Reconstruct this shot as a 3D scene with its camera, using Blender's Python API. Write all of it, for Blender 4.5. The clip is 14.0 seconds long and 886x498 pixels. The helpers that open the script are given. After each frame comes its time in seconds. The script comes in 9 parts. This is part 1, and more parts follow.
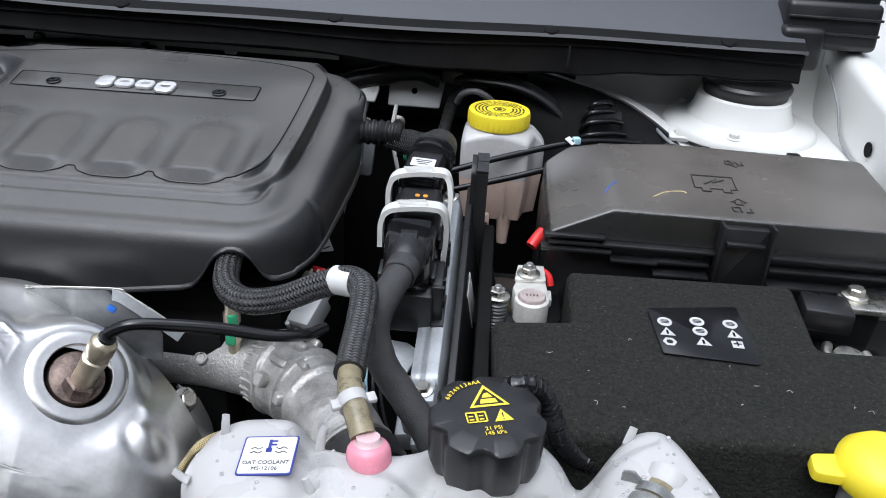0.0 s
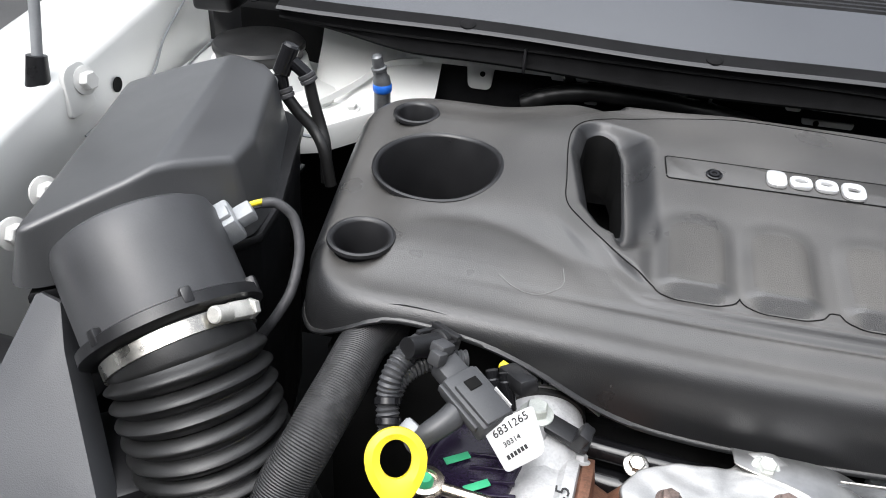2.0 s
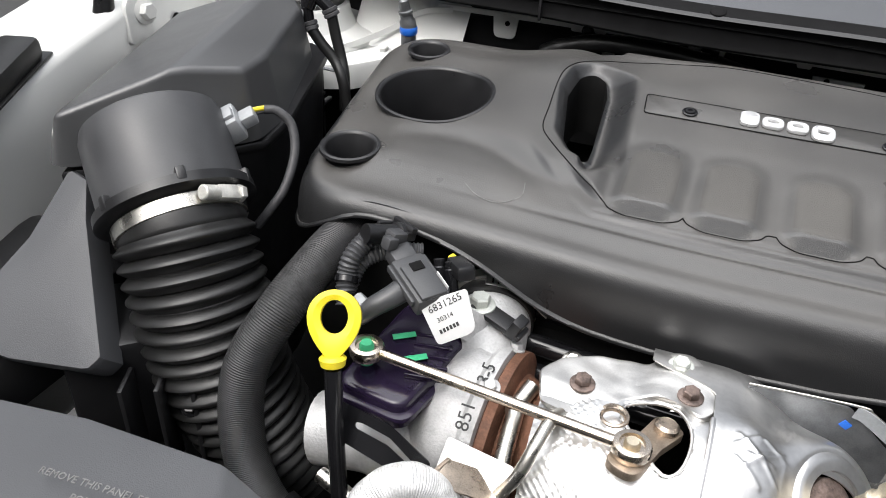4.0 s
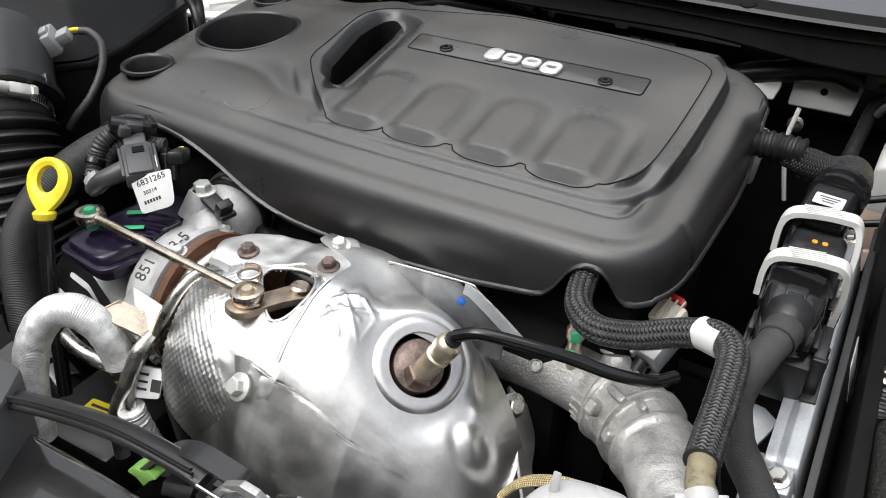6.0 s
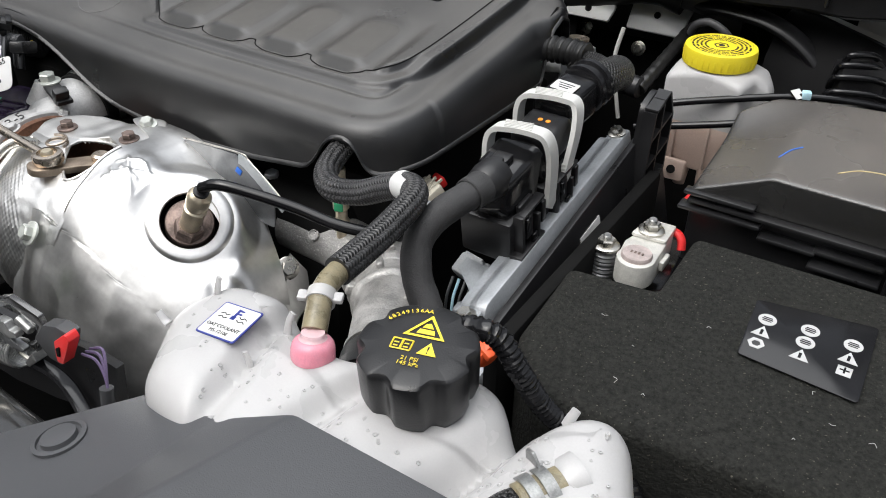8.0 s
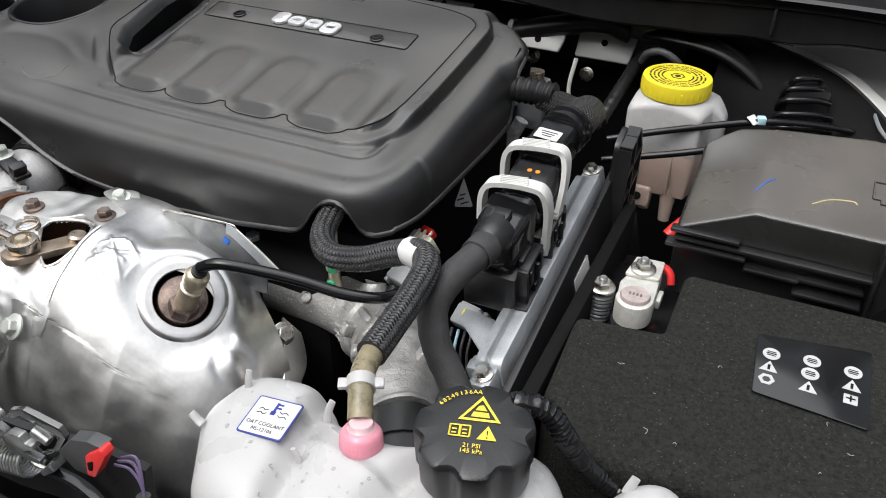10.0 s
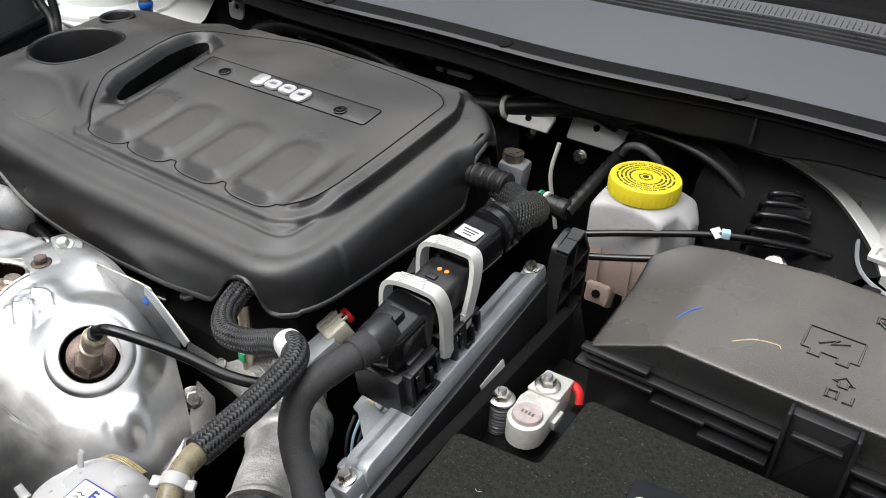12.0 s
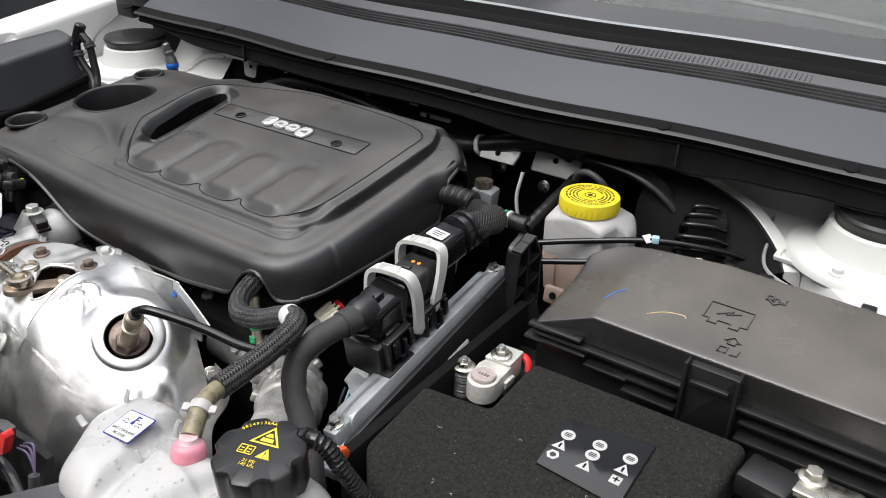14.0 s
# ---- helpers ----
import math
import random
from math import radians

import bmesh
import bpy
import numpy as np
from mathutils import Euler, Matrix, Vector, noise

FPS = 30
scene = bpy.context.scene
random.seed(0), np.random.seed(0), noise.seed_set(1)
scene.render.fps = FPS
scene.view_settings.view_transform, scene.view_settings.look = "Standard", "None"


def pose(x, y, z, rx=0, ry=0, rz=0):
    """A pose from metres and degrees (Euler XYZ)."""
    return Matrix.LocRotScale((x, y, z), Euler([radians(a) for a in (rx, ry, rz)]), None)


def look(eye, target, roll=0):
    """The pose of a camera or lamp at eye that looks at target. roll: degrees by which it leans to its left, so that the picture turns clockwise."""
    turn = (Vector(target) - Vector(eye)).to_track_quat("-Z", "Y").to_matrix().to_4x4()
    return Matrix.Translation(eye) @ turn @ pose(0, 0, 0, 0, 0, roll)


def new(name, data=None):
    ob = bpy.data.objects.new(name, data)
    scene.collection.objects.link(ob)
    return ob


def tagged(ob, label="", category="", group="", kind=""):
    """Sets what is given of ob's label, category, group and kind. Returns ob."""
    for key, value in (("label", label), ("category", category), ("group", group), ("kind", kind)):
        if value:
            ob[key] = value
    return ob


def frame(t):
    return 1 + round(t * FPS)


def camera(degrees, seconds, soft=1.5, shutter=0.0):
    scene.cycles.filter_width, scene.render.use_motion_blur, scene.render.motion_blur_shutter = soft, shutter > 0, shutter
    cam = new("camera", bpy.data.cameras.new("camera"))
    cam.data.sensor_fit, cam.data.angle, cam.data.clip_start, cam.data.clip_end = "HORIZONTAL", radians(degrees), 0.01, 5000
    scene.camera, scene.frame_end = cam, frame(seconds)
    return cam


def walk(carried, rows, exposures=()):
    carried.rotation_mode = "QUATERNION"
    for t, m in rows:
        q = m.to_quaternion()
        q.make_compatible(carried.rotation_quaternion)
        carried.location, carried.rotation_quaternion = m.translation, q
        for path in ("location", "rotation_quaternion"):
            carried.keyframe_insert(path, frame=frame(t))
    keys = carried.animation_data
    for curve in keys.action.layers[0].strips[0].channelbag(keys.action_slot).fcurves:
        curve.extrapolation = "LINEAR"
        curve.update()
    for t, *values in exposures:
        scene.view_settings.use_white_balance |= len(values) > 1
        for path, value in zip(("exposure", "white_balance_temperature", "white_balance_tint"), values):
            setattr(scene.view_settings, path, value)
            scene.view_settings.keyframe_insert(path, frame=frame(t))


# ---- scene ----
cam = camera(56.9, 14.0, 1.0)
METRES, EYE, TILT, LEAN, TURN = 1.95, 1.28, -28.0, -3.1, 4.2
ROWS = [
    (0.0, 0.0, 0.0, 0.0, -0.0, 0.0, -0.0),
    (0.5, -0.0721, 0.006, 0.0214, 0.89, -1.49, -0.15),
    (1.0, -0.1363, 0.0219, 0.0503, 2.47, -2.67, -1.01),
    (1.5, -0.2091, 0.0407, 0.0672, 4.97, -4.24, -2.1),
    (2.0, -0.2694, 0.0456, 0.0782, 7.41, -5.16, -3.63),
    (4.5, -0.1667, 0.0104, 0.044, 16.55, -6.45, -7.36),
    (5.0, -0.1202, 0.0046, 0.0394, 18.44, -6.36, -7.75),
    (5.5, -0.0838, 0.0174, 0.0314, 20.73, -6.13, -8.14),
    (6.0, -0.0209, 0.0271, 0.03, 23.43, -6.29, -9.95),
    (6.5, 0.0323, 0.0311, 0.0223, 26.41, -6.9, -11.2),
    (7.0, 0.0574, 0.0333, 0.0261, 28.26, -7.38, -11.69),
    (7.5, 0.085, 0.0371, 0.018, 28.02, -7.94, -11.66),
    (8.0, 0.1098, 0.0408, 0.0093, 27.01, -7.89, -11.37),
    (10.5, 0.067, 0.0175, 0.0395, 19.05, -7.2, -7.26),
    (11.0, 0.0768, 0.035, 0.0598, 20.22, -7.6, -9.23),
    (11.5, 0.1021, 0.0521, 0.069, 24.96, -7.7, -12.28),
    (12.0, 0.1372, 0.0648, 0.072, 28.23, -7.03, -13.09),
    (12.5, 0.1492, 0.065, 0.0795, 30.0, -6.66, -12.83),
    (13.0, 0.1448, 0.0639, 0.0733, 29.36, -5.43, -12.75),
    (13.5, 0.1546, 0.0398, 0.0666, 28.46, -4.4, -12.73),
    (14.0, 0.1968, 0.0038, 0.0496, 28.81, -2.32, -12.59),
]
walk(cam, [(t, pose(0, 0, EYE, TILT, LEAN, TURN) @ pose(METRES * x, METRES * y, METRES * z, 90 + pitch, roll, yaw)) for t, x, y, z, yaw, pitch, roll in ROWS],
     exposures=((0.0, 0.08, 5950, 10), (0.5, 0.08, 6000, 10), (1.0, 0.15, 6150, 10), (1.5, 0.50, 6200, 9), (2.0, 0.65, 6300, 10), (4.5, 0.36, 6500, 10), (5.0, 0.28, 6500, 10), (5.5, 0.29, 6500, 10), (6.0, 0.22, 6500, 9), (8.0, 0.09, 6450, 9), (10.5, 0.10, 6450, 9), (12.0, 0.15, 6450, 9), (13.0, 0.18, 6450, 9), (14.0, 0.13, 6500, 9)))

# ---- light: an overcast sky ----
world = bpy.data.worlds.new("overcast")
scene.world = world
world.use_nodes = True
wn = world.node_tree.nodes
sky = wn.new("ShaderNodeTexSky")
sky.sky_type, sky.sun_disc = "NISHITA", False
sky.sun_elevation, sky.sun_rotation = radians(58), radians(200)
sky.air_density, sky.dust_density = 1.0, 6.0
hue = wn.new("ShaderNodeHueSaturation")
hue.inputs["Saturation"].default_value = 0.25
world.node_tree.links.new(sky.outputs[0], hue.inputs["Color"])
world.node_tree.links.new(hue.outputs[0], wn["Background"].inputs[0])
wn["Background"].inputs[1].default_value = 0.19
sun = new("sun", bpy.data.lights.new("sun", "SUN"))
sun.data.energy, sun.data.angle, sun.data.color = 1.75, radians(62), (0.985, 0.99, 1.0)
sun.matrix_world = look((-0.9, 0.95, 5), (-0.3, 0.7, 0.9))
scene.view_settings.exposure = 0.0


# ---- materials ----
def mat(name, col, rough=0.5, metal=0.0, var=0.15, vscale=25, grain=0.0, gscale=900, relief=0.0, rscale=60, coat=0.0, through_light=0.0, speck=None, wear=0.12, spec=0.5, dust_sheen=None):
    """A surface with stains and wear at a large and a fine scale; grain and relief are bumps in two sizes; dust is
    (colour, cover), settled on faces that lie flat and also put there in place of sky sheen.
    """
    m = bpy.data.materials.new(name)
    m.use_nodes = True
    n, k = m.node_tree.nodes, m.node_tree.links
    b = n["Principled BSDF"]
    tc = n.new("ShaderNodeTexCoord")

    def noi(s, d=3):
        t = n.new("ShaderNodeTexNoise")
        t.inputs["Scale"].default_value, t.inputs["Detail"].default_value = s, d
        k.new(tc.outputs["Object"], t.inputs["Vector"])
        return t
    big, fine = noi(vscale, 4), noi(gscale, 2)
    mixf = n.new("ShaderNodeMath")
    mixf.operation = "MULTIPLY_ADD"
    k.new(fine.outputs[0], mixf.inputs[0])
    mixf.inputs[1].default_value = 0.45
    k.new(big.outputs[0], mixf.inputs[2])
    ramp = n.new("ShaderNodeValToRGB")
    k.new(mixf.outputs[0], ramp.inputs[0])
    c = ramp.color_ramp
    c.interpolation = "EASE"
    c.elements[0].position, c.elements[1].position = 0.40, 1.0
    c.elements[0].color = (*[v * (1 - var) for v in col], 1)
    c.elements[1].color = (*[min(1, v * (1 + var)) for v in col], 1)
    src = ramp.outputs[0]
    if speck:
        sp = noi(speck[1], 1)
        r2 = n.new("ShaderNodeValToRGB")
        r2.color_ramp.elements[0].position, r2.color_ramp.elements[1].position = speck[2], speck[2] + 0.05
        k.new(sp.outputs[0], r2.inputs[0])
        mx = n.new("ShaderNodeMix")
        mx.data_type = "RGBA"
        k.new(r2.outputs[0], mx.inputs["Factor"])
        k.new(src, mx.inputs[6])
        mx.inputs[7].default_value = (*speck[0], 1)
        src = mx.outputs[2]
    if dust_sheen:
        # paler where the normal points up, partly as painted sheen
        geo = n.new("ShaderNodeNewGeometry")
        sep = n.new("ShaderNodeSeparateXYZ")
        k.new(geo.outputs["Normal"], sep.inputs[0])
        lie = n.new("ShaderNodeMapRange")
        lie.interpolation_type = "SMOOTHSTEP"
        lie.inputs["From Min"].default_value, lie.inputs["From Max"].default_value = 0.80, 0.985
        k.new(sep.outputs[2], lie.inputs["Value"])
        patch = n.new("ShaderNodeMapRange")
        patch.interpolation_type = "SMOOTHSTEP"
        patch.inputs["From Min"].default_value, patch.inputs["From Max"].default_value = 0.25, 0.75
        patch.inputs["To Min"].default_value, patch.inputs["To Max"].default_value = 0.45 * dust_sheen[1], dust_sheen[1]
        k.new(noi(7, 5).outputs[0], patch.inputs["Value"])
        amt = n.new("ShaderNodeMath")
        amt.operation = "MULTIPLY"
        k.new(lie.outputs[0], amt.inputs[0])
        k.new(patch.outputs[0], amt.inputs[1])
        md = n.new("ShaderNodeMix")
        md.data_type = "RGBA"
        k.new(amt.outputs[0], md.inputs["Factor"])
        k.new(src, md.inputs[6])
        md.inputs[7].default_value = (*dust_sheen[0], 1)
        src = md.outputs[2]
    k.new(src, b.inputs["Base Color"])
    rr = n.new("ShaderNodeMapRange")
    rr.inputs["To Min"].default_value, rr.inputs["To Max"].default_value = max(0.03, rough - wear), min(1, rough + wear)
    rr.inputs["From Min"].default_value, rr.inputs["From Max"].default_value = 0.15, 0.85
    k.new(big.outputs[0], rr.inputs["Value"])
    k.new(rr.outputs[0], b.inputs["Roughness"])
    b.inputs["Metallic"].default_value = metal
    b.inputs["Specular IOR Level"].default_value = spec
    b.inputs["Coat Weight"].default_value = coat
    if through_light:
        b.inputs["Subsurface Weight"].default_value = through_light
        b.inputs["Subsurface Radius"].default_value = (0.02, 0.02, 0.02)
        b.inputs["Subsurface Scale"].default_value = 1.0
    last = None
    for amount, tex, dist in ((relief, noi(rscale, 3) if relief else None, 0.002), (grain, fine, 0.0004)):
        if amount:
            bp = n.new("ShaderNodeBump")
            bp.inputs["Strength"].default_value, bp.inputs["Distance"].default_value = amount, dist
            k.new(tex.outputs[0], bp.inputs["Height"])
            if last:
                k.new(last.outputs[0], bp.inputs["Normal"])
            last = bp
    if last:
        k.new(last.outputs[0], b.inputs["Normal"])
    return m


def woven(name, col, rough, across, along, depth=0.8, metal=0.0, braid=True, knit=False):
    """A braided or ribbed sleeve: the pattern follows the tube's own round and length coordinates."""
    m = mat(name, col, rough, metal, var=0.3, vscale=120)
    n, k = m.node_tree.nodes, m.node_tree.links
    b = n["Principled BSDF"]
    uv = n.new("ShaderNodeUVMap")
    sep = n.new("ShaderNodeSeparateXYZ")
    k.new(uv.outputs[0], sep.inputs[0])

    def math(op, a, c):
        q = n.new("ShaderNodeMath")
        q.operation = op
        for i, v in enumerate((a, c)):
            if isinstance(v, (int, float)):
                q.inputs[i].default_value = v
            elif v is not None:
                k.new(v, q.inputs[i])
        return q.outputs[0]
    u, v = math("MULTIPLY", sep.outputs[0], across * 2 * math_pi), math("MULTIPLY", sep.outputs[1], along * 2 * math_pi)
    if knit:
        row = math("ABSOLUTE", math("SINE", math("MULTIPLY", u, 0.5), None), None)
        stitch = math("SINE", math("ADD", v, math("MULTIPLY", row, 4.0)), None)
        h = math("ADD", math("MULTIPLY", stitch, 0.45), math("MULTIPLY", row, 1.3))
        # colour follows the relief, so grooves between stitches carry painted shade
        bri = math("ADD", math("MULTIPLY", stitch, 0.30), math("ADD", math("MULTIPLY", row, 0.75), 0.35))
    elif braid:
        h = math("ABSOLUTE", math("MULTIPLY", math("SINE", math("ADD", u, v), None), math("SINE", math("SUBTRACT", u, v), None)), None)
        tone = math("GREATER_THAN", math("MULTIPLY", math("SINE", math("ADD", u, v), None), math("SINE", math("SUBTRACT", u, v), None)), 0.0)
        bri = math("MULTIPLY_ADD", tone, 1.0)
        bri.node.inputs[2].default_value = 0.4
    else:
        h = math("SINE", v, None)
        bri = None
    bp = n.new("ShaderNodeBump")
    bp.inputs["Strength"].default_value, bp.inputs["Distance"].default_value = depth, 0.0015
    k.new(h, bp.inputs["Height"])
    k.new(bp.outputs[0], b.inputs["Normal"])
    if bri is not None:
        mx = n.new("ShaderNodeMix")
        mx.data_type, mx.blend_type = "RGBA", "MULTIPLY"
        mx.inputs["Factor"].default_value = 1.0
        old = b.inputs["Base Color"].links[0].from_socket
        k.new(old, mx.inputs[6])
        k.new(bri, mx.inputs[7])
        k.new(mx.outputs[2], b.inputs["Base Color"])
    return m


math_pi = math.pi
M_COVER = mat("moulded_black_plastic", (0.017, 0.0172, 0.018), 0.33, spec=0.68, var=0.2, vscale=14, grain=0.55, gscale=1400, dust_sheen=((0.104, 0.099, 0.092), 0.75))
M_PAD = mat("sueded_black_plastic", (0.017, 0.017, 0.017), 0.5, spec=0.5, var=0.3, vscale=60, grain=0.9, gscale=1300, speck=((0.125, 0.12, 0.11), 1500, 0.68), dust_sheen=((0.108, 0.102, 0.093), 0.78))
M_BLACK = mat("black_plastic", (0.013, 0.013, 0.014), 0.34, var=0.25, grain=0.25)
M_BOX = mat("grey_black_housing_plastic", (0.054, 0.055, 0.057), 0.34, spec=0.8, var=0.15, vscale=10, grain=0.3, gscale=1500)
M_GLOSS = mat("glossy_black_plastic", (0.008, 0.008, 0.009), 0.16, var=0.2)
# near-black with little gloss: shade of openings and deep parts put into colour
M_DARK = mat("deep_shade_black", (0.006, 0.006, 0.006), 0.8, var=0.4, spec=0.12)
M_RUBBER = mat("black_rubber", (0.012, 0.012, 0.012), 0.38, var=0.3, grain=0.3)
M_LID = mat("dusty_black_plastic", (0.017, 0.0168, 0.0165), 0.27, spec=1.0, var=0.25, vscale=10, grain=0.6, gscale=1500, dust_sheen=((0.150, 0.134, 0.117), 0.88))
M_FELT = mat("black_felt", (0.0165, 0.0168, 0.0150), 0.97, spec=0.2, var=0.55, vscale=300, grain=1.0, gscale=620, relief=0.9, rscale=380, speck=((0.085, 0.08, 0.066), 560, 0.70))
M_WHITE = mat("white_body_paint", (0.68, 0.685, 0.665), 0.3, var=0.04, vscale=8, coat=0.3, wear=0.05)
M_COWL = mat("grey_black_cowl_plastic", (0.058, 0.0615, 0.070), 0.34, var=0.10, vscale=5, grain=0.6, gscale=1600)
M_DECK = mat("grey_textured_plastic", (0.068, 0.070, 0.075), 0.45, spec=0.35, var=0.12, vscale=9, grain=0.45, gscale=1300)
M_SHIELD = mat("stamped_steel", (0.74, 0.735, 0.725), 0.35, 1.0, var=0.10, vscale=26, relief=0.06, rscale=34, wear=0.12, grain=0.10, gscale=240)
M_FOIL = mat("embossed_foil", (0.72, 0.72, 0.715), 0.40, 1.0, var=0.1, relief=0.2, rscale=90)
M_CAST = mat("cast_aluminium", (0.44, 0.43, 0.415), 0.42, 0.6, var=0.3, vscale=70, grain=0.9, gscale=700, relief=0.45, rscale=180)
M_CASTROUGH = mat("sandblasted_cast_aluminium", (0.34, 0.335, 0.325), 0.55, 0.5, var=0.25, vscale=50, grain=1.0, gscale=600, relief=0.5, rscale=420, speck=((0.62, 0.61, 0.59), 520, 0.66))
M_CASTDULL = mat("sandcast_aluminium", (0.46, 0.46, 0.46), 0.6, 0.4, var=0.18, vscale=60, grain=1.0, gscale=500)
M_ALU = mat("anodised_aluminium", (0.40, 0.42, 0.44), 0.4, 0.35, var=0.15, vscale=40, grain=0.6, gscale=500)
M_ZINC = mat("zinc_plated_steel", (0.62, 0.60, 0.55), 0.3, 1.0, var=0.2, vscale=90)
M_BOLT = mat("pale_plated_steel", (0.56, 0.58, 0.54), 0.4, 0.45, var=0.15, vscale=90)
M_ROD = mat("champagne_plated_steel", (0.66, 0.58, 0.49), 0.25, 1.0, var=0.12, vscale=60)
M_BRASS = mat("pale_brass", (0.68, 0.60, 0.46), 0.34, 0.85, var=0.2, vscale=70)
M_PLATE = mat("dull_sheet_steel", (0.66, 0.65, 0.63), 0.42, 1.0, var=0.12, vscale=40, relief=0.2, rscale=60)
M_RUST = mat("heat_browned_iron", (0.16, 0.075, 0.045), 0.7, 0.3, var=0.45, vscale=60, grain=0.8, gscale=500)
M_BRONZE = mat("heat_tinted_steel", (0.46, 0.39, 0.32), 0.3, 0.9, var=0.35, vscale=90)
M_BROWN = mat("heat_stained_steel", (0.185, 0.140, 0.122), 0.5, 0.6, var=0.55, vscale=85, grain=0.5, gscale=500)
M_CRANK = mat("straw_browned_steel", (0.36, 0.29, 0.225), 0.42, 0.8, var=0.3, vscale=80)
M_WIRE = mat("dark_grey_taped_wire", (0.05, 0.05, 0.053), 0.5, var=0.25, vscale=150)
M_SCUFF = mat("pale_scuff", (0.16, 0.158, 0.155), 0.6, var=0.3, vscale=200)
M_PLUG = mat("grey_connector_plastic", (0.30, 0.31, 0.32), 0.42, var=0.15)
M_SLATE = mat("slate_grey_plastic", (0.052, 0.053, 0.056), 0.4, var=0.15)
M_STEELDARK = mat("dark_phosphated_steel", (0.15, 0.155, 0.16), 0.4, 0.6, var=0.25, vscale=90)
M_BEAM = mat("wet_black_paint", (0.025, 0.025, 0.025), 0.14, var=0.3, vscale=30, coat=0.8, spec=1.0, wear=0.08, relief=0.04, rscale=14)
M_LATCH = mat("worn_galvanised_steel", (0.32, 0.325, 0.32), 0.36, 0.7, var=0.3, vscale=120)
M_FOILTAPE = mat("crumpled_foil_tape", (0.58, 0.58, 0.57), 0.35, 0.35, var=0.35, vscale=150, relief=0.6, rscale=350)
M_SEAL = mat("matt_black_seal", (0.0085, 0.0085, 0.009), 0.78, var=0.3, vscale=40, grain=0.4, spec=0.10)
M_CLOTH = mat("black_cloth_tape", (0.036, 0.036, 0.037), 0.7, var=0.3, vscale=60, grain=1.0, gscale=900, relief=0.3, rscale=120)
M_TANK = mat("translucent_white_plastic", (0.47, 0.465, 0.465), 0.30, var=0.05, vscale=20, through_light=0.3, relief=0.05, rscale=50)
M_PINK = mat("pink_coolant_seen_through_plastic", (0.78, 0.30, 0.38), 0.22, var=0.12, vscale=60, through_light=0.6)
M_NOZZLE = mat("milky_pink_plastic", (0.74, 0.50, 0.53), 0.25, var=0.06, through_light=0.5)
M_AMBER = mat("plastic_tinted_by_brake_fluid", (0.52, 0.40, 0.34), 0.35, var=0.12, through_light=0.4)
M_YELLOW = mat("yellow_plastic", (0.82, 0.67, 0.03), 0.42, var=0.06)
M_YINK = mat("yellow_print", (0.85, 0.66, 0.05), 0.5, var=0.1)
M_BINK = mat("black_print", (0.02, 0.02, 0.02), 0.6)
M_WINK = mat("white_print", (0.50, 0.50, 0.50), 0.5, var=0.05)
M_BLUEINK = mat("blue_print", (0.02, 0.035, 0.24), 0.5)
M_PAPER = mat("white_label", (0.62, 0.62, 0.615), 0.5, var=0.04)
M_GREYPL = mat("light_grey_plastic", (0.62, 0.62, 0.60), 0.42, var=0.08)
M_CREAM = mat("cream_plastic", (0.62, 0.58, 0.48), 0.42, var=0.08)
M_MIDGREY = mat("mid_grey_plastic", (0.26, 0.27, 0.28), 0.45, var=0.12)
M_RED = mat("red_plastic", (0.70, 0.03, 0.03), 0.4)
M_GREEN = mat("green_paint", (0.05, 0.42, 0.20), 0.5)
M_GREENCLIP = mat("leaf_green_plastic", (0.20, 0.42, 0.08), 0.4)
M_BLUE = mat("blue_plastic", (0.02, 0.14, 0.60), 0.4)
M_ORANGE = mat("orange_print", (0.85, 0.30, 0.03), 0.5)
M_CORAL = mat("orange_red_plastic", (0.80, 0.11, 0.03), 0.4)
M_PURPLE = mat("violet_black_plastic", (0.014, 0.009, 0.024), 0.2, var=0.2)
M_PURPLEWIRE = mat("violet_wire", (0.16, 0.12, 0.22), 0.4, var=0.2)
M_LOGO = mat("brushed_silver_plastic", (0.82, 0.82, 0.82), 0.3, 0.6, var=0.03)
M_ASPHALT = mat("asphalt", (0.05, 0.05, 0.05), 0.9, var=0.3, vscale=4, grain=1.0, gscale=120)
M_CLAMP = mat("tinned_clamp_metal", (0.62, 0.61, 0.57), 0.4, 0.35, var=0.15, vscale=120)
M_POST = mat("lead_post", (0.52, 0.44, 0.42), 0.4, 0.4, var=0.2, vscale=150)
M_PALEBLUE = mat("pale_blue_label", (0.45, 0.68, 0.78), 0.5)
M_TANHOSE = mat("amber_hose_plastic", (0.22, 0.19, 0.12), 0.3, var=0.3, vscale=120)
M_BLOCKER = mat("blocking_wall_grey", (0.12, 0.12, 0.12), 0.9, var=0.3, vscale=1.2, grain=1.0, gscale=40)
M_FELTGREY = mat("glass_black_border", (0.01, 0.01, 0.01), 0.08)
M_TAN = mat("tan_gasket", (0.52, 0.42, 0.22), 0.6)
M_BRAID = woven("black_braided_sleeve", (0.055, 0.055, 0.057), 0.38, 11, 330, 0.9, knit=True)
M_MESH = woven("coarse_grey_mesh_sleeve", (0.030, 0.030, 0.030), 0.4, 9, 150, 1.0)
M_CONV = woven("ribbed_black_conduit", (0.034, 0.034, 0.035), 0.5, 1, 560, 0.45, braid=False)
M_TANMESH = woven("tan_mesh", (0.48, 0.39, 0.20), 0.6, 9, 330, 0.6)
M_SILV = woven("wrinkled_silver_sleeve", (0.80, 0.80, 0.79), 0.42, 1, 720, 0.30, 0.45, braid=False)


# ---- shapes ----
def V(*a):
    return Vector(a)


def bmnew():
    return bmesh.new()


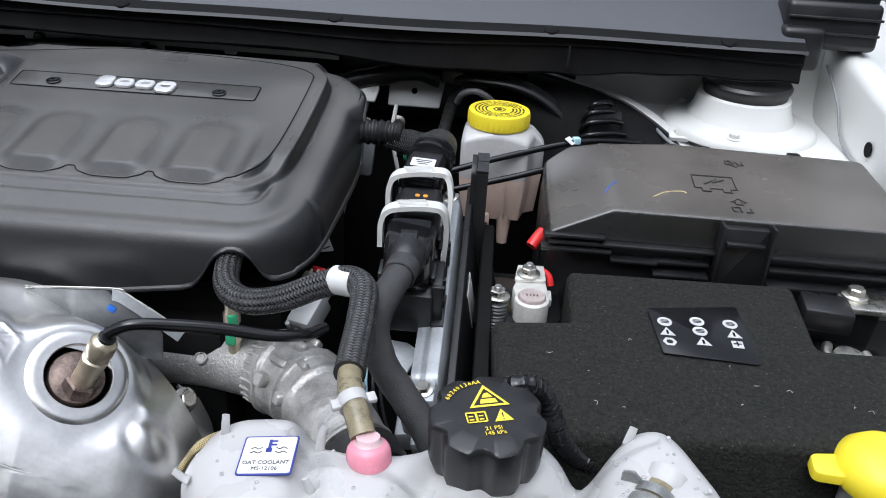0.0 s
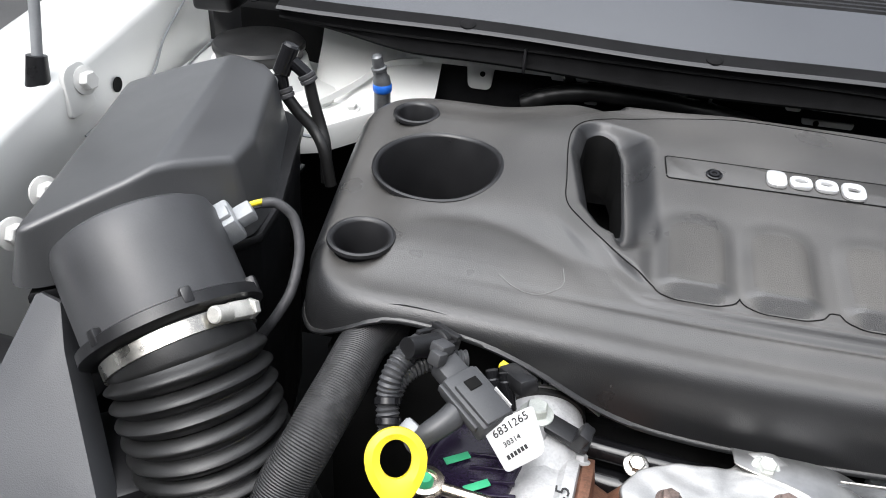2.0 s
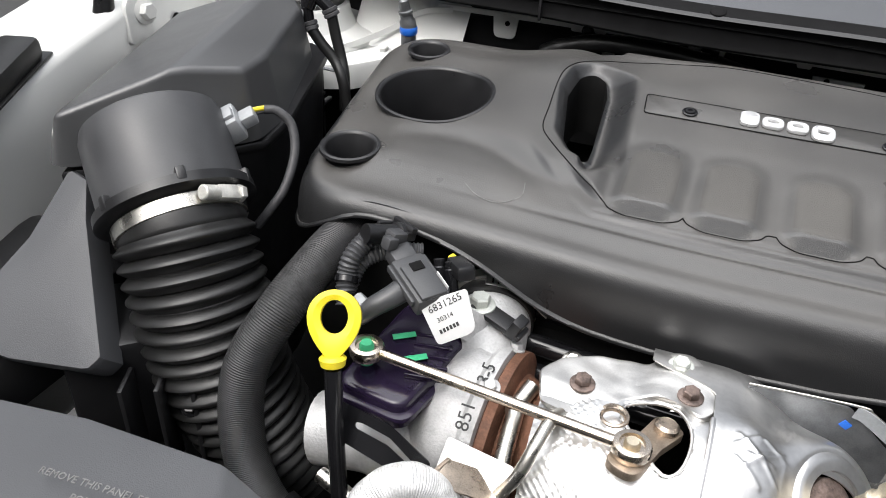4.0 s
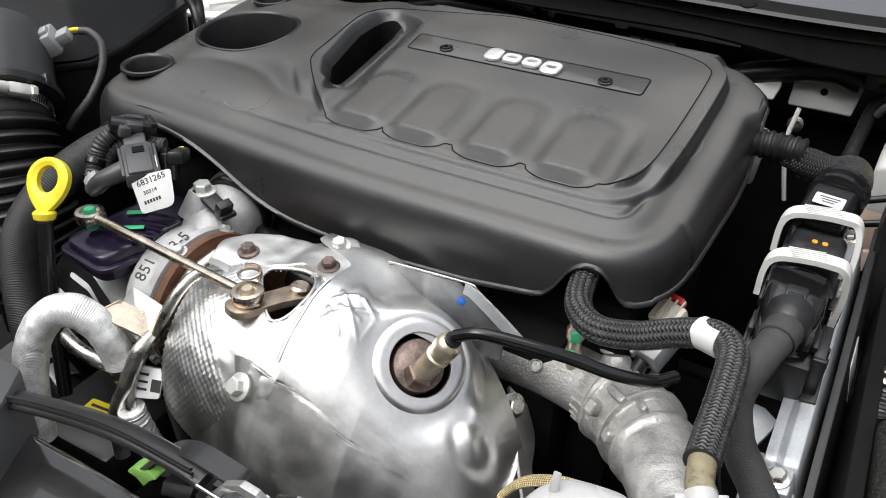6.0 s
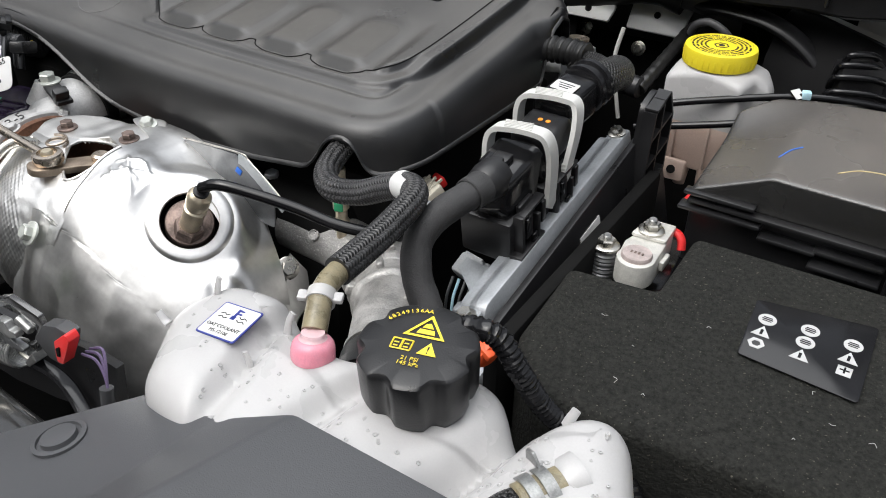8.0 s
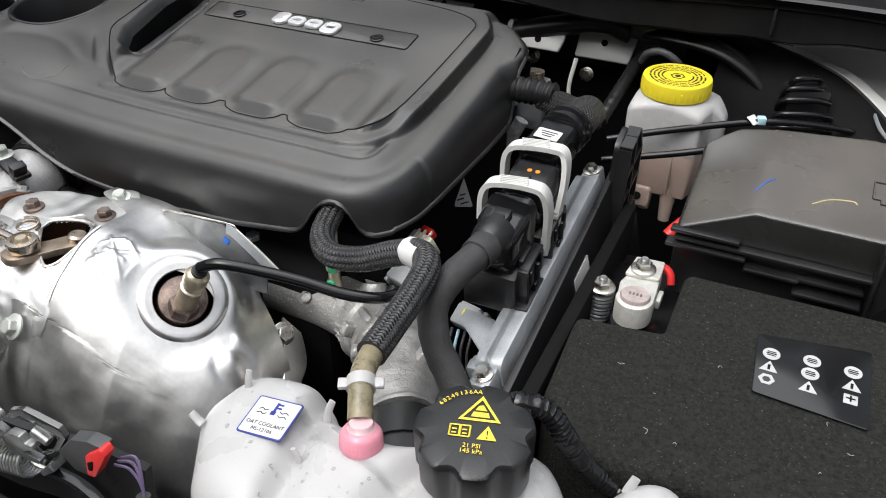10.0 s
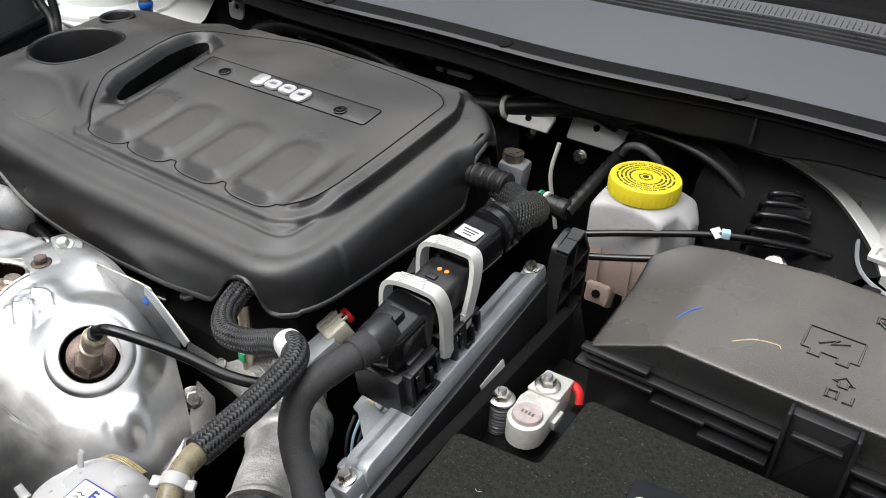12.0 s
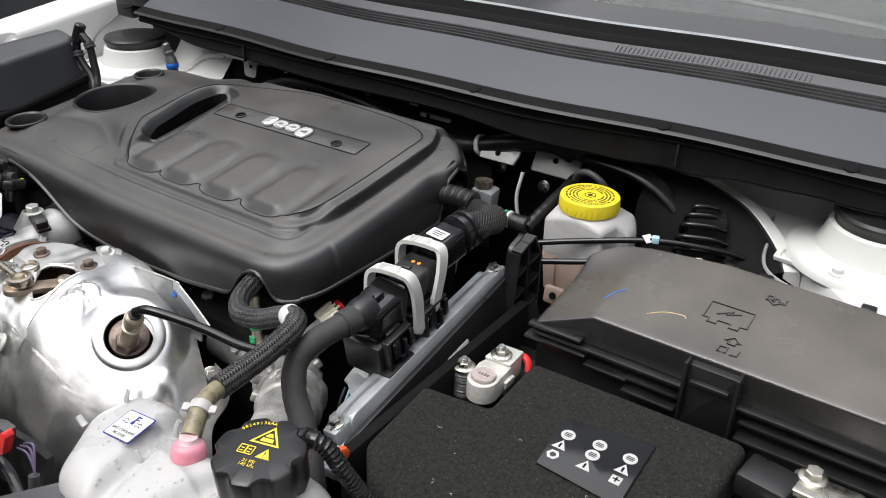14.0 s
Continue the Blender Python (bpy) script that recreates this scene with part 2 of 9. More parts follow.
def part(name, bm, material, parent=None, label="", sharp=38):
    bm.normal_update()
    lim = radians(sharp)
    for f in bm.faces:
        f.smooth = True
    for e in bm.edges:
        if len(e.link_faces) == 2 and e.calc_face_angle(0) > lim:
            e.smooth = False
    root = parent
    while root is not None and root.parent is not None:
        root = root.parent
    if root is not None:
        bmesh.ops.translate(bm, verts=bm.verts, vec=-root.location)
    me = bpy.data.meshes.new(name)
    bm.to_mesh(me)
    bm.free()
    me.materials.append(material)
    ob = new(name, me)
    ob.parent = parent
    if label:
        tagged(ob, label)
    return ob


def thing(name, label, category, loc=(0, 0, 0), group="", kind=""):
    ob = new(name)
    ob.location = loc
    ob.empty_display_size = 0.02
    return tagged(ob, label, category, group, kind)


def single(name, bm, material, label, category="", group="", kind="", sharp=38):
    return tagged(part(name, bm, material, None, "", sharp), label, category, group, kind)


def frame_of(a, b, up=(0, 0, 1)):
    """A matrix at a whose z runs towards b."""
    z = (V(*b) - V(*a)).normalized()
    x = V(*up).cross(z)
    if x.length < 1e-4:
        x = V(1, 0, 0).cross(z)
    x.normalize()
    y = z.cross(x)
    m = Matrix((x, y, z)).transposed().to_4x4()
    m.translation = V(*a)
    return m


def box(bm, c, s, bev=0.002, rot=(0, 0, 0), seg=2):
    b2 = bmesh.new()
    bmesh.ops.create_cube(b2, size=1.0)
    bmesh.ops.scale(b2, vec=s, verts=b2.verts)
    if bev:
        bmesh.ops.bevel(b2, geom=b2.edges[:], offset=min(bev, min(s) * 0.49), segments=seg, profile=0.5, affect="EDGES")
    m = pose(*c, *rot) if not isinstance(rot, Matrix) else Matrix.Translation(c) @ rot.to_4x4()
    bmesh.ops.transform(b2, matrix=m, verts=b2.verts)
    join(bm, b2)
    return bm


def join(bm, b2):
    me = bpy.data.meshes.new("tmp")
    b2.to_mesh(me)
    b2.free()
    bm.from_mesh(me)
    bpy.data.meshes.remove(me)


def loft(bm, rings, cap0=True, cap1=True, closed=True):
    vs = [[bm.verts.new(p) for p in r] for r in rings]
    n = len(vs[0])
    for a, b in zip(vs, vs[1:]):
        for i in range(n if closed else n - 1):
            j = (i + 1) % n
            bm.faces.new((a[i], a[j], b[j], b[i]))
    if cap0:
        bm.faces.new(vs[0][::-1])
    if cap1:
        bm.faces.new(vs[-1])
    return vs


def lathe(bm, prof, m=None, seg=32, caps=(True, True), lobes=0, lobe=0.0):
    """Turned shape: prof is (radius, height) pairs along z of the matrix m."""
    m = m or Matrix()
    rings = []
    for r, h in prof:
        ring = []
        for i in range(seg):
            a = 2 * math_pi * i / seg
            q = r * (1 + (lobe * math.cos(lobes * a) if lobes else 0))
            ring.append(m @ V(q * math.cos(a), q * math.sin(a), h))
        rings.append(ring)
    loft(bm, rings, *caps)
    return bm


def cyl(bm, a, b, r0, r1=None, seg=24, bev=0.0):
    r1 = r0 if r1 is None else r1
    L = (V(*b) - V(*a)).length
    prof = [(r0, 0), (r1, L)] if not bev else [(r0 - bev, 0), (r0, bev), (r1, L - bev), (r1 - bev, L)]
    return lathe(bm, prof, frame_of(a, b), seg)


def spline(pts, n=10):
    """A smooth line through the points."""
    P = [V(*p) for p in pts]
    if len(P) == 2:
        return [P[0].lerp(P[1], i / n) for i in range(n + 1)]
    out = []
    for i in range(len(P) - 1):
        p0 = P[i - 1] if i else P[0] * 2 - P[1]
        p3 = P[i + 2] if i + 2 < len(P) else P[-1] * 2 - P[-2]
        p1, p2 = P[i], P[i + 1]
        for k in range(n):
            t = k / n
            out.append(0.5 * ((2 * p1) + (p2 - p0) * t + (2 * p0 - 5 * p1 + 4 * p2 - p3) * t * t + (3 * p1 - p0 - 3 * p2 + p3) * t ** 3))
    out.append(P[-1])
    return out


def tube(bm, pts, r, seg=14, n=10, shape=None, caps=True, flat=1.0, step=None):
    """A round (or flattened) bar along a smooth line, with coordinates for woven sleeves; shape(s) scales r at s metres."""
    line = spline(pts, n)
    if step:
        dist = [0.0]
        for a, b in zip(line, line[1:]):
            dist.append(dist[-1] + (b - a).length)
        m = max(2, int(dist[-1] / step))
        out, k = [], 0
        for i in range(m + 1):
            s = dist[-1] * i / m
            while k < len(line) - 2 and dist[k + 1] < s:
                k += 1
            out.append(line[k].lerp(line[k + 1], (s - dist[k]) / max(1e-9, dist[k + 1] - dist[k])))
        line = out
    t0 = (line[1] - line[0]).normalized()
    up = V(0, 0, 1) if abs(t0.z) < 0.9 else V(0, 1, 0)
    x = up.cross(t0).normalized()
    uvl = bm.loops.layers.uv.verify()
    s, prev, prow, ps = 0.0, None, None, 0.0
    first = None
    for i, p in enumerate(line):
        t = (line[min(i + 1, len(line) - 1)] - line[max(i - 1, 0)]).normalized()
        x = (x - t * x.dot(t)).normalized()
        y = t.cross(x)
        if prev is not None:
            s += (p - prev).length
        q = r * (shape(s) if shape else 1.0)
        row = [bm.verts.new(p + x * (q * math.cos(2 * math_pi * j / seg)) + y * (q * flat * math.sin(2 * math_pi * j / seg))) for j in range(seg)]
        if prow:
            for j in range(seg):
                k = (j + 1) % seg
                f = bm.faces.new((prow[j], prow[k], row[k], row[j]))
                for lp, (a, b) in zip(f.loops, ((j, ps), (j + 1, ps), (j + 1, s), (j, s))):
                    lp[uvl].uv = (a / seg, b)
        else:
            first = row
        prow, prev, ps = row, p, s
    if caps:
        bm.faces.new(first[::-1])
        bm.faces.new(prow)
    return bm


def roundpoly(pts, n=8):
    """A closed outline with rounded corners from (x, y, radius)."""
    out = []
    c = len(pts)
    for i in range(c):
        p, a, b = (V(*pts[j % c][:2]) for j in (i, i - 1, i + 1))
        r = pts[i][2]
        da, db = (a - p).normalized(), (b - p).normalized()
        half = max(0.05, da.angle(db) / 2)
        d = min(r / math.tan(half), (a - p).length * 0.49, (b - p).length * 0.49)
        s, e = p + da * d, p + db * d
        for k in range(n + 1):
            t = k / n
            out.append((1 - t) ** 2 * s + 2 * t * (1 - t) * p + t * t * e)
    return out


def resample(line, n, closed=True):
    L = line + [line[0]] if closed else line
    d = [0.0]
    for a, b in zip(L, L[1:]):
        d.append(d[-1] + (b - a).length)
    out, k = [], 0
    for i in range(n):
        s = d[-1] * i / (n if closed else n - 1)
        while k < len(L) - 2 and d[k + 1] < s:
            k += 1
        out.append(L[k].lerp(L[k + 1], (s - d[k]) / max(1e-9, d[k + 1] - d[k])))
    return out


def prism(bm, outline, z0, z1, m=None, bev=0.002, seg=2):
    """An outline in x and y, raised from z0 to z1, with its top edge rounded."""
    m = m or Matrix()
    n = len(outline)
    c = sum((p for p in outline), V(0, 0)) / n
    nor = []
    for i in range(n):
        t = (outline[(i + 1) % n] - outline[i - 1])
        q = V(t.y, -t.x)
        nor.append(q.normalized() if q.length > 1e-9 else (outline[i] - c).normalized())
    area = sum(outline[i].x * outline[(i + 1) % n].y - outline[(i + 1) % n].x * outline[i].y for i in range(n))
    sg = 1 if area > 0 else -1
    rings = [[m @ V(p.x, p.y, z0) for p in outline]]
    for k in range(seg + 1):
        a = math_pi / 2 * k / seg
        rings.append([m @ V(p.x - sg * q.x * bev * (1 - math.cos(a)), p.y - sg * q.y * bev * (1 - math.cos(a)), z1 - bev * (1 - math.sin(a))) for p, q in zip(outline, nor)])
    if sg < 0:
        rings = [r[::-1] for r in rings]
    loft(bm, rings)
    return bm


def hexbolt(name, p, direction, r, material, parent=None, label="", washer=True, h=None):
    h = h or r * 1.1
    m = frame_of(p, V(*p) + V(*direction))
    bm = bmnew()
    if washer:
        lathe(bm, [(r * 1.5, 0), (r * 1.5, r * 0.25), (r * 1.3, r * 0.35)], m, 24)
    lathe(bm, [(r, r * 0.3), (r, h), (r * 0.85, h + r * 0.15)], m, 6)
    return part(name, bm, material, parent, label)


def smooth(a, b, x):
    t = max(0.0, min(1.0, (x - a) / (b - a)))
    return t * t * (3 - 2 * t)


def table(rows, x):
    if x <= rows[0][0]:
        return rows[0][1]
    for (a, u), (b, v) in zip(rows, rows[1:]):
        if x <= b:
            return u + (v - u) * (x - a) / (b - a)
    return rows[-1][1]


def text(name, body, size, m, material, parent, depth=0.0003, align="CENTER"):
    """Writing with the built-in font, as a mesh."""
    cu = bpy.data.curves.new(name, "FONT")
    cu.body, cu.size, cu.extrude, cu.align_x, cu.align_y, cu.resolution_u = body, size, depth, align, "CENTER", 2
    ob = bpy.data.objects.new(name, cu)
    scene.collection.objects.link(ob)
    me = bpy.data.meshes.new_from_object(ob.evaluated_get(bpy.context.evaluated_depsgraph_get()))
    bpy.data.objects.remove(ob)
    bpy.data.curves.remove(cu)
    bm = bmnew()
    bm.from_mesh(me)
    bpy.data.meshes.remove(me)
    bmesh.ops.transform(bm, matrix=m, verts=bm.verts)
    return part(name, bm, material, parent)


def plate_at(c, xdir, normal):
    """A frame on a face: x along the writing, z out of the face."""
    z = V(*normal).normalized()
    x = V(*xdir)
    x = (x - z * x.dot(z)).normalized()
    m = Matrix((x, z.cross(x), z)).transposed().to_4x4()
    m.translation = V(*c)
    return m


def strap(bm, pts, w, t, n=8):
    """A flat band that keeps its width along y."""
    line = spline(pts, n)
    rings = []
    for i, p in enumerate(line):
        d = (line[min(i + 1, len(line) - 1)] - line[max(0, i - 1)]).normalized()
        y = V(0, 1, 0)
        y = (y - d * y.dot(d)).normalized()
        q = d.cross(y)
        rings.append([p + y * (w / 2) + q * (t / 2), p - y * (w / 2) + q * (t / 2), p - y * (w / 2) - q * (t / 2), p + y * (w / 2) - q * (t / 2)])
    loft(bm, rings)
    return bm


# ---- the car body round the bay ----
MID = -0.32


def ground():
    bm = bmnew()
    bmesh.ops.create_grid(bm, x_segments=8, y_segments=8, size=300)
    single("ground", bm, M_ASPHALT, "dark grey asphalt ground under the car", "ground", kind="structure")


ground()


def inner_fender(side):
    """White inner fender: an upright sheet with a ledge on top, on either side of the bay."""
    root = thing("inner_fender", "white painted inner fender panel beside the engine bay", "car body", (MID + side * 0.74, 0.7, 0.9), "inner fenders", "structure")
    bm = bmnew()
    rings = []
    for y, top in ((-0.1, 0.93), (0.30, 0.965), (0.5, 0.985), (0.7, 1.01), (0.87, 1.035), (1.05, 1.06), (1.25, 1.09)):
        x = MID + side * (0.74 - 0.05 * smooth(0.75, 0.3, y))
        prof = [(0, 0.62), (0, top - 0.06), (0.0, top - 0.012), (0.004, top - 0.004), (0.012, top), (0.03, top - 0.002), (0.036, top - 0.008), (0.04, top - 0.016), (0.05, top - 0.018), (0.12, top - 0.016), (0.135, top - 0.012), (0.15, top - 0.02), (0.165, top - 0.06), (0.20, top - 0.3), (0.21, 0.35)]
        rings.append([V(x + side * d, y, z) for d, z in prof])
    if side > 0:
        rings = [r[::-1] for r in rings]
    loft(bm, rings, False, False, closed=False)
    part("sheet", bm, M_WHITE, root)
    bm = bmnew()
    xw = MID + side * 0.7385
    lathe(bm, [(0.0085, 0), (0.0085, 0.0012)], frame_of((xw, 0.872, 0.982), (xw - side * 0.01, 0.872, 0.982)), 20)
    part("hole", bm, M_DARK, root, "dark oval hole in the panel")
    bm = bmnew()
    tube(bm, [(xw - side * 0.001, 0.80, 0.952), (xw - side * 0.001, 0.93, 0.962), (xw - side * 0.001, 0.98, 1.0), (xw - side * 0.001, 1.04, 1.03)], 0.0016, 6)
    part("seam_sealer", bm, M_MIDGREY, root)


inner_fender(-1)
inner_fender(1)


def strut_tower(side):
    cx, cy = (MID - 0.61, 0.968) if side < 0 else (0.312, 0.995)
    root = thing("strut_tower", "white painted strut tower with a round black rubber cap", "strut tower", (cx, 0.965, 0.9), "strut towers", "structure")
    bm = bmnew()
    out = roundpoly([(cx + 0.02, 0.855, 0.02), (cx + 0.125, 0.845, 0.02), (cx + 0.128, 1.14, 0.02), (cx - 0.20, 1.14, 0.02), (cx - 0.19, 1.04, 0.01), (cx - 0.13, 1.012, 0.03), (cx - 0.075, 0.962, 0.03), (cx - 0.05, 0.93, 0.03)], 4) if side > 0 else roundpoly([(cx - 0.128, 0.845, 0.02), (cx + 0.02, 0.855, 0.02), (cx + 0.10, 0.89, 0.03), (cx + 0.165, 0.975, 0.02), (cx + 0.185, 1.14, 0.02), (cx - 0.125, 1.14, 0.02)], 4)
    prism(bm, out, 0.925, 0.957, None, 0.006)
    part("apron", bm, M_WHITE, root)
    bm = bmnew()
    m = Matrix.Translation((cx, cy, 0))
    lathe(bm, [(0.093, 0.955), (0.092, 0.962), (0.088, 0.966), (0.070, 0.969), (0.064, 0.972), (0.058, 0.985), (0.055, 0.998), (0.052, 1.0)], m, 48)
    part("cup", bm, M_WHITE, root)
    bm = bmnew()
    lathe(bm, [(0.046, 0.996), (0.050, 0.999), (0.0505, 1.006), (0.053, 1.009), (0.0535, 1.013), (0.051, 1.0165), (0.03, 1.0185), (0.0, 1.019)][:-1], m, 48)
    part("cap", bm, M_RUBBER, root, "round black rubber cap")
    if side > 0:
        # sheet rising behind the tower to the cowl
        bm = bmnew()
        rows_ = []
        for i in range(25):
            x = cx - 0.20 + 0.0135 * i
            rows_.append([V(x, 1.030, 0.9560), V(x, 1.048, 0.962), V(x, 1.056, 0.975), V(x, 1.062, 1.01), V(x, 1.064, 1.045)])
        loft(bm, rows_, False, False, closed=False)
        part("rear_sheet", bm, M_WHITE, root)
    if side < 0:
        # sheet rising to the cowl, with its welded ridge
        bm = bmnew()
        rows_ = []
        for i in range(13):
            x = -0.872 + 0.0125 * i
            y = 0.985 - 0.010 * smooth(-0.872, -0.72, x)
            rows_.append([V(x, y - 0.03, 0.950), V(x, y - 0.024, 0.9585), V(x, y + 0.01, 0.972), V(x, y + 0.036, 1.0 + 0.004 * smooth(-0.8, -0.87, x)), V(x, y + 0.05, 1.03)])
        loft(bm, rows_, False, False, closed=False)
        part("gusset", bm, M_WHITE, root)
        bm = bmnew()
        strap(bm, [(-0.876, 0.895, 0.963), (-0.845, 0.935, 0.966), (-0.815, 0.978, 0.976), (-0.785, 1.004, 0.994), (-0.745, 1.010, 1.001)], 0.004, 0.007)
        part("weld_ridge", bm, M_WHITE, root)
        hexbolt("stud", (-0.812, 0.945, 0.958), (0.1, -0.3, 1), 0.0065, M_WHITE, root, "white painted stud")
    for a in (0.5, 2.4, 4.4):
        p = (cx + 0.079 * math.cos(a), cy + 0.079 * math.sin(a), 0.966)
        hexbolt("bolt", p, (0, 0, 1), 0.006, M_GREYPL, root)
    bm = bmnew()
    y0 = 0.862
    tube(bm, [(cx - 0.13, y0 + 0.25, 0.957), (cx - 0.11, y0 + 0.12, 0.958), (cx - 0.07, y0 + 0.02, 0.958), (cx + 0.10, y0, 0.958)], 0.002, 6)
    part("seam_sealer", bm, M_MIDGREY, root)


strut_tower(-1)
strut_tower(1)


# ---- cowl, firewall and the foot of the windscreen ----
def lip_y(x):
    return 0.945 - 0.012 * math.cos((x - MID) * 5.0) + 0.004 * math.sin(x * 17)


def swept(bm, prof, x0=-0.90, x1=0.36, n=60, close=False):
    """Carry a profile of (y from the lip, z) across the car."""
    rings = []
    for i in range(n + 1):
        x = x0 + (x1 - x0) * i / n
        rings.append([V(x, lip_y(x) + y, z) for y, z in prof])
    loft(bm, rings, False, False, closed=close)
    return bm


def cowl():
    root = thing("cowl_panel", "dark grey plastic cowl panel below the windscreen", "cowl", (MID, 0.95, 1.06), kind="structure")
    part("top_sheet", swept(bmnew(), [(0.018, 1.0700), (0.030, 1.076), (0.062, 1.091), (0.094, 1.104)]), M_COWL, root)
    part("edge_strip", swept(bmnew(), [(0.020, 1.0705), (0.0195, 1.0702), (0.004, 1.0655), (0.001, 1.0645)]), M_SEAL, root, "matt black strip along the front edge")
    part("front_edge", swept(bmnew(), [(0.001, 1.0645), (0.0, 1.064), (-0.003, 1.0615), (0.0, 1.059), (0.010, 1.058)]), M_GLOSS, root, "glossy black rolled edge")
    bm = bmnew()
    rings = []
    for i in range(81):
        x = -0.90 + 1.26 * i / 80
        up = 0.019 * smooth(-0.73, -0.87, x)
        wave = 0.0025 * math.sin(x * 11)
        drop = 0.011 * smooth(-0.24, -0.06, x) - 0.009 * smooth(0.09, 0.22, x) + 0.0012 * math.sin(x * 70) * smooth(-0.1, 0.1, x)
        back = 0.010 + 0.090 * smooth(0.10, 0.04, x)
        rings.append([V(x, lip_y(x) + y, z) for y, z in ((0.006, 1.058), (0.007, 1.0505 + wave), (0.0045, 1.0485 + wave), (0.008, 1.046 + wave), (0.008, 1.036 + up * 0.5), (0.005, 1.0295 + up - drop), (0.007, 1.0265 + up - drop), (back * 0.5, 1.0268 + up - drop), (back, 1.030 + up * 0.6 - drop * 0.5))])
    loft(bm, rings, False, False, closed=False)
    part("front_wall", bm, M_SEAL, root, "black plastic wall under the edge")
    for i in range(4):
        y, z = 0.094 + i * 0.007, 1.104 + i * 0.0020
        part("rib", swept(bmnew(), [(y, z), (y + 0.001, z + 0.003), (y + 0.005, z + 0.0035), (y + 0.007, z + 0.0012)]), M_BLACK, root)
    part("rear_strip", swept(bmnew(), [(0.122, 1.1115), (0.125, 1.1095), (0.127, 1.1110), (0.143, 1.1195), (0.146, 1.1180)]), M_SLATE, root, "grey serrated rubber strip")
    teeth = bmnew()
    for k in range(42):
        x = -0.05 + 0.0058 * k
        box(teeth, (x, lip_y(x) + 0.1345, 1.1152), (0.0011, 0.0105, 0.0018), 0.0003, (27, 0, 0), 1)
    tagged(part("serration", teeth, M_SLATE, root), "fine ribs across the rubber strip", kind="stuff")
    part("rear_channel", swept(bmnew(), [(0.146, 1.1180), (0.148, 1.1165), (0.150, 1.1215), (0.155, 1.1255), (0.161, 1.1255), (0.1635, 1.1225), (0.166, 1.1245), (0.169, 1.130), (0.173, 1.136)]), M_SEAL, root, "black rubber seal along the glass")
    for x in (-0.13, 0.04, 0.19):
        bm = bmnew()
        lathe(bm, [(0.0022, 0), (0.0022, 0.0008)], Matrix.Translation((x, lip_y(x) + 0.158, 1.1258)), 12)
        part("seal_hole", bm, M_DARK, root)
    for x in (-0.93, -0.685, -0.43, -0.182, 0.067, 0.27):
        bm = bmnew()
        lathe(bm, [(0.0085, 0), (0.0085, 0.0012), (0.006, 0.0026), (0.003, 0.003)], Matrix.Translation((x, lip_y(x) + 0.008, 1.0668)) @ pose(0, 0, 0, 18), 20)
        part("push_pin", bm, M_SEAL, root)
    for x in (-0.62, 0.09):
        bm = bmnew()
        box(bm, (x, lip_y(x) + 0.001, 1.038), (0.003, 0.006, 0.026), 0.001)
        part("wall_rib", bm, M_BLACK, root)


cowl()


def windscreen():
    root = thing("windscreen", "laminated windscreen with its bright lower moulding", "windscreen", (MID, 1.12, 1.13), kind="structure")
    part("moulding", swept(bmnew(), [(0.173, 1.136), (0.174, 1.1385), (0.1765, 1.1385), (0.178, 1.137)]), M_ALU, root, "thin bright moulding")
    part("border", swept(bmnew(), [(0.178, 1.137), (0.215, 1.154)]), M_FELTGREY, root, "black enamel border")
    g = bpy.data.materials.new("windscreen_glass")
    g.use_nodes = True
    b = g.node_tree.nodes["Principled BSDF"]
    b.inputs["Transmission Weight"].default_value, b.inputs["Roughness"].default_value, b.inputs["IOR"].default_value = 1.0, 0.0, 1.45
    b.inputs["Base Color"].default_value = (0.75, 0.8, 0.78, 1)
    pane = swept(bmnew(), [(0.215, 1.154), (0.60, 1.40), (1.0, 1.62), (1.003, 1.616), (0.603, 1.396), (0.218, 1.150)], close=True)
    bmesh.ops.recalc_face_normals(pane, faces=pane.faces)
    ob = part("glass", pane, g, root, "slanting clear glass")
    ob.visible_shadow = False
    bm = bmnew()
    box(bm, (MID, 1.75, 1.12), (1.45, 0.9, 0.12), 0.04)
    single("dashboard", bm, M_BLACK, "dark grey dashboard top behind the windscreen", "dashboard", kind="structure")
    bm = bmnew()
    tube(bm, [(0.44, 1.20, 1.125), (0.28, 1.225, 1.150), (0.0, 1.235, 1.163), (-0.3, 1.235, 1.165)], 0.007, 8, flat=0.7)
    single("wiper_blade", bm, M_BLACK, "black wiper blade resting on the windscreen", "wiper")


windscreen()


def cabin():
    """The dark shell of the cabin behind the glass."""
    root = thing("cabin", "dark interior shell of the car behind the windscreen", "car cabin", (MID, 2.4, 1.0), kind="structure")
    for name, c, d in (("roof", (MID, 2.75, 1.66), (1.40, 1.6, 0.05)), ("rear_wall", (MID, 3.5, 1.2), (1.40, 0.05, 0.9)), ("side", (MID - 0.75, 2.3, 1.15), (0.04, 2.4, 0.9)), ("side", (MID + 0.75, 2.3, 1.15), (0.04, 2.4, 0.9)), ("seat_back", (MID, 2.6, 1.1), (1.2, 0.2, 0.6))):
        bm = bmnew()
        box(bm, c, d, 0.015)
        part(name, bm, M_BLACK, root)


cabin()


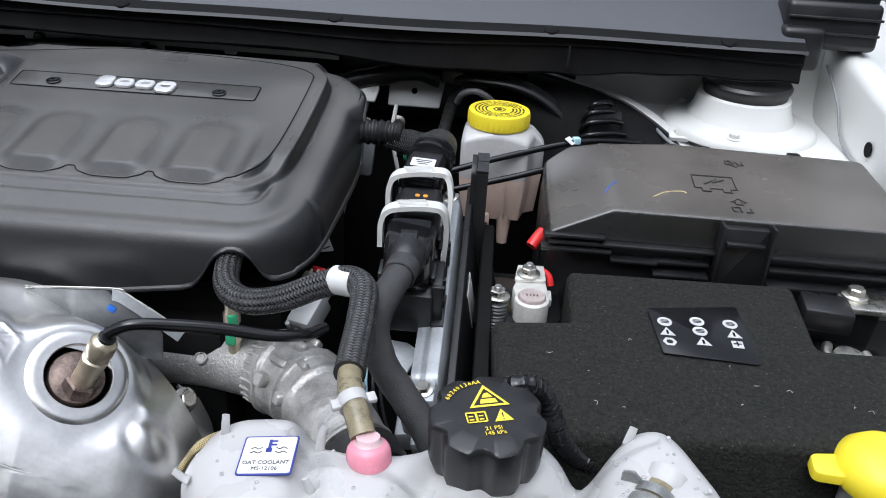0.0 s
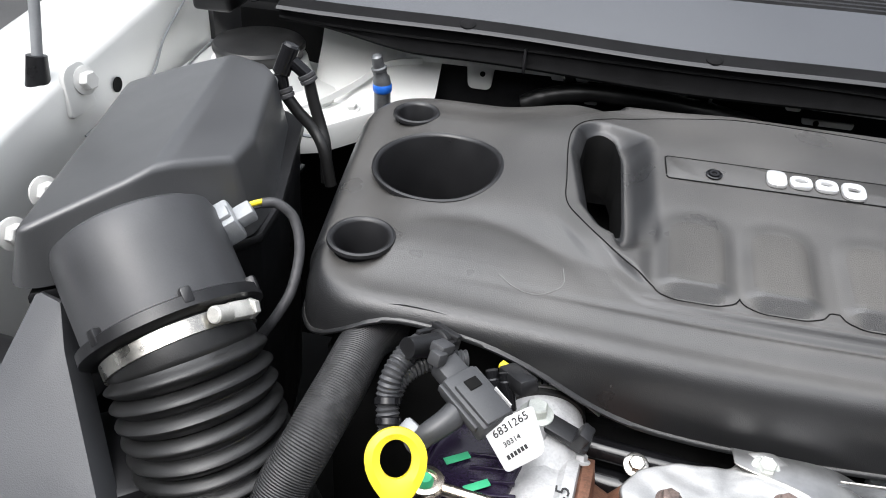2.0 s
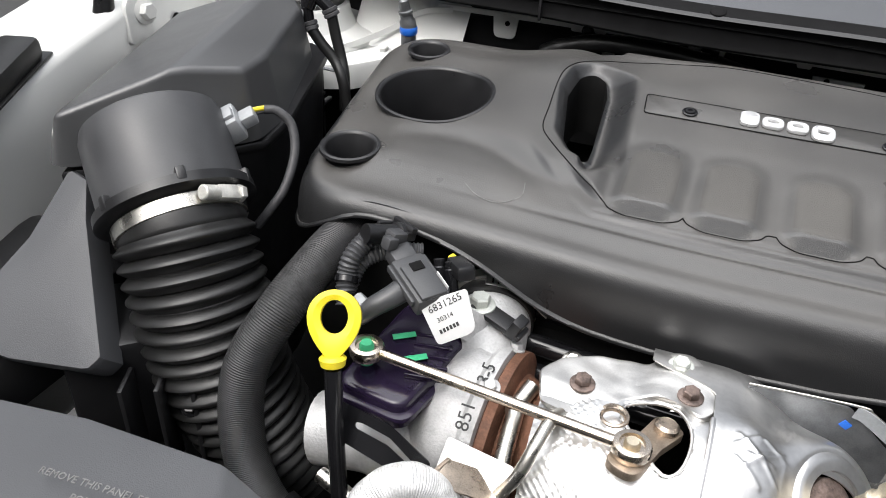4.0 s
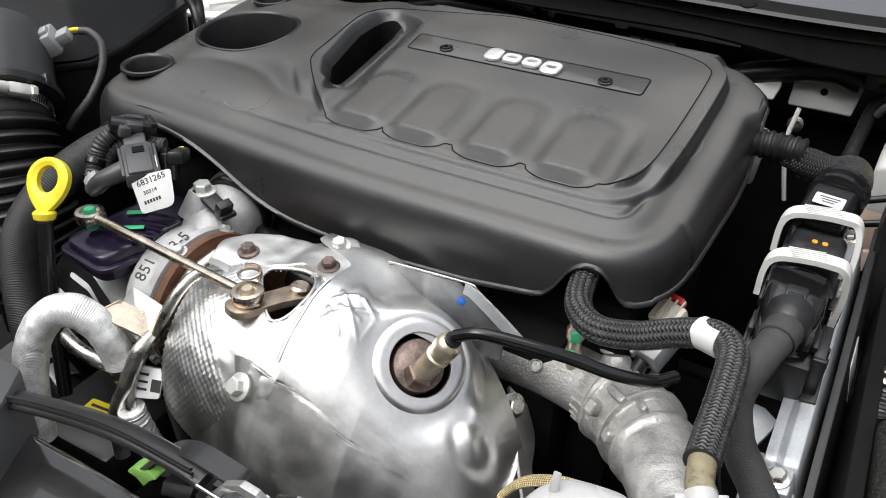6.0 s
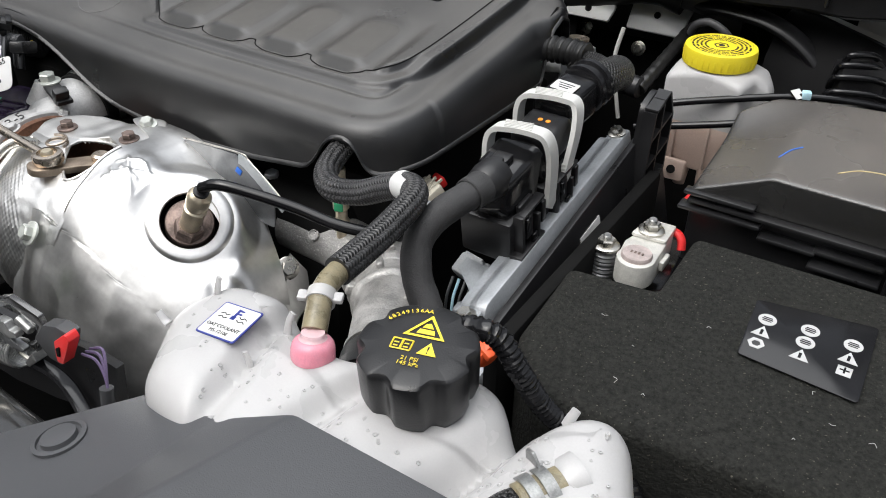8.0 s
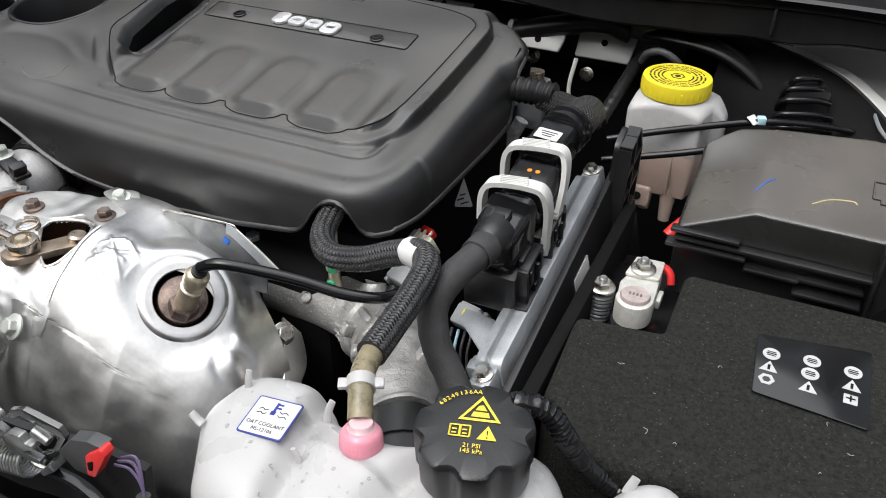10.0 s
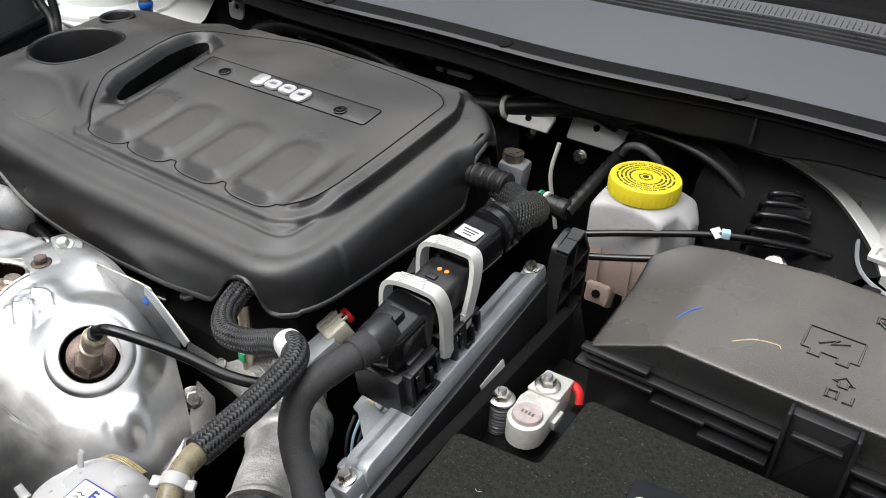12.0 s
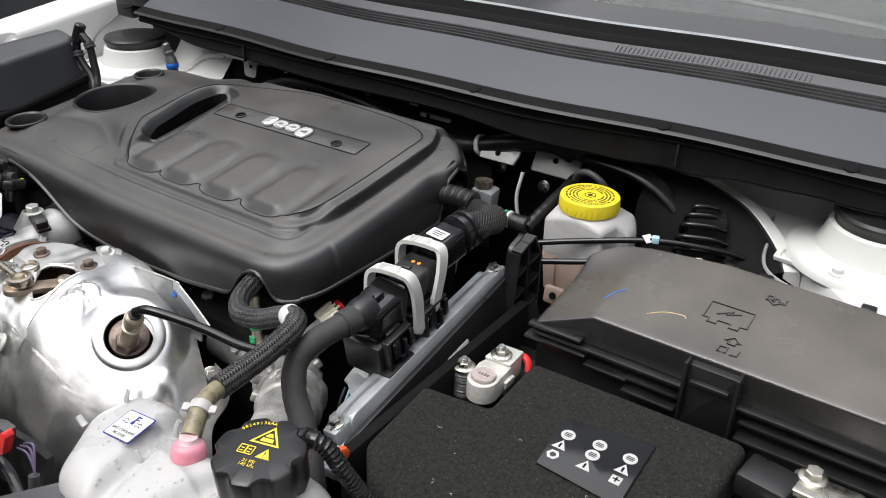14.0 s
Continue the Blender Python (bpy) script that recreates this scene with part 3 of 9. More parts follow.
def firewall():
    root = thing("firewall", "black insulated firewall with white sheet metal showing", "firewall", (MID, 1.06, 0.9), kind="structure")
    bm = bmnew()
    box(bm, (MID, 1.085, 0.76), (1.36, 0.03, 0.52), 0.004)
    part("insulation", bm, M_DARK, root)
    # felt sheet with white metal showing in its cut-outs
    bm = bmnew()
    rings = []
    for x in [-0.765 + 0.0125 * i for i in range(47)]:
        zt = 1.003 - 0.020 * smooth(-0.70, -0.765, x) + 0.0008 * math.sin(x * 60)
        y = 1.009 + 0.0015 * math.sin(x * 37)
        rings.append([V(x, y + 0.012, zt - 0.001), V(x, y + 0.004, zt), V(x, y, zt - 0.004), V(x, y, 0.95), V(x, y + 0.004, 0.80)])
    loft(bm, rings, False, False, closed=False)
    part("felt_sheet", bm, M_SEAL, root, "soft black felt sheet")
    bm = bmnew()
    strap(bm, [(-0.765, 1.012, 1.003), (-0.60, 1.006, 1.0065), (-0.40, 1.006, 1.0065), (-0.19, 1.006, 1.0045)], 0.003, 0.006)
    part("flange", bm, M_WHITE, root, "thin white painted sheet metal flange")
    for x, z, w, h, r in ((-0.675, 0.992, 0.033, 0.030, 0.008), (-0.585, 1.004, 0.018, 0.010, 0.003), (-0.558, 1.005, 0.016, 0.009, 0.003), (-0.448, 1.002, 0.016, 0.009, 0.003), (-0.420, 1.001, 0.015, 0.012, 0.004), (-0.328, 1.001, 0.017, 0.006, 0.0028), (-0.289, 0.988, 0.055, 0.0065, 0.003), (-0.545, 0.979, 0.016, 0.008, 0.002)):
        bm = bmnew()
        out = roundpoly([(-w / 2 + r * 0.4, -h / 2, r), (w / 2 - r * 0.4, -h / 2, r), (w / 2, h / 2, 0.001), (-w / 2, h / 2, 0.001)], 5)
        prism(bm, out, 0, 0.004, Matrix.Translation((x, 1.009, z)) @ pose(0, 0, 0, 84), 0.001)
        p = part("white_tab", bm, M_WHITE, root, "white sheet metal showing in a cut-out")
        if w > 0.03:
            bm = bmnew()
            lathe(bm, [(0.0032, 0), (0.0032, 0.0008), (0.002, 0.001)], Matrix.Translation((x - (0.012 if h < 0.01 else -0.003), 1.0052, z + (0.004 if h > 0.01 else 0))) @ pose(0, 0, 0, 84), 16)
            part("hole", bm, M_DARK, p)
    for x, z in ((-0.572, 1.003), (-0.434, 1.0)):
        bm = bmnew()
        lathe(bm, [(0.007, 0), (0.007, 0.010), (0.005, 0.012)], Matrix.Translation((x, 1.009, z)) @ pose(0, 0, 0, 84), 16)
        part("plug", bm, M_GLOSS, root, "round black plug")
    bm = bmnew()
    box(bm, (-0.30, 1.036, 0.965), (0.60, 0.012, 0.07), 0.003)
    part("black_rail", bm, M_BLACK, root)
    for x, y, z, w, h in ((-0.168, 0.990, 0.966, 0.055, 0.022), (-0.094, 1.020, 0.963, 0.066, 0.040)):
        bm = bmnew()
        out = roundpoly([(-w / 2, -h / 2, 0.003), (w / 2, -h / 2, 0.003), (w / 2 + 0.006, h / 2, 0.008), (w / 2 - 0.02, h / 2 + 0.008, 0.006), (-w / 2, h / 2 - 0.002, 0.003)], 3)
        prism(bm, out, 0, 0.004, Matrix.Translation((x, y, z)) @ pose(0, 0, 0, 58), 0.0015)
        p = part("white_bracket", bm, M_WHITE, root, "white painted bracket")
        bm = bmnew()
        lathe(bm, [(0.004, 0), (0.004, 0.001), (0.002, 0.0012)], Matrix.Translation((x, y - 0.0036, z + 0.0023)) @ pose(0, 0, 0, 58), 16)
        part("hole", bm, M_DARK, p)


firewall()


# plain parts of the car that close the bay
def closing():
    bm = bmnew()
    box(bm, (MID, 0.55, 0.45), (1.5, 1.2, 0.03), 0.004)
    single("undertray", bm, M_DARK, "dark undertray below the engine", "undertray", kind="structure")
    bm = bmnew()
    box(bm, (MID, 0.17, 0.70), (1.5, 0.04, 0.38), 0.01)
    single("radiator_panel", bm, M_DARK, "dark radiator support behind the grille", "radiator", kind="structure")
    # unseen walls, added to keep low sky light off the front faces
    for name, c, d in (("blocking_wall_front", (MID, -4.2, 2.1), (14, 0.2, 4.2)), ("blocking_wall_left", (-5.6, 0.5, 1.6), (0.2, 9, 3.2)), ("blocking_wall_right", (5.0, 0.5, 1.6), (0.2, 9, 3.2))):
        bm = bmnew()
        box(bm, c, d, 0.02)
        single(name, bm, M_BLOCKER, "unseen dark grey wall, added to hold back low sky light", "wall", kind="structure")


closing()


# ---- the engine cover ----
FRONT_EDGE = [(-0.76, 0.940), (-0.735, 0.938), (-0.712, 0.944), (-0.700, 0.958), (-0.690, 0.970), (-0.676, 0.979), (-0.652, 0.982), (-0.62, 0.979), (-0.60, 0.976), (-0.567, 0.968), (-0.523, 0.945), (-0.49, 0.928), (-0.437, 0.922), (-0.357, 0.920), (-0.288, 0.924), (-0.232, 0.932), (-0.224, 0.935), (-0.218, 0.941), (-0.213, 0.949), (-0.209, 0.957), (-0.205, 0.963), (-0.200, 0.9675), (-0.194, 0.9700), (-0.187, 0.9700), (-0.181, 0.9675), (-0.176, 0.962), (-0.172, 0.955), (-0.168, 0.947), (-0.163, 0.942), (-0.156, 0.940), (-0.13, 0.941)]
RIGHT_EDGE = [(0.55, 0.940), (0.62, 0.946), (0.72, 0.948), (0.787, 0.950), (0.796, 0.975), (0.806, 0.998), (0.826, 1.006), (0.846, 0.998), (0.858, 0.980), (0.868, 0.955), (0.90, 0.95)]
HOLES = [(-0.666, 0.741, 0.054), (-0.708, 0.831, 0.0185), (-0.700, 0.623, 0.0225)]
SLOT = [V(x, y) for x, y in ((-0.531, 0.708), (-0.516, 0.684), (-0.503, 0.679), (-0.503, 0.70), (-0.509, 0.790), (-0.516, 0.819), (-0.530, 0.829), (-0.542, 0.820), (-0.545, 0.78))]
SLOT = roundpoly([(p.x, p.y, 0.012) for p in SLOT], 5)
PADS = (-0.446, -0.384, -0.314, -0.246)


def slot_dist(p):
    """Signed distance to the slot's outline (inside is minus) and the nearest point of it."""
    best, near, inside = 9.0, p, False
    n = len(SLOT)
    for i in range(n):
        a, b = SLOT[i], SLOT[(i + 1) % n]
        e = b - a
        t = max(0.0, min(1.0, (p - a).dot(e) / e.length_squared))
        q = a + e * t
        d = (p - q).length
        if d < best:
            best, near = d, q
        if (a.y > p.y) != (b.y > p.y) and p.x < (b.x - a.x) * (p.y - a.y) / (b.y - a.y) + a.x:
            inside = not inside
    return (-best if inside else best), near


SEAM = [(-0.478, 0.624), (-0.505, 0.648), (-0.538, 0.684), (-0.550, 0.704), (-0.553, 0.735), (-0.557, 0.785), (-0.555, 0.812), (-0.546, 0.832), (-0.527, 0.845), (-0.500, 0.854), (-0.46, 0.867), (-0.40, 0.8725), (-0.34, 0.871), (-0.28, 0.867), (-0.235, 0.861), (-0.208, 0.853), (-0.191, 0.841), (-0.182, 0.820), (-0.181, 0.75), (-0.1825, 0.69), (-0.1855, 0.658), (-0.192, 0.639), (-0.202, 0.628), (-0.215, 0.624)]
SEAM = [(p.x, p.y) for p in spline([V(*p, 0) for p in SEAM], 5)]
SEAMV = [V(*p) for p in SEAM]


def poly_dist(p, poly):
    """Signed distance to a closed outline: inside is minus."""
    best, inside = 9.0, False
    for i in range(len(poly)):
        a, b = poly[i], poly[(i + 1) % len(poly)]
        e = b - a
        t = max(0.0, min(1.0, (p - a).dot(e) / e.length_squared))
        best = min(best, (p - a - e * t).length)
        if (a.y > p.y) != (b.y > p.y) and p.x < (b.x - a.x) * (p.y - a.y) / (b.y - a.y) + a.x:
            inside = not inside
    return -best if inside else best


VALLEY = [V(p.x, p.y) for p in spline([V(-0.676, 0.660, 0), V(-0.64, 0.672, 0), V(-0.597, 0.672, 0), V(-0.565, 0.660, 0), V(-0.535, 0.637, 0), V(-0.505, 0.611, 0), V(-0.475, 0.601, 0)], 5)]


def line_dist(p, line):
    best = 9.0
    for a, b in zip(line, line[1:]):
        e = b - a
        t = max(0.0, min(1.0, (p - a).dot(e) / e.length_squared))
        best = min(best, (p - a - e * t).length)
    return best


def cover_top(x, y, d):
    """Height of the cover's upper face at x, y, with d metres to the outer edge."""
    right = smooth(-0.66, -0.36, x)
    panel = 1.005 + 0.140 * (y - 0.627) - (0.0055 + 0.0035 * smooth(-0.40, -0.47, x)) * smooth(0.795, 0.875, y)
    low = (1.002 + 0.07 * (y - 0.623) - 0.009 * (1 - smooth(0.03, 0.08, d))) * (1 - right) + (panel - 0.0112) * right
    low -= right * 0.0026 * math.exp(-((d - 0.0500) / 0.0036) ** 2) * (1 - 0.6 * smooth(0.80, 0.86, y))
    low -= 0.0055 * right * (1 - smooth(0.026, 0.046, d)) * (1 - smooth(0.80, 0.86, y))
    stepped = smooth(-0.57, -0.49, x)
    width = 0.015 + 0.085 * smooth(-0.45, -0.56, x) * smooth(0.62, 0.71, y)
    z = low
    p = V(x, y)
    if x > -0.70:
        s = poly_dist(p, SEAMV)
        ledge = panel - 0.0012 - 0.0058 * smooth(0.665, 0.635, y) - 0.001 * smooth(0.84, 0.87, y)
        two = ledge + (panel - ledge) * smooth(0.0035, -0.0015, s)
        edge = 0.0150 + 0.010 * smooth(0.84, 0.88, y)
        two = low + (two - low) * smooth(edge + 0.0035, edge - 0.0010, s)
        soft_one = low + (panel - low) * smooth(width, -0.001, s)
        z = soft_one + (two - soft_one) * stepped
    if -0.70 < x < -0.45 and 0.57 < y < 0.73:
        z -= 0.0034 * math.exp(-(line_dist(p, VALLEY) / 0.0125) ** 2) * (1 - stepped) * smooth(-0.690, -0.63, x)
    if -0.495 < x < -0.195 and y < 0.75:
        # a sunk field in which four runner-shaped bulges stand
        field = smooth(0.736, 0.708, y) * smooth(-0.492, -0.476, x) * smooth(-0.196, -0.212, x)
        bulge = 0.0
        for c in PADS:
            w = 0.0325 - 0.006 * smooth(0.632, 0.614, y)
            q = math.hypot((x - c) / w, max(0.0, y - 0.688) / 0.030)
            bulge = max(bulge, smooth(1.0, 0.42, q))
        front = smooth(0.6150, 0.6330, y)
        floor_ = panel - 0.0048 * smooth(0.735, 0.66, y) - 0.0010 * (1 - front)
        crown = panel - 0.0085 * (1 - front)
        z += (floor_ + (crown - floor_) * bulge - z) * field * smooth(0.6115, 0.6165, y)
    if -0.60 < x < -0.44 and 0.64 < y < 0.88:
        # the panel's flank runs down into the slot; the other edge is crisp
        s, near = slot_dist(p)
        flank = smooth(-0.004, 0.004, x - near.x) * smooth(0.836, 0.812, y)
        z -= (0.0080 + 0.0090 * flank) * (1 - smooth(0.0, 0.011 + 0.022 * flank, s))
    return z


def cover_bottom(p):
    if p.x > -0.155 and p.y > 0.575:
        return table(RIGHT_EDGE, p.y)
    if p.y < 0.62:
        if p.x < -0.42:
            return sum(table(FRONT_EDGE, p.x + 0.012 * i) for i in range(-2, 3)) / 5
        return table(FRONT_EDGE, p.x)
    return 0.950


def engine_cover():
    root = thing("engine_cover", "large black moulded plastic engine cover, slightly dusty", "engine cover", (-0.44, 0.73, 0.93))
    N = 760
    out = resample(roundpoly([(-0.735, 0.553, 0.07), (-0.44, 0.549, 0.6), (-0.134, 0.551, 0.075), (-0.126, 0.74, 0.6), (-0.128, 0.897, 0.085), (-0.44, 0.904, 0.6), (-0.775, 0.902, 0.085), (-0.755, 0.72, 0.6)], 14), N)
    nor = []
    for i in range(N):
        t = out[(i + 4) % N] - out[i - 4]
        nor.append(V(-t.y, t.x).normalized())
    for _ in range(2):
        nor = [sum((nor[(i + k) % N] for k in range(-16, 17)), V(0, 0)).normalized() for i in range(N)]
    verts, rows = [], []

    def ring(fn):
        rows.append(len(verts))
        verts.extend(fn(p, q) for p, q in zip(out, nor))

    def inward(p, q, d):
        return p + q * d
    shoulder = 0.027

    rims, bots, begin, inset = [], [], [], []
    for p, q in zip(out, nor):
        c = inward(p, q, shoulder)
        r, b, a, k = cover_top(c.x, c.y, shoulder), cover_bottom(p), 0.0, 0.0
        if p.y < 0.62:
            # a high cut edge starts further up the same rounded side
            for _ in range(4):
                h = (r - b - 0.004) / 0.066
                a = math.asin(max(0.0, 1 - h) ** (1 / 0.74)) if h < 1 else 0.0
                k = shoulder * (1 - math.cos(a) ** 0.62)
                b = cover_bottom(p) - 0.6 * k
        rims.append(r)
        bots.append(b)
        begin.append(a)
        inset.append(k)

    def side(i, t):
        p, q, b = out[i], nor[i], bots[i] + 0.004
        a = begin[i] + (math_pi / 2 - begin[i]) * t
        lo = math.sin(begin[i]) ** 0.74
        k = (math.sin(a) ** 0.74 - lo) / (1 - lo)
        return V(*inward(p, q, shoulder * (1 - math.cos(a) ** 0.62)), b + (rims[i] - b) * k)
    for d, h in ((0.006, 0.012), (0.0035, 0.001), (-0.002, 0.0), (-0.0025, 0.002), (-0.0005, 0.004)):
        rows.append(len(verts))
        verts.extend(V(*inward(out[i], nor[i], inset[i] + d), bots[i] + h) for i in range(N))
    for j in range(0, 23):
        rows.append(len(verts))
        verts.extend(side(i, j / 22) for i in range(N))
    top0 = len(rows)
    for d in [0.0282 + 0.00117 * i for i in range(33)]:
        ring(lambda p, q, d=d: V(*inward(p, q, d), cover_top(*inward(p, q, d), d)))

    def top(p, q, k):
        a = inward(p, q, 0.0668)
        c = V(-0.45 + (p.x + 0.45) * 0.45, 0.735)
        a = a.lerp(c, k)
        return V(a.x, a.y, cover_top(a.x, a.y, 0.066 + 0.1 * k))
    K = 92
    for i in range(1, K + 1):
        ring(lambda p, q, i=i: top(p, q, i / K))
    # cut the openings
    inside = np.zeros(len(verts), bool)
    for i in range(rows[14], len(verts)):
        v = verts[i]
        for hx, hy, hr in HOLES:
            if (v.x - hx) ** 2 + (v.y - hy) ** 2 < hr * hr:
                inside[i] = True
        if -0.56 < v.x < -0.48 and slot_dist(V(v.x, v.y))[0] < 0:
            inside[i] = True
    faces, touched = [], set()
    for a, b in zip(rows, rows[1:]):
        for i in range(N):
            j = (i + 1) % N
            f = (a + i, a + j, b + j, b + i)
            if any(inside[v] for v in f):
                if not all(inside[v] for v in f):
                    touched.update(v for v in f if not inside[v])
                continue
            faces.append(f)
    for i in touched:
        v = verts[i]
        done = False
        for hx, hy, hr in HOLES:
            r = math.hypot(v.x - hx, v.y - hy)
            if r < hr + 0.015:
                v.x, v.y, done = hx + (v.x - hx) * hr / r, hy + (v.y - hy) * hr / r, True
        if not done:
            _, q = slot_dist(V(v.x, v.y))
            v.x, v.y = q.x, q.y
            v.z = cover_top(q.x, q.y, 0.1)
    me = bpy.data.meshes.new("shell")
    me.from_pydata([tuple(v) for v in verts], [], faces)
    bm = bmnew()
    bm.from_mesh(me)
    bpy.data.meshes.remove(me)
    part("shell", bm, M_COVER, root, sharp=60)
    # rims and wells of the three round openings
    for hx, hy, hr in HOLES:
        bm = bmnew()
        big = hr > 0.03
        rings = []
        depth = 0.11 if big else 0.045
        for r, h in ((hr + 0.0045, -0.0015), (hr + 0.004, 0.0012), (hr + 0.002, 0.002), (hr, 0.0012), (hr - 0.0015, -0.001), (hr - 0.004, -depth * 0.5), (hr - 0.007, -depth)):
            ring_ = []
            for i in range(64):
                a = 2 * math_pi * i / 64
                x, y = hx + r * math.cos(a), hy + r * math.sin(a)
                ring_.append(V(x, y, cover_top(hx + hr * math.cos(a), hy + hr * math.sin(a), 0.07) + h))
            rings.append(ring_)
        loft(bm, rings, False, False)
        part("well_wall", bm, M_BLACK, root)
        # near-black floor carries the darkness of the opening in its colour
        bm = bmnew()
        zc = cover_top(hx, hy, 0.07) - depth
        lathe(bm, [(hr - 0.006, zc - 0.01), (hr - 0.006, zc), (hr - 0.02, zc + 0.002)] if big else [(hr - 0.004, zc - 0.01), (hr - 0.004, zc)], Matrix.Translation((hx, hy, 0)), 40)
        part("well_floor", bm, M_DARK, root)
    # slot wall in near-black, so the slot's shade is in its colour
    bm = bmnew()
    n = len(SLOT)
    so = resample(SLOT, 80)
    c = sum((p for p in SLOT), V(0, 0)) / n
    rings = []
    for k, h in ((1.0, 0.0), (0.99, -0.002), (0.98, -0.012), (0.96, -0.060)):
        rings.append([V(*(c + (p - c) * k), cover_top(p.x, p.y, 0.1) + h) for p in so])
    loft(bm, rings, False, False)
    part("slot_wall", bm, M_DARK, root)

    def on_top(x, y, lift=0.0):
        d = min(x + 0.765, -0.127 - x, y - 0.550, 0.902 - y)
        return V(x, y, cover_top(x, y, d) + lift)
    # parting seam of the raised panel
    line = list(SEAM)
    for c in PADS[::-1]:
        line += [(c + 0.0315, 0.6245), (c + 0.0285, 0.6195), (c + 0.025, 0.6170), (c + 0.019, 0.6160), (c - 0.019, 0.6160), (c - 0.025, 0.6170), (c - 0.0285, 0.6195), (c - 0.0315, 0.6245)]
    line.append((-0.478, 0.624))
    bm = bmnew()
    dense = resample([V(*p) for p in line], 420, False)
    tube(bm, [on_top(p.x, p.y, 0.0002) for p in dense], 0.00055, 6, 1)
    part("seam", bm, M_DARK, root, "fine parting seam of the raised panel")
    # runner pads with a sueded face
    for c in PADS:
        bm = bmnew()
        rings = []
        for i in range(19):
            y = 0.6165 + 0.0895 * i / 18
            w = 0.0270 * math.sqrt(max(0.04, 1 - (max(0.0, y - 0.684) / 0.0235) ** 2))
            edge = smooth(0.708, 0.690, y) * smooth(0.616, 0.620, y)
            rings.append([on_top(c + w * t, y, 0.0005 * edge * (1 - t ** 4) - 0.0003) for t in [j / 8 - 1 for j in range(17)]])
        loft(bm, rings, False, False, closed=False)
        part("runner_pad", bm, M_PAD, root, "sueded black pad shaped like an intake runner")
    # badge plate, two screws and the badge
    bm = bmnew()
    out2 = roundpoly([(-0.470, 0.7545, 0.003), (-0.2265, 0.757, 0.003), (-0.2275, 0.788, 0.003), (-0.4725, 0.7865, 0.003)], 4)
    rings = []
    for inset, h in ((0, -0.001), (0, 0.0002), (0.0006, 0.0006)):
        c = V(-0.349, 0.7715)
        rings.append([on_top(p.x + (c.x - p.x) * inset * 8, p.y + (c.y - p.y) * inset * 60, h) for p in resample(out2, 160)])
    loft(bm, rings, False, True)
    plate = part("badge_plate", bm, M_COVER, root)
    bm = bmnew()
    tube(bm, [on_top(p.x, p.y, 0.0004) for p in resample(out2 + out2[:1], 200)], 0.00065, 6, 1)
    part("plate_gap", bm, M_DARK, plate, "fine dark gap round the badge plate")
    for pts in (((-0.588, 0.609), (-0.578, 0.602), (-0.562, 0.598), (-0.549, 0.603), (-0.541, 0.612), (-0.543, 0.628)), ((-0.1745, 0.715), (-0.170, 0.735), (-0.168, 0.752), (-0.1725, 0.770), (-0.1715, 0.79), (-0.169, 0.806)), ((-0.163, 0.70), (-0.160, 0.72), (-0.1615, 0.735))):
        bm = bmnew()
        tube(bm, [on_top(x, y, 0.0) for x, y in [(q.x, q.y) for q in spline([V(*p, 0) for p in pts], 6)]], 0.0004, 5, 1)
        part("scuff", bm, M_SCUFF, root, "pale scuff line")
    for sx in (-0.431, -0.264):
        m = Matrix.Translation(on_top(sx, 0.7665, 0.001)) @ pose(0, 0, 0, 7.7)
        bm = bmnew()
        lathe(bm, [(0.0070, 0), (0.0070, 0.0012), (0.0058, 0.0016), (0.0055, 0.0004), (0.0046, 0.0004), (0.0042, 0.0022), (0.0022, 0.0024), (0.0018, 0.0010), (0.0008, 0.0008)], m, 28)
        part("screw", bm, M_GLOSS, plate, "recessed black screw in a collar")
    badge(root, on_top)


def badge(root, on_top):
    """The maker's badge, as four plain silver shapes of its size: two bars and two ovals, each with a slot."""
    x = -0.3880
    for w, h, dy, hole in ((0.0165, 0.0225, 0.0010, 0.0), (0.0185, 0.0165, 0.0, 0.0046), (0.0185, 0.0165, 0.0, 0.0046), (0.0195, 0.0225, -0.0025, 0.0046)):
        m = Matrix.Translation(on_top(x + w / 2, 0.7700 + dy, 0.0008)) @ pose(0, 0, 0, 7.7)
        r = min(w, h) * 0.42
        out = resample(roundpoly([(-w / 2, -h / 2, r), (w / 2, -h / 2, r), (w / 2, h / 2, r), (-w / 2, h / 2, r)], 6), 48)
        inn = [V(p.x * (hole / (w / 2)), p.y * 0.30 + (0.001 if hole else 0)) for p in out]
        bm = bmnew()
        if hole:
            rings = [[m @ V(p.x * k, p.y * k, z) for p in out] for k, z in ((1, 0.0005), (1, 0.0028), (0.93, 0.0036))]
            rings += [[m @ V(p.x * k, p.y * k, z) for p in inn] for k, z in ((1.15, 0.0036), (1.0, 0.0028), (1.0, 0.0005))]
            loft(bm, rings, False, False)
        else:
            prism(bm, out, 0.0005, 0.0036, m, 0.0009)
        part("badge_shape", bm, M_LOGO, root, "raised silver badge shape")
        x += w + 0.0022


engine_cover()


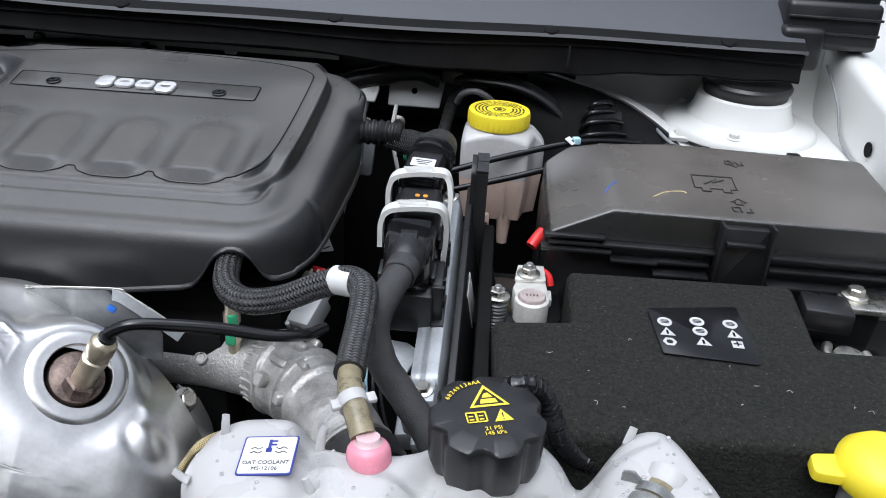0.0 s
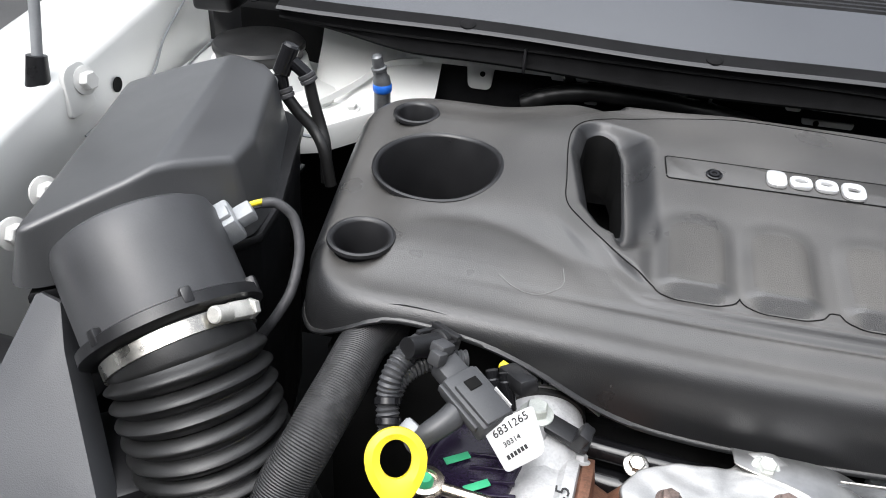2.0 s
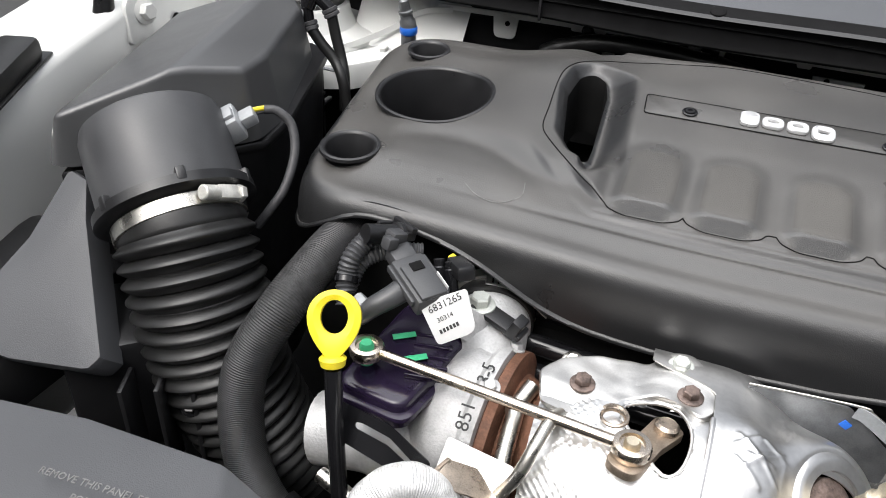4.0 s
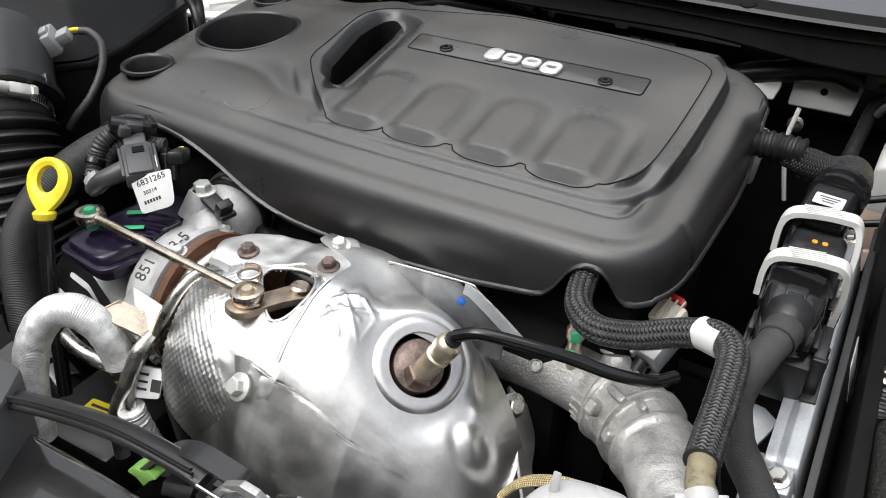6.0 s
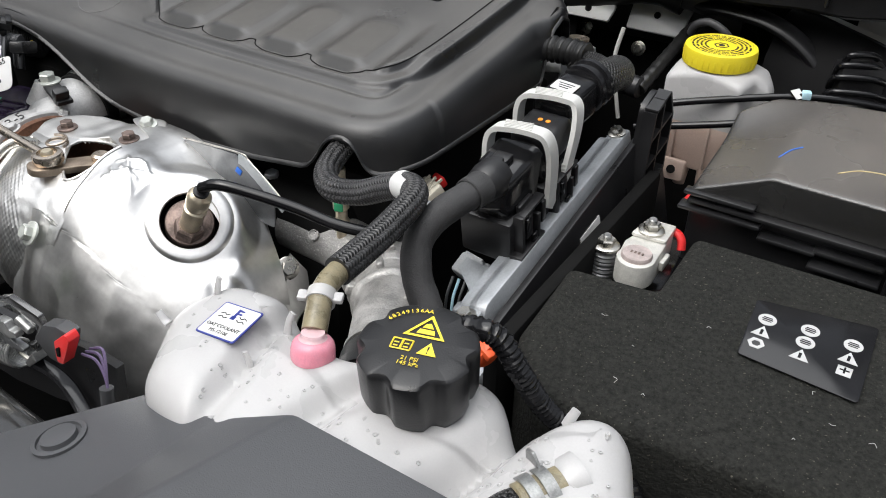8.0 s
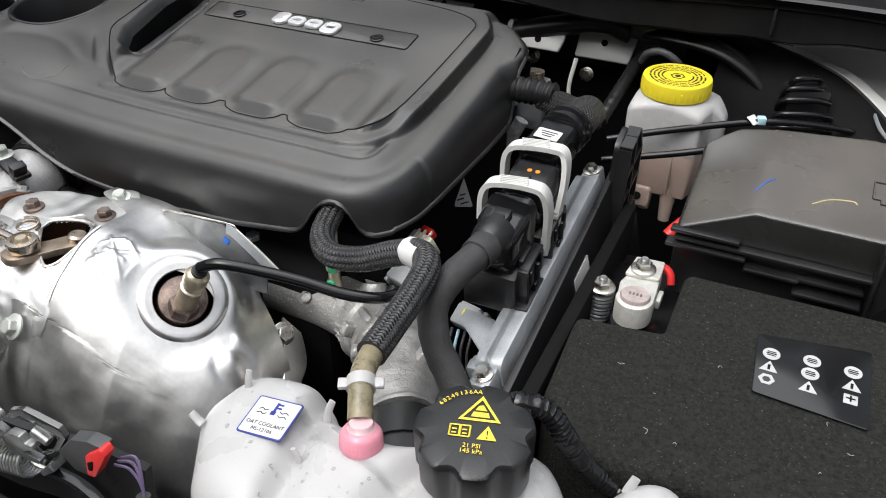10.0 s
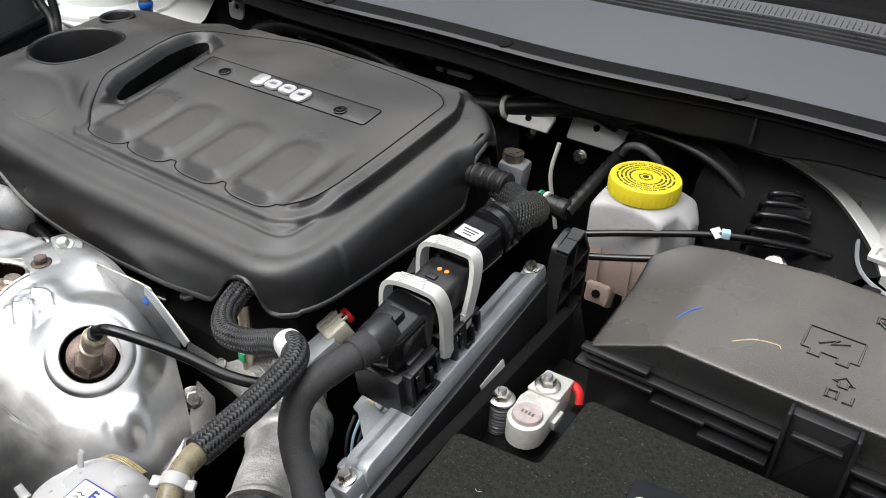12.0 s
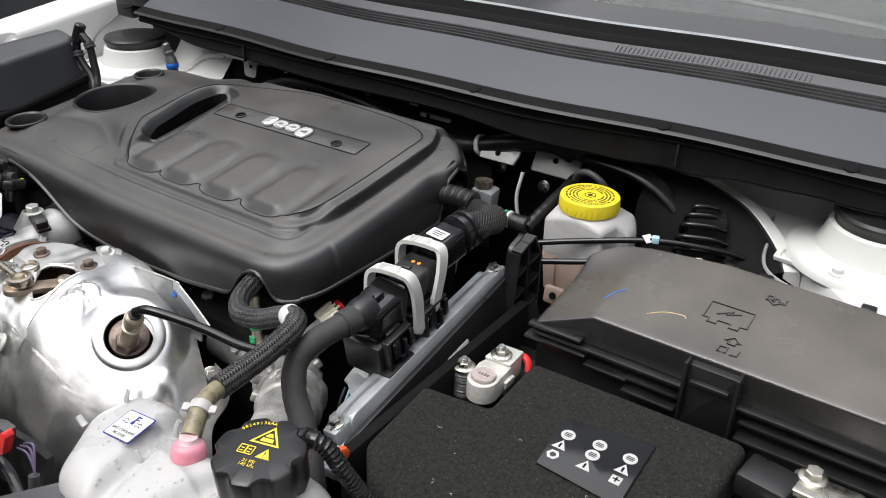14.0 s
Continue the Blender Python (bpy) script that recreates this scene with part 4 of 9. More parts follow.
# ---- battery, fuse box, brake reservoir and engine computer ----
def lump(bm, outline, z0, ztop, rad=0.012, steps=6, rings_in=10, n=200, low=0.0):
    """A body with a given outline, upright sides, a rounded edge and a top face ztop(x, y)."""
    out = resample(outline, n)
    nor = []
    for i in range(n):
        t = out[(i + 2) % n] - out[i - 2]
        nor.append(V(-t.y, t.x).normalized())
    c = sum((p for p in out), V(0, 0)) / n
    R = [[V(p.x - q.x * low, p.y - q.y * low, z0) for p, q in zip(out, nor)]]
    for i in range(steps + 1):
        a = math_pi / 2 * i / steps
        d = rad * (1 - math.cos(a))
        R.append([V(p.x + q.x * d, p.y + q.y * d, ztop(p.x + q.x * d, p.y + q.y * d) - rad * (1 - math.sin(a))) for p, q in zip(out, nor)])
    for k in range(1, rings_in):
        t = k / rings_in
        R.append([V(*(p + q * rad).lerp(c, t), ztop(*(p + q * rad).lerp(c, t))) for p, q in zip(out, nor)])
    loft(bm, R)
    return bm


def battery():
    root = thing("battery_cover", "black felt sleeve over the car battery, lint on it", "battery cover", (0.18, 0.55, 0.74))
    out = roundpoly([(0.022, 0.478, 0.02), (0.058, 0.436, 0.025), (0.385, 0.455, 0.02), (0.385, 0.566, 0.006), (0.281, 0.563, 0.006), (0.287, 0.657, 0.01), (0.084, 0.652, 0.008), (0.084, 0.574, 0.005), (0.018, 0.566, 0.008)], 6)
    part("sleeve", lump(bmnew(), out, 0.74, lambda x, y: 0.919 + 0.05 * (y - 0.55), 0.009, n=240), M_FELT, root)
    # warning label with nine plain signs
    nz = V(0, -0.05, 1)
    c = V(0.1865, 0.568, 0.9215)
    m = plate_at(c, (1, 0, 0), nz)
    bm = bmnew()
    prism(bm, roundpoly([(-0.0347, -0.0327, 0.003), (0.0399, -0.0377, 0.003), (0.038, 0.0405, 0.003), (-0.0389, 0.0277, 0.003)], 4), 0, 0.0009, m, 0.0003)
    lab = part("warning_label", bm, M_GLOSS, root, "glossy black label with nine white warning signs")
    for j in range(3):
        for i in range(3):
            x, y = -0.027 + 0.027 * i, 0.0135 - 0.0135 * j
            mm = m @ Matrix.Translation((x, y - (0.004 if i == 0 else 0.0), 0.0009))
            bm = bmnew()
            if (i, j) in ((0, 1), (2, 1), (1, 2)):
                prism(bm, [V(-0.0062, -0.005), V(0.0062, -0.005), V(0, 0.0058)], 0, 0.0003, mm, 0.0001)
                dot = [(0, -0.001, 0.0009, 0.0026)]
            elif (i, j) == (2, 2):
                prism(bm, [V(-0.0045, -0.005), V(0.0045, -0.005), V(0.0045, 0.004), V(-0.0045, 0.004)], 0, 0.0003, mm, 0.0001)
                dot = [(0, 0, 0.003, 0.0006), (0, 0, 0.0006, 0.003)]
            elif (i, j) == (0, 2):
                lathe(bm, [(0.0056, 0), (0.0056, 0.0003), (0.0030, 0.0003), (0.0030, 0)], mm, 6, (False, False))
                dot = []
            else:
                lathe(bm, [(0.0060, 0), (0.0060, 0.0003)], mm, 28)
                dot = [(0, 0.0018, 0.0030, 0.0004), (0, 0, 0.0036, 0.0005), (0, -0.0018, 0.0030, 0.0004)]
            s = part("sign", bm, M_WINK, lab)
            if dot:
                bm = bmnew()
                for dx, dy, w, h in dot:
                    box(bm, mm @ V(dx, dy, 0.0005), (2 * w, 2 * h, 0.0002), 0, m.to_3x3())
                part("sign_mark", bm, M_GLOSS, lab)
    # lint on the felt
    bm = bmnew()
    rnd = random.Random(4)
    for _ in range(18):
        x, y = rnd.uniform(0.04, 0.36), rnd.uniform(0.45, 0.64)
        if x > 0.27 and y > 0.55 or x < 0.09 and y > 0.56:
            continue
        a, L = rnd.uniform(0, 6.28), rnd.uniform(0.001, 0.0035)
        z = 0.9195 + 0.05 * (y - 0.55)
        tube(bm, [(x, y, z), (x + L * math.cos(a), y + L * math.sin(a), z + 0.0006), (x + L * 1.6 * math.cos(a + 0.7), y + L * 1.6 * math.sin(a + 0.7), z)], 0.00013, 4, 3)
    tagged(part("lint", bm, M_GREYPL, root), "pale lint and fibres", kind="stuff")
    # dark well under the positive terminal
    bm = bmnew()
    box(bm, (0.05, 0.64, 0.83), (0.07, 0.15, 0.09), 0.004)
    part("battery_case", bm, M_GLOSS, root)
    bm = bmnew()
    box(bm, (0.34, 0.625, 0.83), (0.12, 0.12, 0.10), 0.004)
    part("battery_case", bm, M_GLOSS, root)


battery()


def terminals():
    root = thing("battery_terminal", "pale positive battery clamp with two nuts and a red tab", "battery terminal", (0.05, 0.61, 0.875))
    bm = bmnew()
    ring = [(0.0525 + 0.0152 * math.cos(radians(a)), 0.612 + 0.0155 * math.sin(radians(a)), 0.004) for a in range(165, 361, 15)]
    prism(bm, roundpoly(ring + [(0.0660, 0.640, 0.003), (0.0640, 0.6655, 0.002), (0.0400, 0.6640, 0.002), (0.0385, 0.640, 0.004), (0.0360, 0.630, 0.004)], 3), 0.8935, 0.9135, None, 0.0016)
    part("clamp_body", bm, M_CLAMP, root)
    bm = bmnew()
    prism(bm, roundpoly([(0.0372, 0.638, 0.002), (0.0655, 0.640, 0.002), (0.0645, 0.6675, 0.002), (0.0405, 0.6660, 0.002)], 3), 0.9140, 0.9165, None, 0.0008)
    part("clamp_plate", bm, M_CLAMP, root, "thin pressed plate under the nut")
    bm = bmnew()
    lathe(bm, [(0.0122, 0.910), (0.0122, 0.9150), (0.0112, 0.9166), (0.006, 0.9163)], Matrix.Translation((0.0525, 0.613, 0)), 36)
    post = part("post", bm, M_POST, root, "round lead battery post with a pressed mark")
    bm = bmnew()
    for dx in (-0.0045, -0.0015, 0.0015, 0.0045):
        box(bm, (0.0525 + dx, 0.613, 0.9166), (0.0016, 0.0030, 0.0006), 0.0002)
    part("pressed_mark", bm, M_BROWN, post)
    bm = bmnew()
    box(bm, (0.0690, 0.632, 0.903), (0.004, 0.016, 0.008), 0.001)
    part("clamp_lug", bm, M_CLAMP, root)
    for x, y, z0, r in ((0.0500, 0.6485, 0.9168, 0.0070), (0.0230, 0.6245, 0.9050, 0.0074)):
        hexbolt("nut", (x, y, z0), (0, 0, 1), r, M_ZINC, root, h=0.0070)
        bm = bmnew()
        lathe(bm, [(0.0036, 0), (0.0036, 0.0105), (0.0028, 0.0115)], Matrix.Translation((x, y, z0)), 16)
        part("stud", bm, M_LATCH, root)
    bm = bmnew()
    tube(bm, [(0.0215, 0.6245, 0.866), (0.0225, 0.6245, 0.885), (0.0230, 0.6245, 0.9045)], 0.0105, 24, step=0.0010, shape=lambda s: 1 + 0.06 * math.sin(s * 1700) - 0.12 * smooth(0.036, 0.038, s))
    part("threaded_sleeve", bm, M_STEELDARK, root, "dark threaded sleeve under the nut")
    bm = bmnew()
    tube(bm, [(0.060, 0.668, 0.910), (0.066, 0.6685, 0.909), (0.0705, 0.667, 0.905), (0.0725, 0.664, 0.898)], 0.0042, 14, flat=0.75)
    part("red_tab", bm, M_RED, root, "red insulating tab")
    root = thing("negative_terminal", "battery sensor and lug on the negative post", "battery terminal", (0.335, 0.63, 0.88))
    bm = bmnew()
    box(bm, (0.310, 0.632, 0.912), (0.042, 0.036, 0.022), 0.004, (0, 0, -8))
    part("sensor_body", bm, M_BLACK, root, "black battery sensor")
    bm = bmnew()
    prism(bm, roundpoly([(-0.01, -0.014, 0.003), (0.05, -0.016, 0.004), (0.06, 0.002, 0.006), (0.04, 0.014, 0.004), (-0.01, 0.014, 0.003)], 4), 0, 0.005, Matrix.Translation((0.335, 0.640, 0.917)), 0.0015)
    part("lug", bm, M_ZINC, root)
    hexbolt("nut", (0.339, 0.648, 0.922), (0, 0, 1), 0.0075, M_ZINC, root)
    bm = bmnew()
    lathe(bm, [(0.013, 0.88), (0.013, 0.897), (0.011, 0.902), (0.006, 0.9025)], Matrix.Translation((0.318, 0.586, 0)), 28)
    part("post", bm, M_ZINC, root)
    bm = bmnew()
    tube(bm, [(0.305, 0.60, 0.899), (0.300, 0.585, 0.899), (0.307, 0.57, 0.899), (0.322, 0.566, 0.899), (0.334, 0.576, 0.898), (0.334, 0.592, 0.898)], 0.0045, 10)
    part("clamp_ring", bm, M_ZINC, root)


terminals()


def fuse_box():
    root = thing("fuse_box", "black plastic fuse box with a dusty sloping lid", "fuse box", (0.22, 0.75, 0.83))

    def top(x, y):
        z = 0.9705 + 0.09 * (y - 0.688)
        return z - 0.30 * max(0.0, 0.124 + 0.0 * y - x) * smooth(0.83, 0.76, y) - 0.10 * max(0.0, 0.124 - x)
    bm = bmnew()
    out = roundpoly([(0.066, 0.679, 0.004), (0.120, 0.686, 0.01), (0.40, 0.684, 0.004), (0.395, 0.83, 0.012), (0.20, 0.838, 0.01), (0.090, 0.822, 0.010), (0.064, 0.80, 0.004)], 5)
    lump(bm, out, 0.938, top, 0.0028, 4, 26, 260)
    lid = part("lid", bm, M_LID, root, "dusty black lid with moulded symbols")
    bm = bmnew()
    box(bm, (0.228, 0.760, 0.885), (0.325, 0.145, 0.10), 0.004)
    part("base", bm, M_BLACK, root)
    for x0, x1, z, dy in ((0.062, 0.118, 0.9445, 0.0), (0.060, 0.125, 0.932, 0.003), (0.125, 0.168, 0.925, 0.004), (0.166, 0.216, 0.926, 0.001), (0.27, 0.40, 0.926, 0.001), (0.066, 0.40, 0.938, 0.0), (0.165, 0.216, 0.915, 0.006), (0.27, 0.40, 0.912, 0.006)):
        bm = bmnew()
        box(bm, ((x0 + x1) / 2, 0.680 - dy / 2, z), (x1 - x0, 0.010 + dy, 0.0035), 0.0012)
        part("front_rail", bm, M_BLACK, root)
    bm = bmnew()
    prism(bm, roundpoly([(-0.022, -0.034, 0.002), (0.022, -0.034, 0.002), (0.022, 0.030, 0.002), (-0.022, 0.030, 0.002)], 3), 0, 0.010, plate_at((0.242, 0.684, 0.935), (1, 0, 0), (0, -1, 0.06)), 0.002)
    box(bm, (0.242, 0.671, 0.952), (0.034, 0.006, 0.004), 0.001)
    box(bm, (0.220, 0.674, 0.936), (0.003, 0.014, 0.07), 0.001)
    box(bm, (0.265, 0.674, 0.936), (0.003, 0.014, 0.07), 0.001)
    part("latch", bm, M_BLACK, root, "square black lid latch")

    def on(x, y, lift=0.0004):
        return V(x, y, top(x, y) + lift)
    # moulded symbols: a battery outline with a bolt, two arrows and two short marks
    def stroke(pts, r=0.0012):
        tube(bm, [on(*p, 0.0002) for p in pts], r, 6, 1)
    def shape(pts, closed=True):
        stroke(list(pts) + ([pts[0]] if closed else []))
    cx, cy, w, h = 0.227, 0.755, 0.020, 0.013
    bm = bmnew()
    shape([(cx - w, cy - h), (cx - w, cy + h), (cx + w, cy + h), (cx + w, cy - h), (cx + 0.7 * w, cy - h), (cx + 0.7 * w, cy - h - 0.006), (cx + 0.3 * w, cy - h - 0.006), (cx + 0.3 * w, cy - h), (cx - 0.3 * w, cy - h), (cx - 0.3 * w, cy - h - 0.006), (cx - 0.7 * w, cy - h - 0.006), (cx - 0.7 * w, cy - h)])
    part("moulded_battery_sign", bm, M_LID, lid)
    bm = bmnew()
    shape([(cx - 0.5 * w, cy - 0.004), (cx + 0.15 * w, cy + 0.007), (cx - 0.1 * w, cy - 0.001), (cx + 0.5 * w, cy + 0.006)], False)
    part("moulded_bolt", bm, M_LID, lid)
    for x, y, s in ((0.243, 0.710, 1), (0.256, 0.807, -1)):
        bm = bmnew()
        shape([(x - 0.003, y + 0.004 * s), (x - 0.003, y + 0.008 * s), (x - 0.007, y + 0.008 * s), (x, y + 0.015 * s), (x + 0.007, y + 0.008 * s), (x + 0.003, y + 0.008 * s), (x + 0.003, y + 0.004 * s)])
        part("moulded_arrow", bm, M_LID, lid)
        bm = bmnew()
        shape([(x - 0.008, y - 0.002), (x - 0.008, y - 0.010), (x - 0.001, y - 0.010), (x - 0.001, y - 0.002)])
        shape([(x + 0.003, y - 0.010), (x + 0.009, y - 0.010), (x + 0.009, y - 0.002)], False)
        part("moulded_mark", bm, M_LID, lid)
    for pts, mt in (([(0.118, 0.722), (0.124, 0.733), (0.131, 0.742)], M_BLUE), ([(0.163, 0.717), (0.176, 0.728), (0.192, 0.732), (0.196, 0.729)], M_TAN)):
        bm = bmnew()
        tube(bm, [on(*p, 0.0001) for p in pts], 0.0006, 5, 6)
        part("chalk_mark", bm, mt, lid, "thin chalk mark")
    for x in (0.20, 0.235, 0.33):
        bm = bmnew()
        box(bm, (x, 0.842, 0.975), (0.014, 0.012, 0.012), 0.002)
        part("rear_tab", bm, M_BLACK, root)


fuse_box()


def brake_reservoir():
    root = thing("brake_fluid_reservoir", "white brake fluid reservoir with a yellow screw cap", "reservoir", (0.01, 0.895, 0.83))
    m = Matrix.Translation((0.0145, 0.896, 0))
    bm = bmnew()
    lathe(bm, [(0.0335, 0.9715), (0.0352, 0.9725), (0.0355, 0.985), (0.0345, 0.9885), (0.030, 0.9895), (0.0295, 0.9885), (0.012, 0.9885)], m, 72)
    cap = part("cap", bm, M_YELLOW, root, "yellow screw cap with rings of black print")
    bm = bmnew()
    for i in range(36):
        a = i * math_pi / 18
        box(bm, (0.0145 + 0.0352 * math.cos(a), 0.896 + 0.0352 * math.sin(a), 0.9785), (0.0010, 0.0020, 0.009), 0.0003, (0, 0, math.degrees(a)))
    part("grip_rib", bm, M_YELLOW, cap)
    bm = bmnew()
    rnd = random.Random(9)
    for r in (0.0275, 0.0235, 0.0195, 0.0155):
        a = rnd.uniform(0, 1)
        while a < 6.28 + 0.3:
            L = rnd.uniform(0.06, 0.32)
            for k in range(int(L / (0.0016 / r)) + 1):
                t = a + k * 0.0016 / r
                box(bm, (0.0145 + r * math.cos(t), 0.896 + r * math.sin(t), 0.9888), (0.0018, rnd.uniform(0.0008, 0.0013), 0.0002), 0, (0, 0, math.degrees(t)))
            a += L + rnd.uniform(0.05, 0.10)
    part("print_ring", bm, M_BINK, cap)
    bm = bmnew()
    lathe(bm, [(0.0075, 0.9885), (0.0075, 0.9889), (0.0062, 0.9889), (0.0062, 0.9886)], m, 6, (False, False))
    lathe(bm, [(0.003, 0.9887), (0.003, 0.9890)], m, 20)
    part("print_sign", bm, M_BINK, cap)
    bm = bmnew()
    out = roundpoly([(-0.026, 0.860, 0.007), (0.050, 0.860, 0.007), (0.057, 0.885, 0.006), (0.070, 0.893, 0.006), (0.070, 0.915, 0.006), (0.058, 0.940, 0.010), (-0.022, 0.938, 0.010)], 6)
    lump(bm, out, 0.917, lambda x, y: 0.9722 - 0.50 * max(0.0, math.hypot(x - 0.0145, y - 0.896) - 0.031) - 0.5 * max(0.0, x - 0.056), 0.0055, 5, 12, 140)
    part("body", bm, M_TANK, root)
    bm = bmnew()
    lump(bm, out, 0.866, lambda x, y: 0.9175, 0.001, 2, 2, 140, low=-0.005)
    for x in (-0.006, 0.028):
        box(bm, (x, 0.861, 0.893), (0.0022, 0.004, 0.046), 0.0008)
    part("lower_body", bm, M_AMBER, root, "lower half tinted by brake fluid")
    bm = bmnew()
    prism(bm, roundpoly([(-0.013, -0.012, 0.004), (0.013, -0.012, 0.004), (0.013, 0.010, 0.004), (-0.013, 0.010, 0.004)], 4), 0, 0.006, plate_at((0.000, 0.858, 0.866), (1, 0.1, 0), (0, -1, 0.2)), 0.002)
    cyl(bm, (0.03, 0.872, 0.87), (0.03, 0.868, 0.835), 0.009, 0.006)
    cyl(bm, (0.006, 0.872, 0.87), (0.006, 0.868, 0.845), 0.008, 0.006)
    part("foot", bm, M_AMBER, root)
    bm = bmnew()
    cyl(bm, (0.000, 0.853, 0.866), (0.000, 0.8505, 0.867), 0.0045, seg=18)
    part("foot_hole", bm, M_DARK, root)


brake_reservoir()


def brake_lines():
    for pts in ([(-0.035, 0.830, 0.936), (0.02, 0.851, 0.948), (0.098, 0.8825, 0.960), (0.15, 0.908, 0.957), (0.188, 0.934, 0.946), (0.200, 0.950, 0.925), (0.20, 0.955, 0.89)], [(-0.035, 0.818, 0.918), (0.03, 0.838, 0.930), (0.07, 0.853, 0.937), (0.11, 0.88, 0.935), (0.13, 0.90, 0.90)]):
        bm = bmnew()
        tube(bm, pts, 0.0036, 10)
        ob = single("brake_line", bm, M_GLOSS, "thin glossy black brake line crossing the reservoir", "brake line", "brake lines")
    root = thing("line_tag", "small white and blue tag on a brake line", "tag", (0.098, 0.8825, 0.960))
    bm = bmnew()
    box(bm, (0.097, 0.8805, 0.9632), (0.011, 0.011, 0.0008), 0.0002, (30, 0, 60))
    part("tag_paper", bm, M_PAPER, root)
    bm = bmnew()
    box(bm, (0.104, 0.8845, 0.9625), (0.008, 0.008, 0.0075), 0.001, (0, 0, 20))
    part("tag_stripe", bm, M_PALEBLUE, root)


brake_lines()


def ecu():
    root = thing("engine_computer", "upright grey aluminium engine control unit", "control unit", (-0.03, 0.63, 0.82))
    a, b = V(-0.031, 0.505, 0.897), V(-0.030, 0.752, 0.938)
    d = (b - a).normalized()
    up = V(-0.18, -d.z, 1).normalized()
    m = plate_at(a, d, d.cross(up))
    n = m.to_3x3() @ V(0, 1, 0)
    L = (b - a).length
    bm = bmnew()
    prism(bm, roundpoly([(0, -0.11, 0.008), (L, -0.11, 0.008), (L, 0, 0.012), (0, 0, 0.012)], 6), -0.004, 0.011, m, 0.003)
    prism(bm, roundpoly([(0, -0.11, 0.008), (L, -0.11, 0.008), (L, 0, 0.012), (0, 0, 0.012)], 6), -0.011, 0.004, m, 0.003)
    part("housing", bm, M_ALU, root)
    for s in (-0.008, L + 0.006):
        bm = bmnew()
        box(bm, m @ V(s, -0.02, 0), (0.022, 0.034, 0.018), 0.003, m.to_3x3())
        box(bm, m @ V(s, -0.045, -0.012), (0.03, 0.02, 0.03), 0.003, m.to_3x3())
        part("mounting_ear", bm, M_ALU, root)
    bm = bmnew()
    for c, d_ in (((-0.014, -0.026, -0.004), (0.020, 0.018, 0.030)), ((-0.022, -0.040, 0.004), (0.026, 0.014, 0.034)), ((0.004, -0.014, -0.014), (0.012, 0.016, 0.010)), ((0.012, -0.030, -0.016), (0.010, 0.040, 0.008))):
        box(bm, m @ V(*c), d_, 0.003, m.to_3x3())
    part("cast_foot", bm, M_ALU, root, "stepped cast mounting foot")
    bm = bmnew()
    prism(bm, roundpoly([(-0.018, 0.004, 0.002), (0.022, -0.010, 0.002), (0.024, 0.016, 0.002), (0.010, 0.020, 0.002), (-0.020, 0.016, 0.002)], 3), 0, 0.0025, plate_at((-0.066, 0.560, 0.872), (0.9, -0.3, -0.1), (-0.25, -0.45, 0.85)), 0.0008)
    part("plug_bracket", bm, M_ALU, root, "grey sheet bracket under the plug")
    for s in (-0.008, L + 0.006):
        hexbolt("bolt", m @ V(s, -0.003, 0), m.to_3x3() @ V(0, 1, 0), 0.0055, M_ZINC, root)
    # black carrier beside it
    root = thing("ecu_carrier", "black plastic carrier and battery tray wall", "carrier", (-0.005, 0.62, 0.78))
    bm = bmnew()
    prism(bm, roundpoly([(-0.02, -0.2, 0.004), (L + 0.03, -0.2, 0.004), (L + 0.03, 0.0, 0.006), (-0.02, -0.006, 0.006)], 4), 0, 0.006, m @ Matrix.Translation((0, -0.004, 0.0165)), 0.0015)
    prism(bm, roundpoly([(-0.02, -0.2, 0.004), (L + 0.03, -0.2, 0.004), (L + 0.03, -0.045, 0.006), (-0.02, -0.051, 0.006)], 4), 0, 0.004, m @ Matrix.Translation((0, -0.004, 0.028)), 0.0015)
    part("wall", bm, M_BLACK, root)
    bm = bmnew()
    prism(bm, roundpoly([(0.735, 0.83, 0.01), (0.795, 0.83, 0.01), (0.800, 0.950, 0.014), (0.782, 0.980, 0.014), (0.752, 0.972, 0.014)], 5), -0.004, 0.002, plate_at((-0.006, 0, 0), (0, 1, 0), (1, 0, 0)), 0.002)
    part("upright", bm, M_BLACK, root, "ribbed black upright")
    for y0, z0, y1, z1 in ((0.737, 0.835, 0.751, 0.968), (0.768, 0.835, 0.770, 0.975), (0.797, 0.835, 0.799, 0.950), (0.799, 0.950, 0.783, 0.977), (0.783, 0.977, 0.753, 0.969), (0.740, 0.860, 0.798, 0.868), (0.743, 0.888, 0.798, 0.897), (0.746, 0.915, 0.799, 0.925), (0.749, 0.942, 0.799, 0.952)):
        bm = bmnew()
        strap(bm, [(0.001, y0, z0), (0.001, (y0 + y1) / 2, (z0 + z1) / 2), (0.001, y1, z1)], 0.003, 0.012)
        part("rib", bm, M_BLACK, root)
    hexbolt("bolt", (-0.004, 0.776, 0.962), (1, 0, 0), 0.005, M_BLACK, root)
    bm = bmnew()
    box(bm, (0.012, 0.61, 0.83), (0.012, 0.30, 0.16), 0.003)
    box(bm, (0.05, 0.70, 0.80), (0.10, 0.10, 0.12), 0.003)
    part("tray", bm, M_DARK, root)
    bm = bmnew()
    prism(bm, roundpoly([(-0.018, -0.02, 0.002), (0.018, -0.02, 0.002), (0.018, 0.02, 0.002), (-0.018, 0.02, 0.002)], 3), 0, 0.0006, plate_at(m @ V(0.146, -0.046, 0.0226), m.to_3x3() @ V(1, 0, 0), m.to_3x3() @ V(0, 0, 1)), 0.0002)
    part("sticker", bm, M_PAPER, root, "white printed sticker")


ecu()


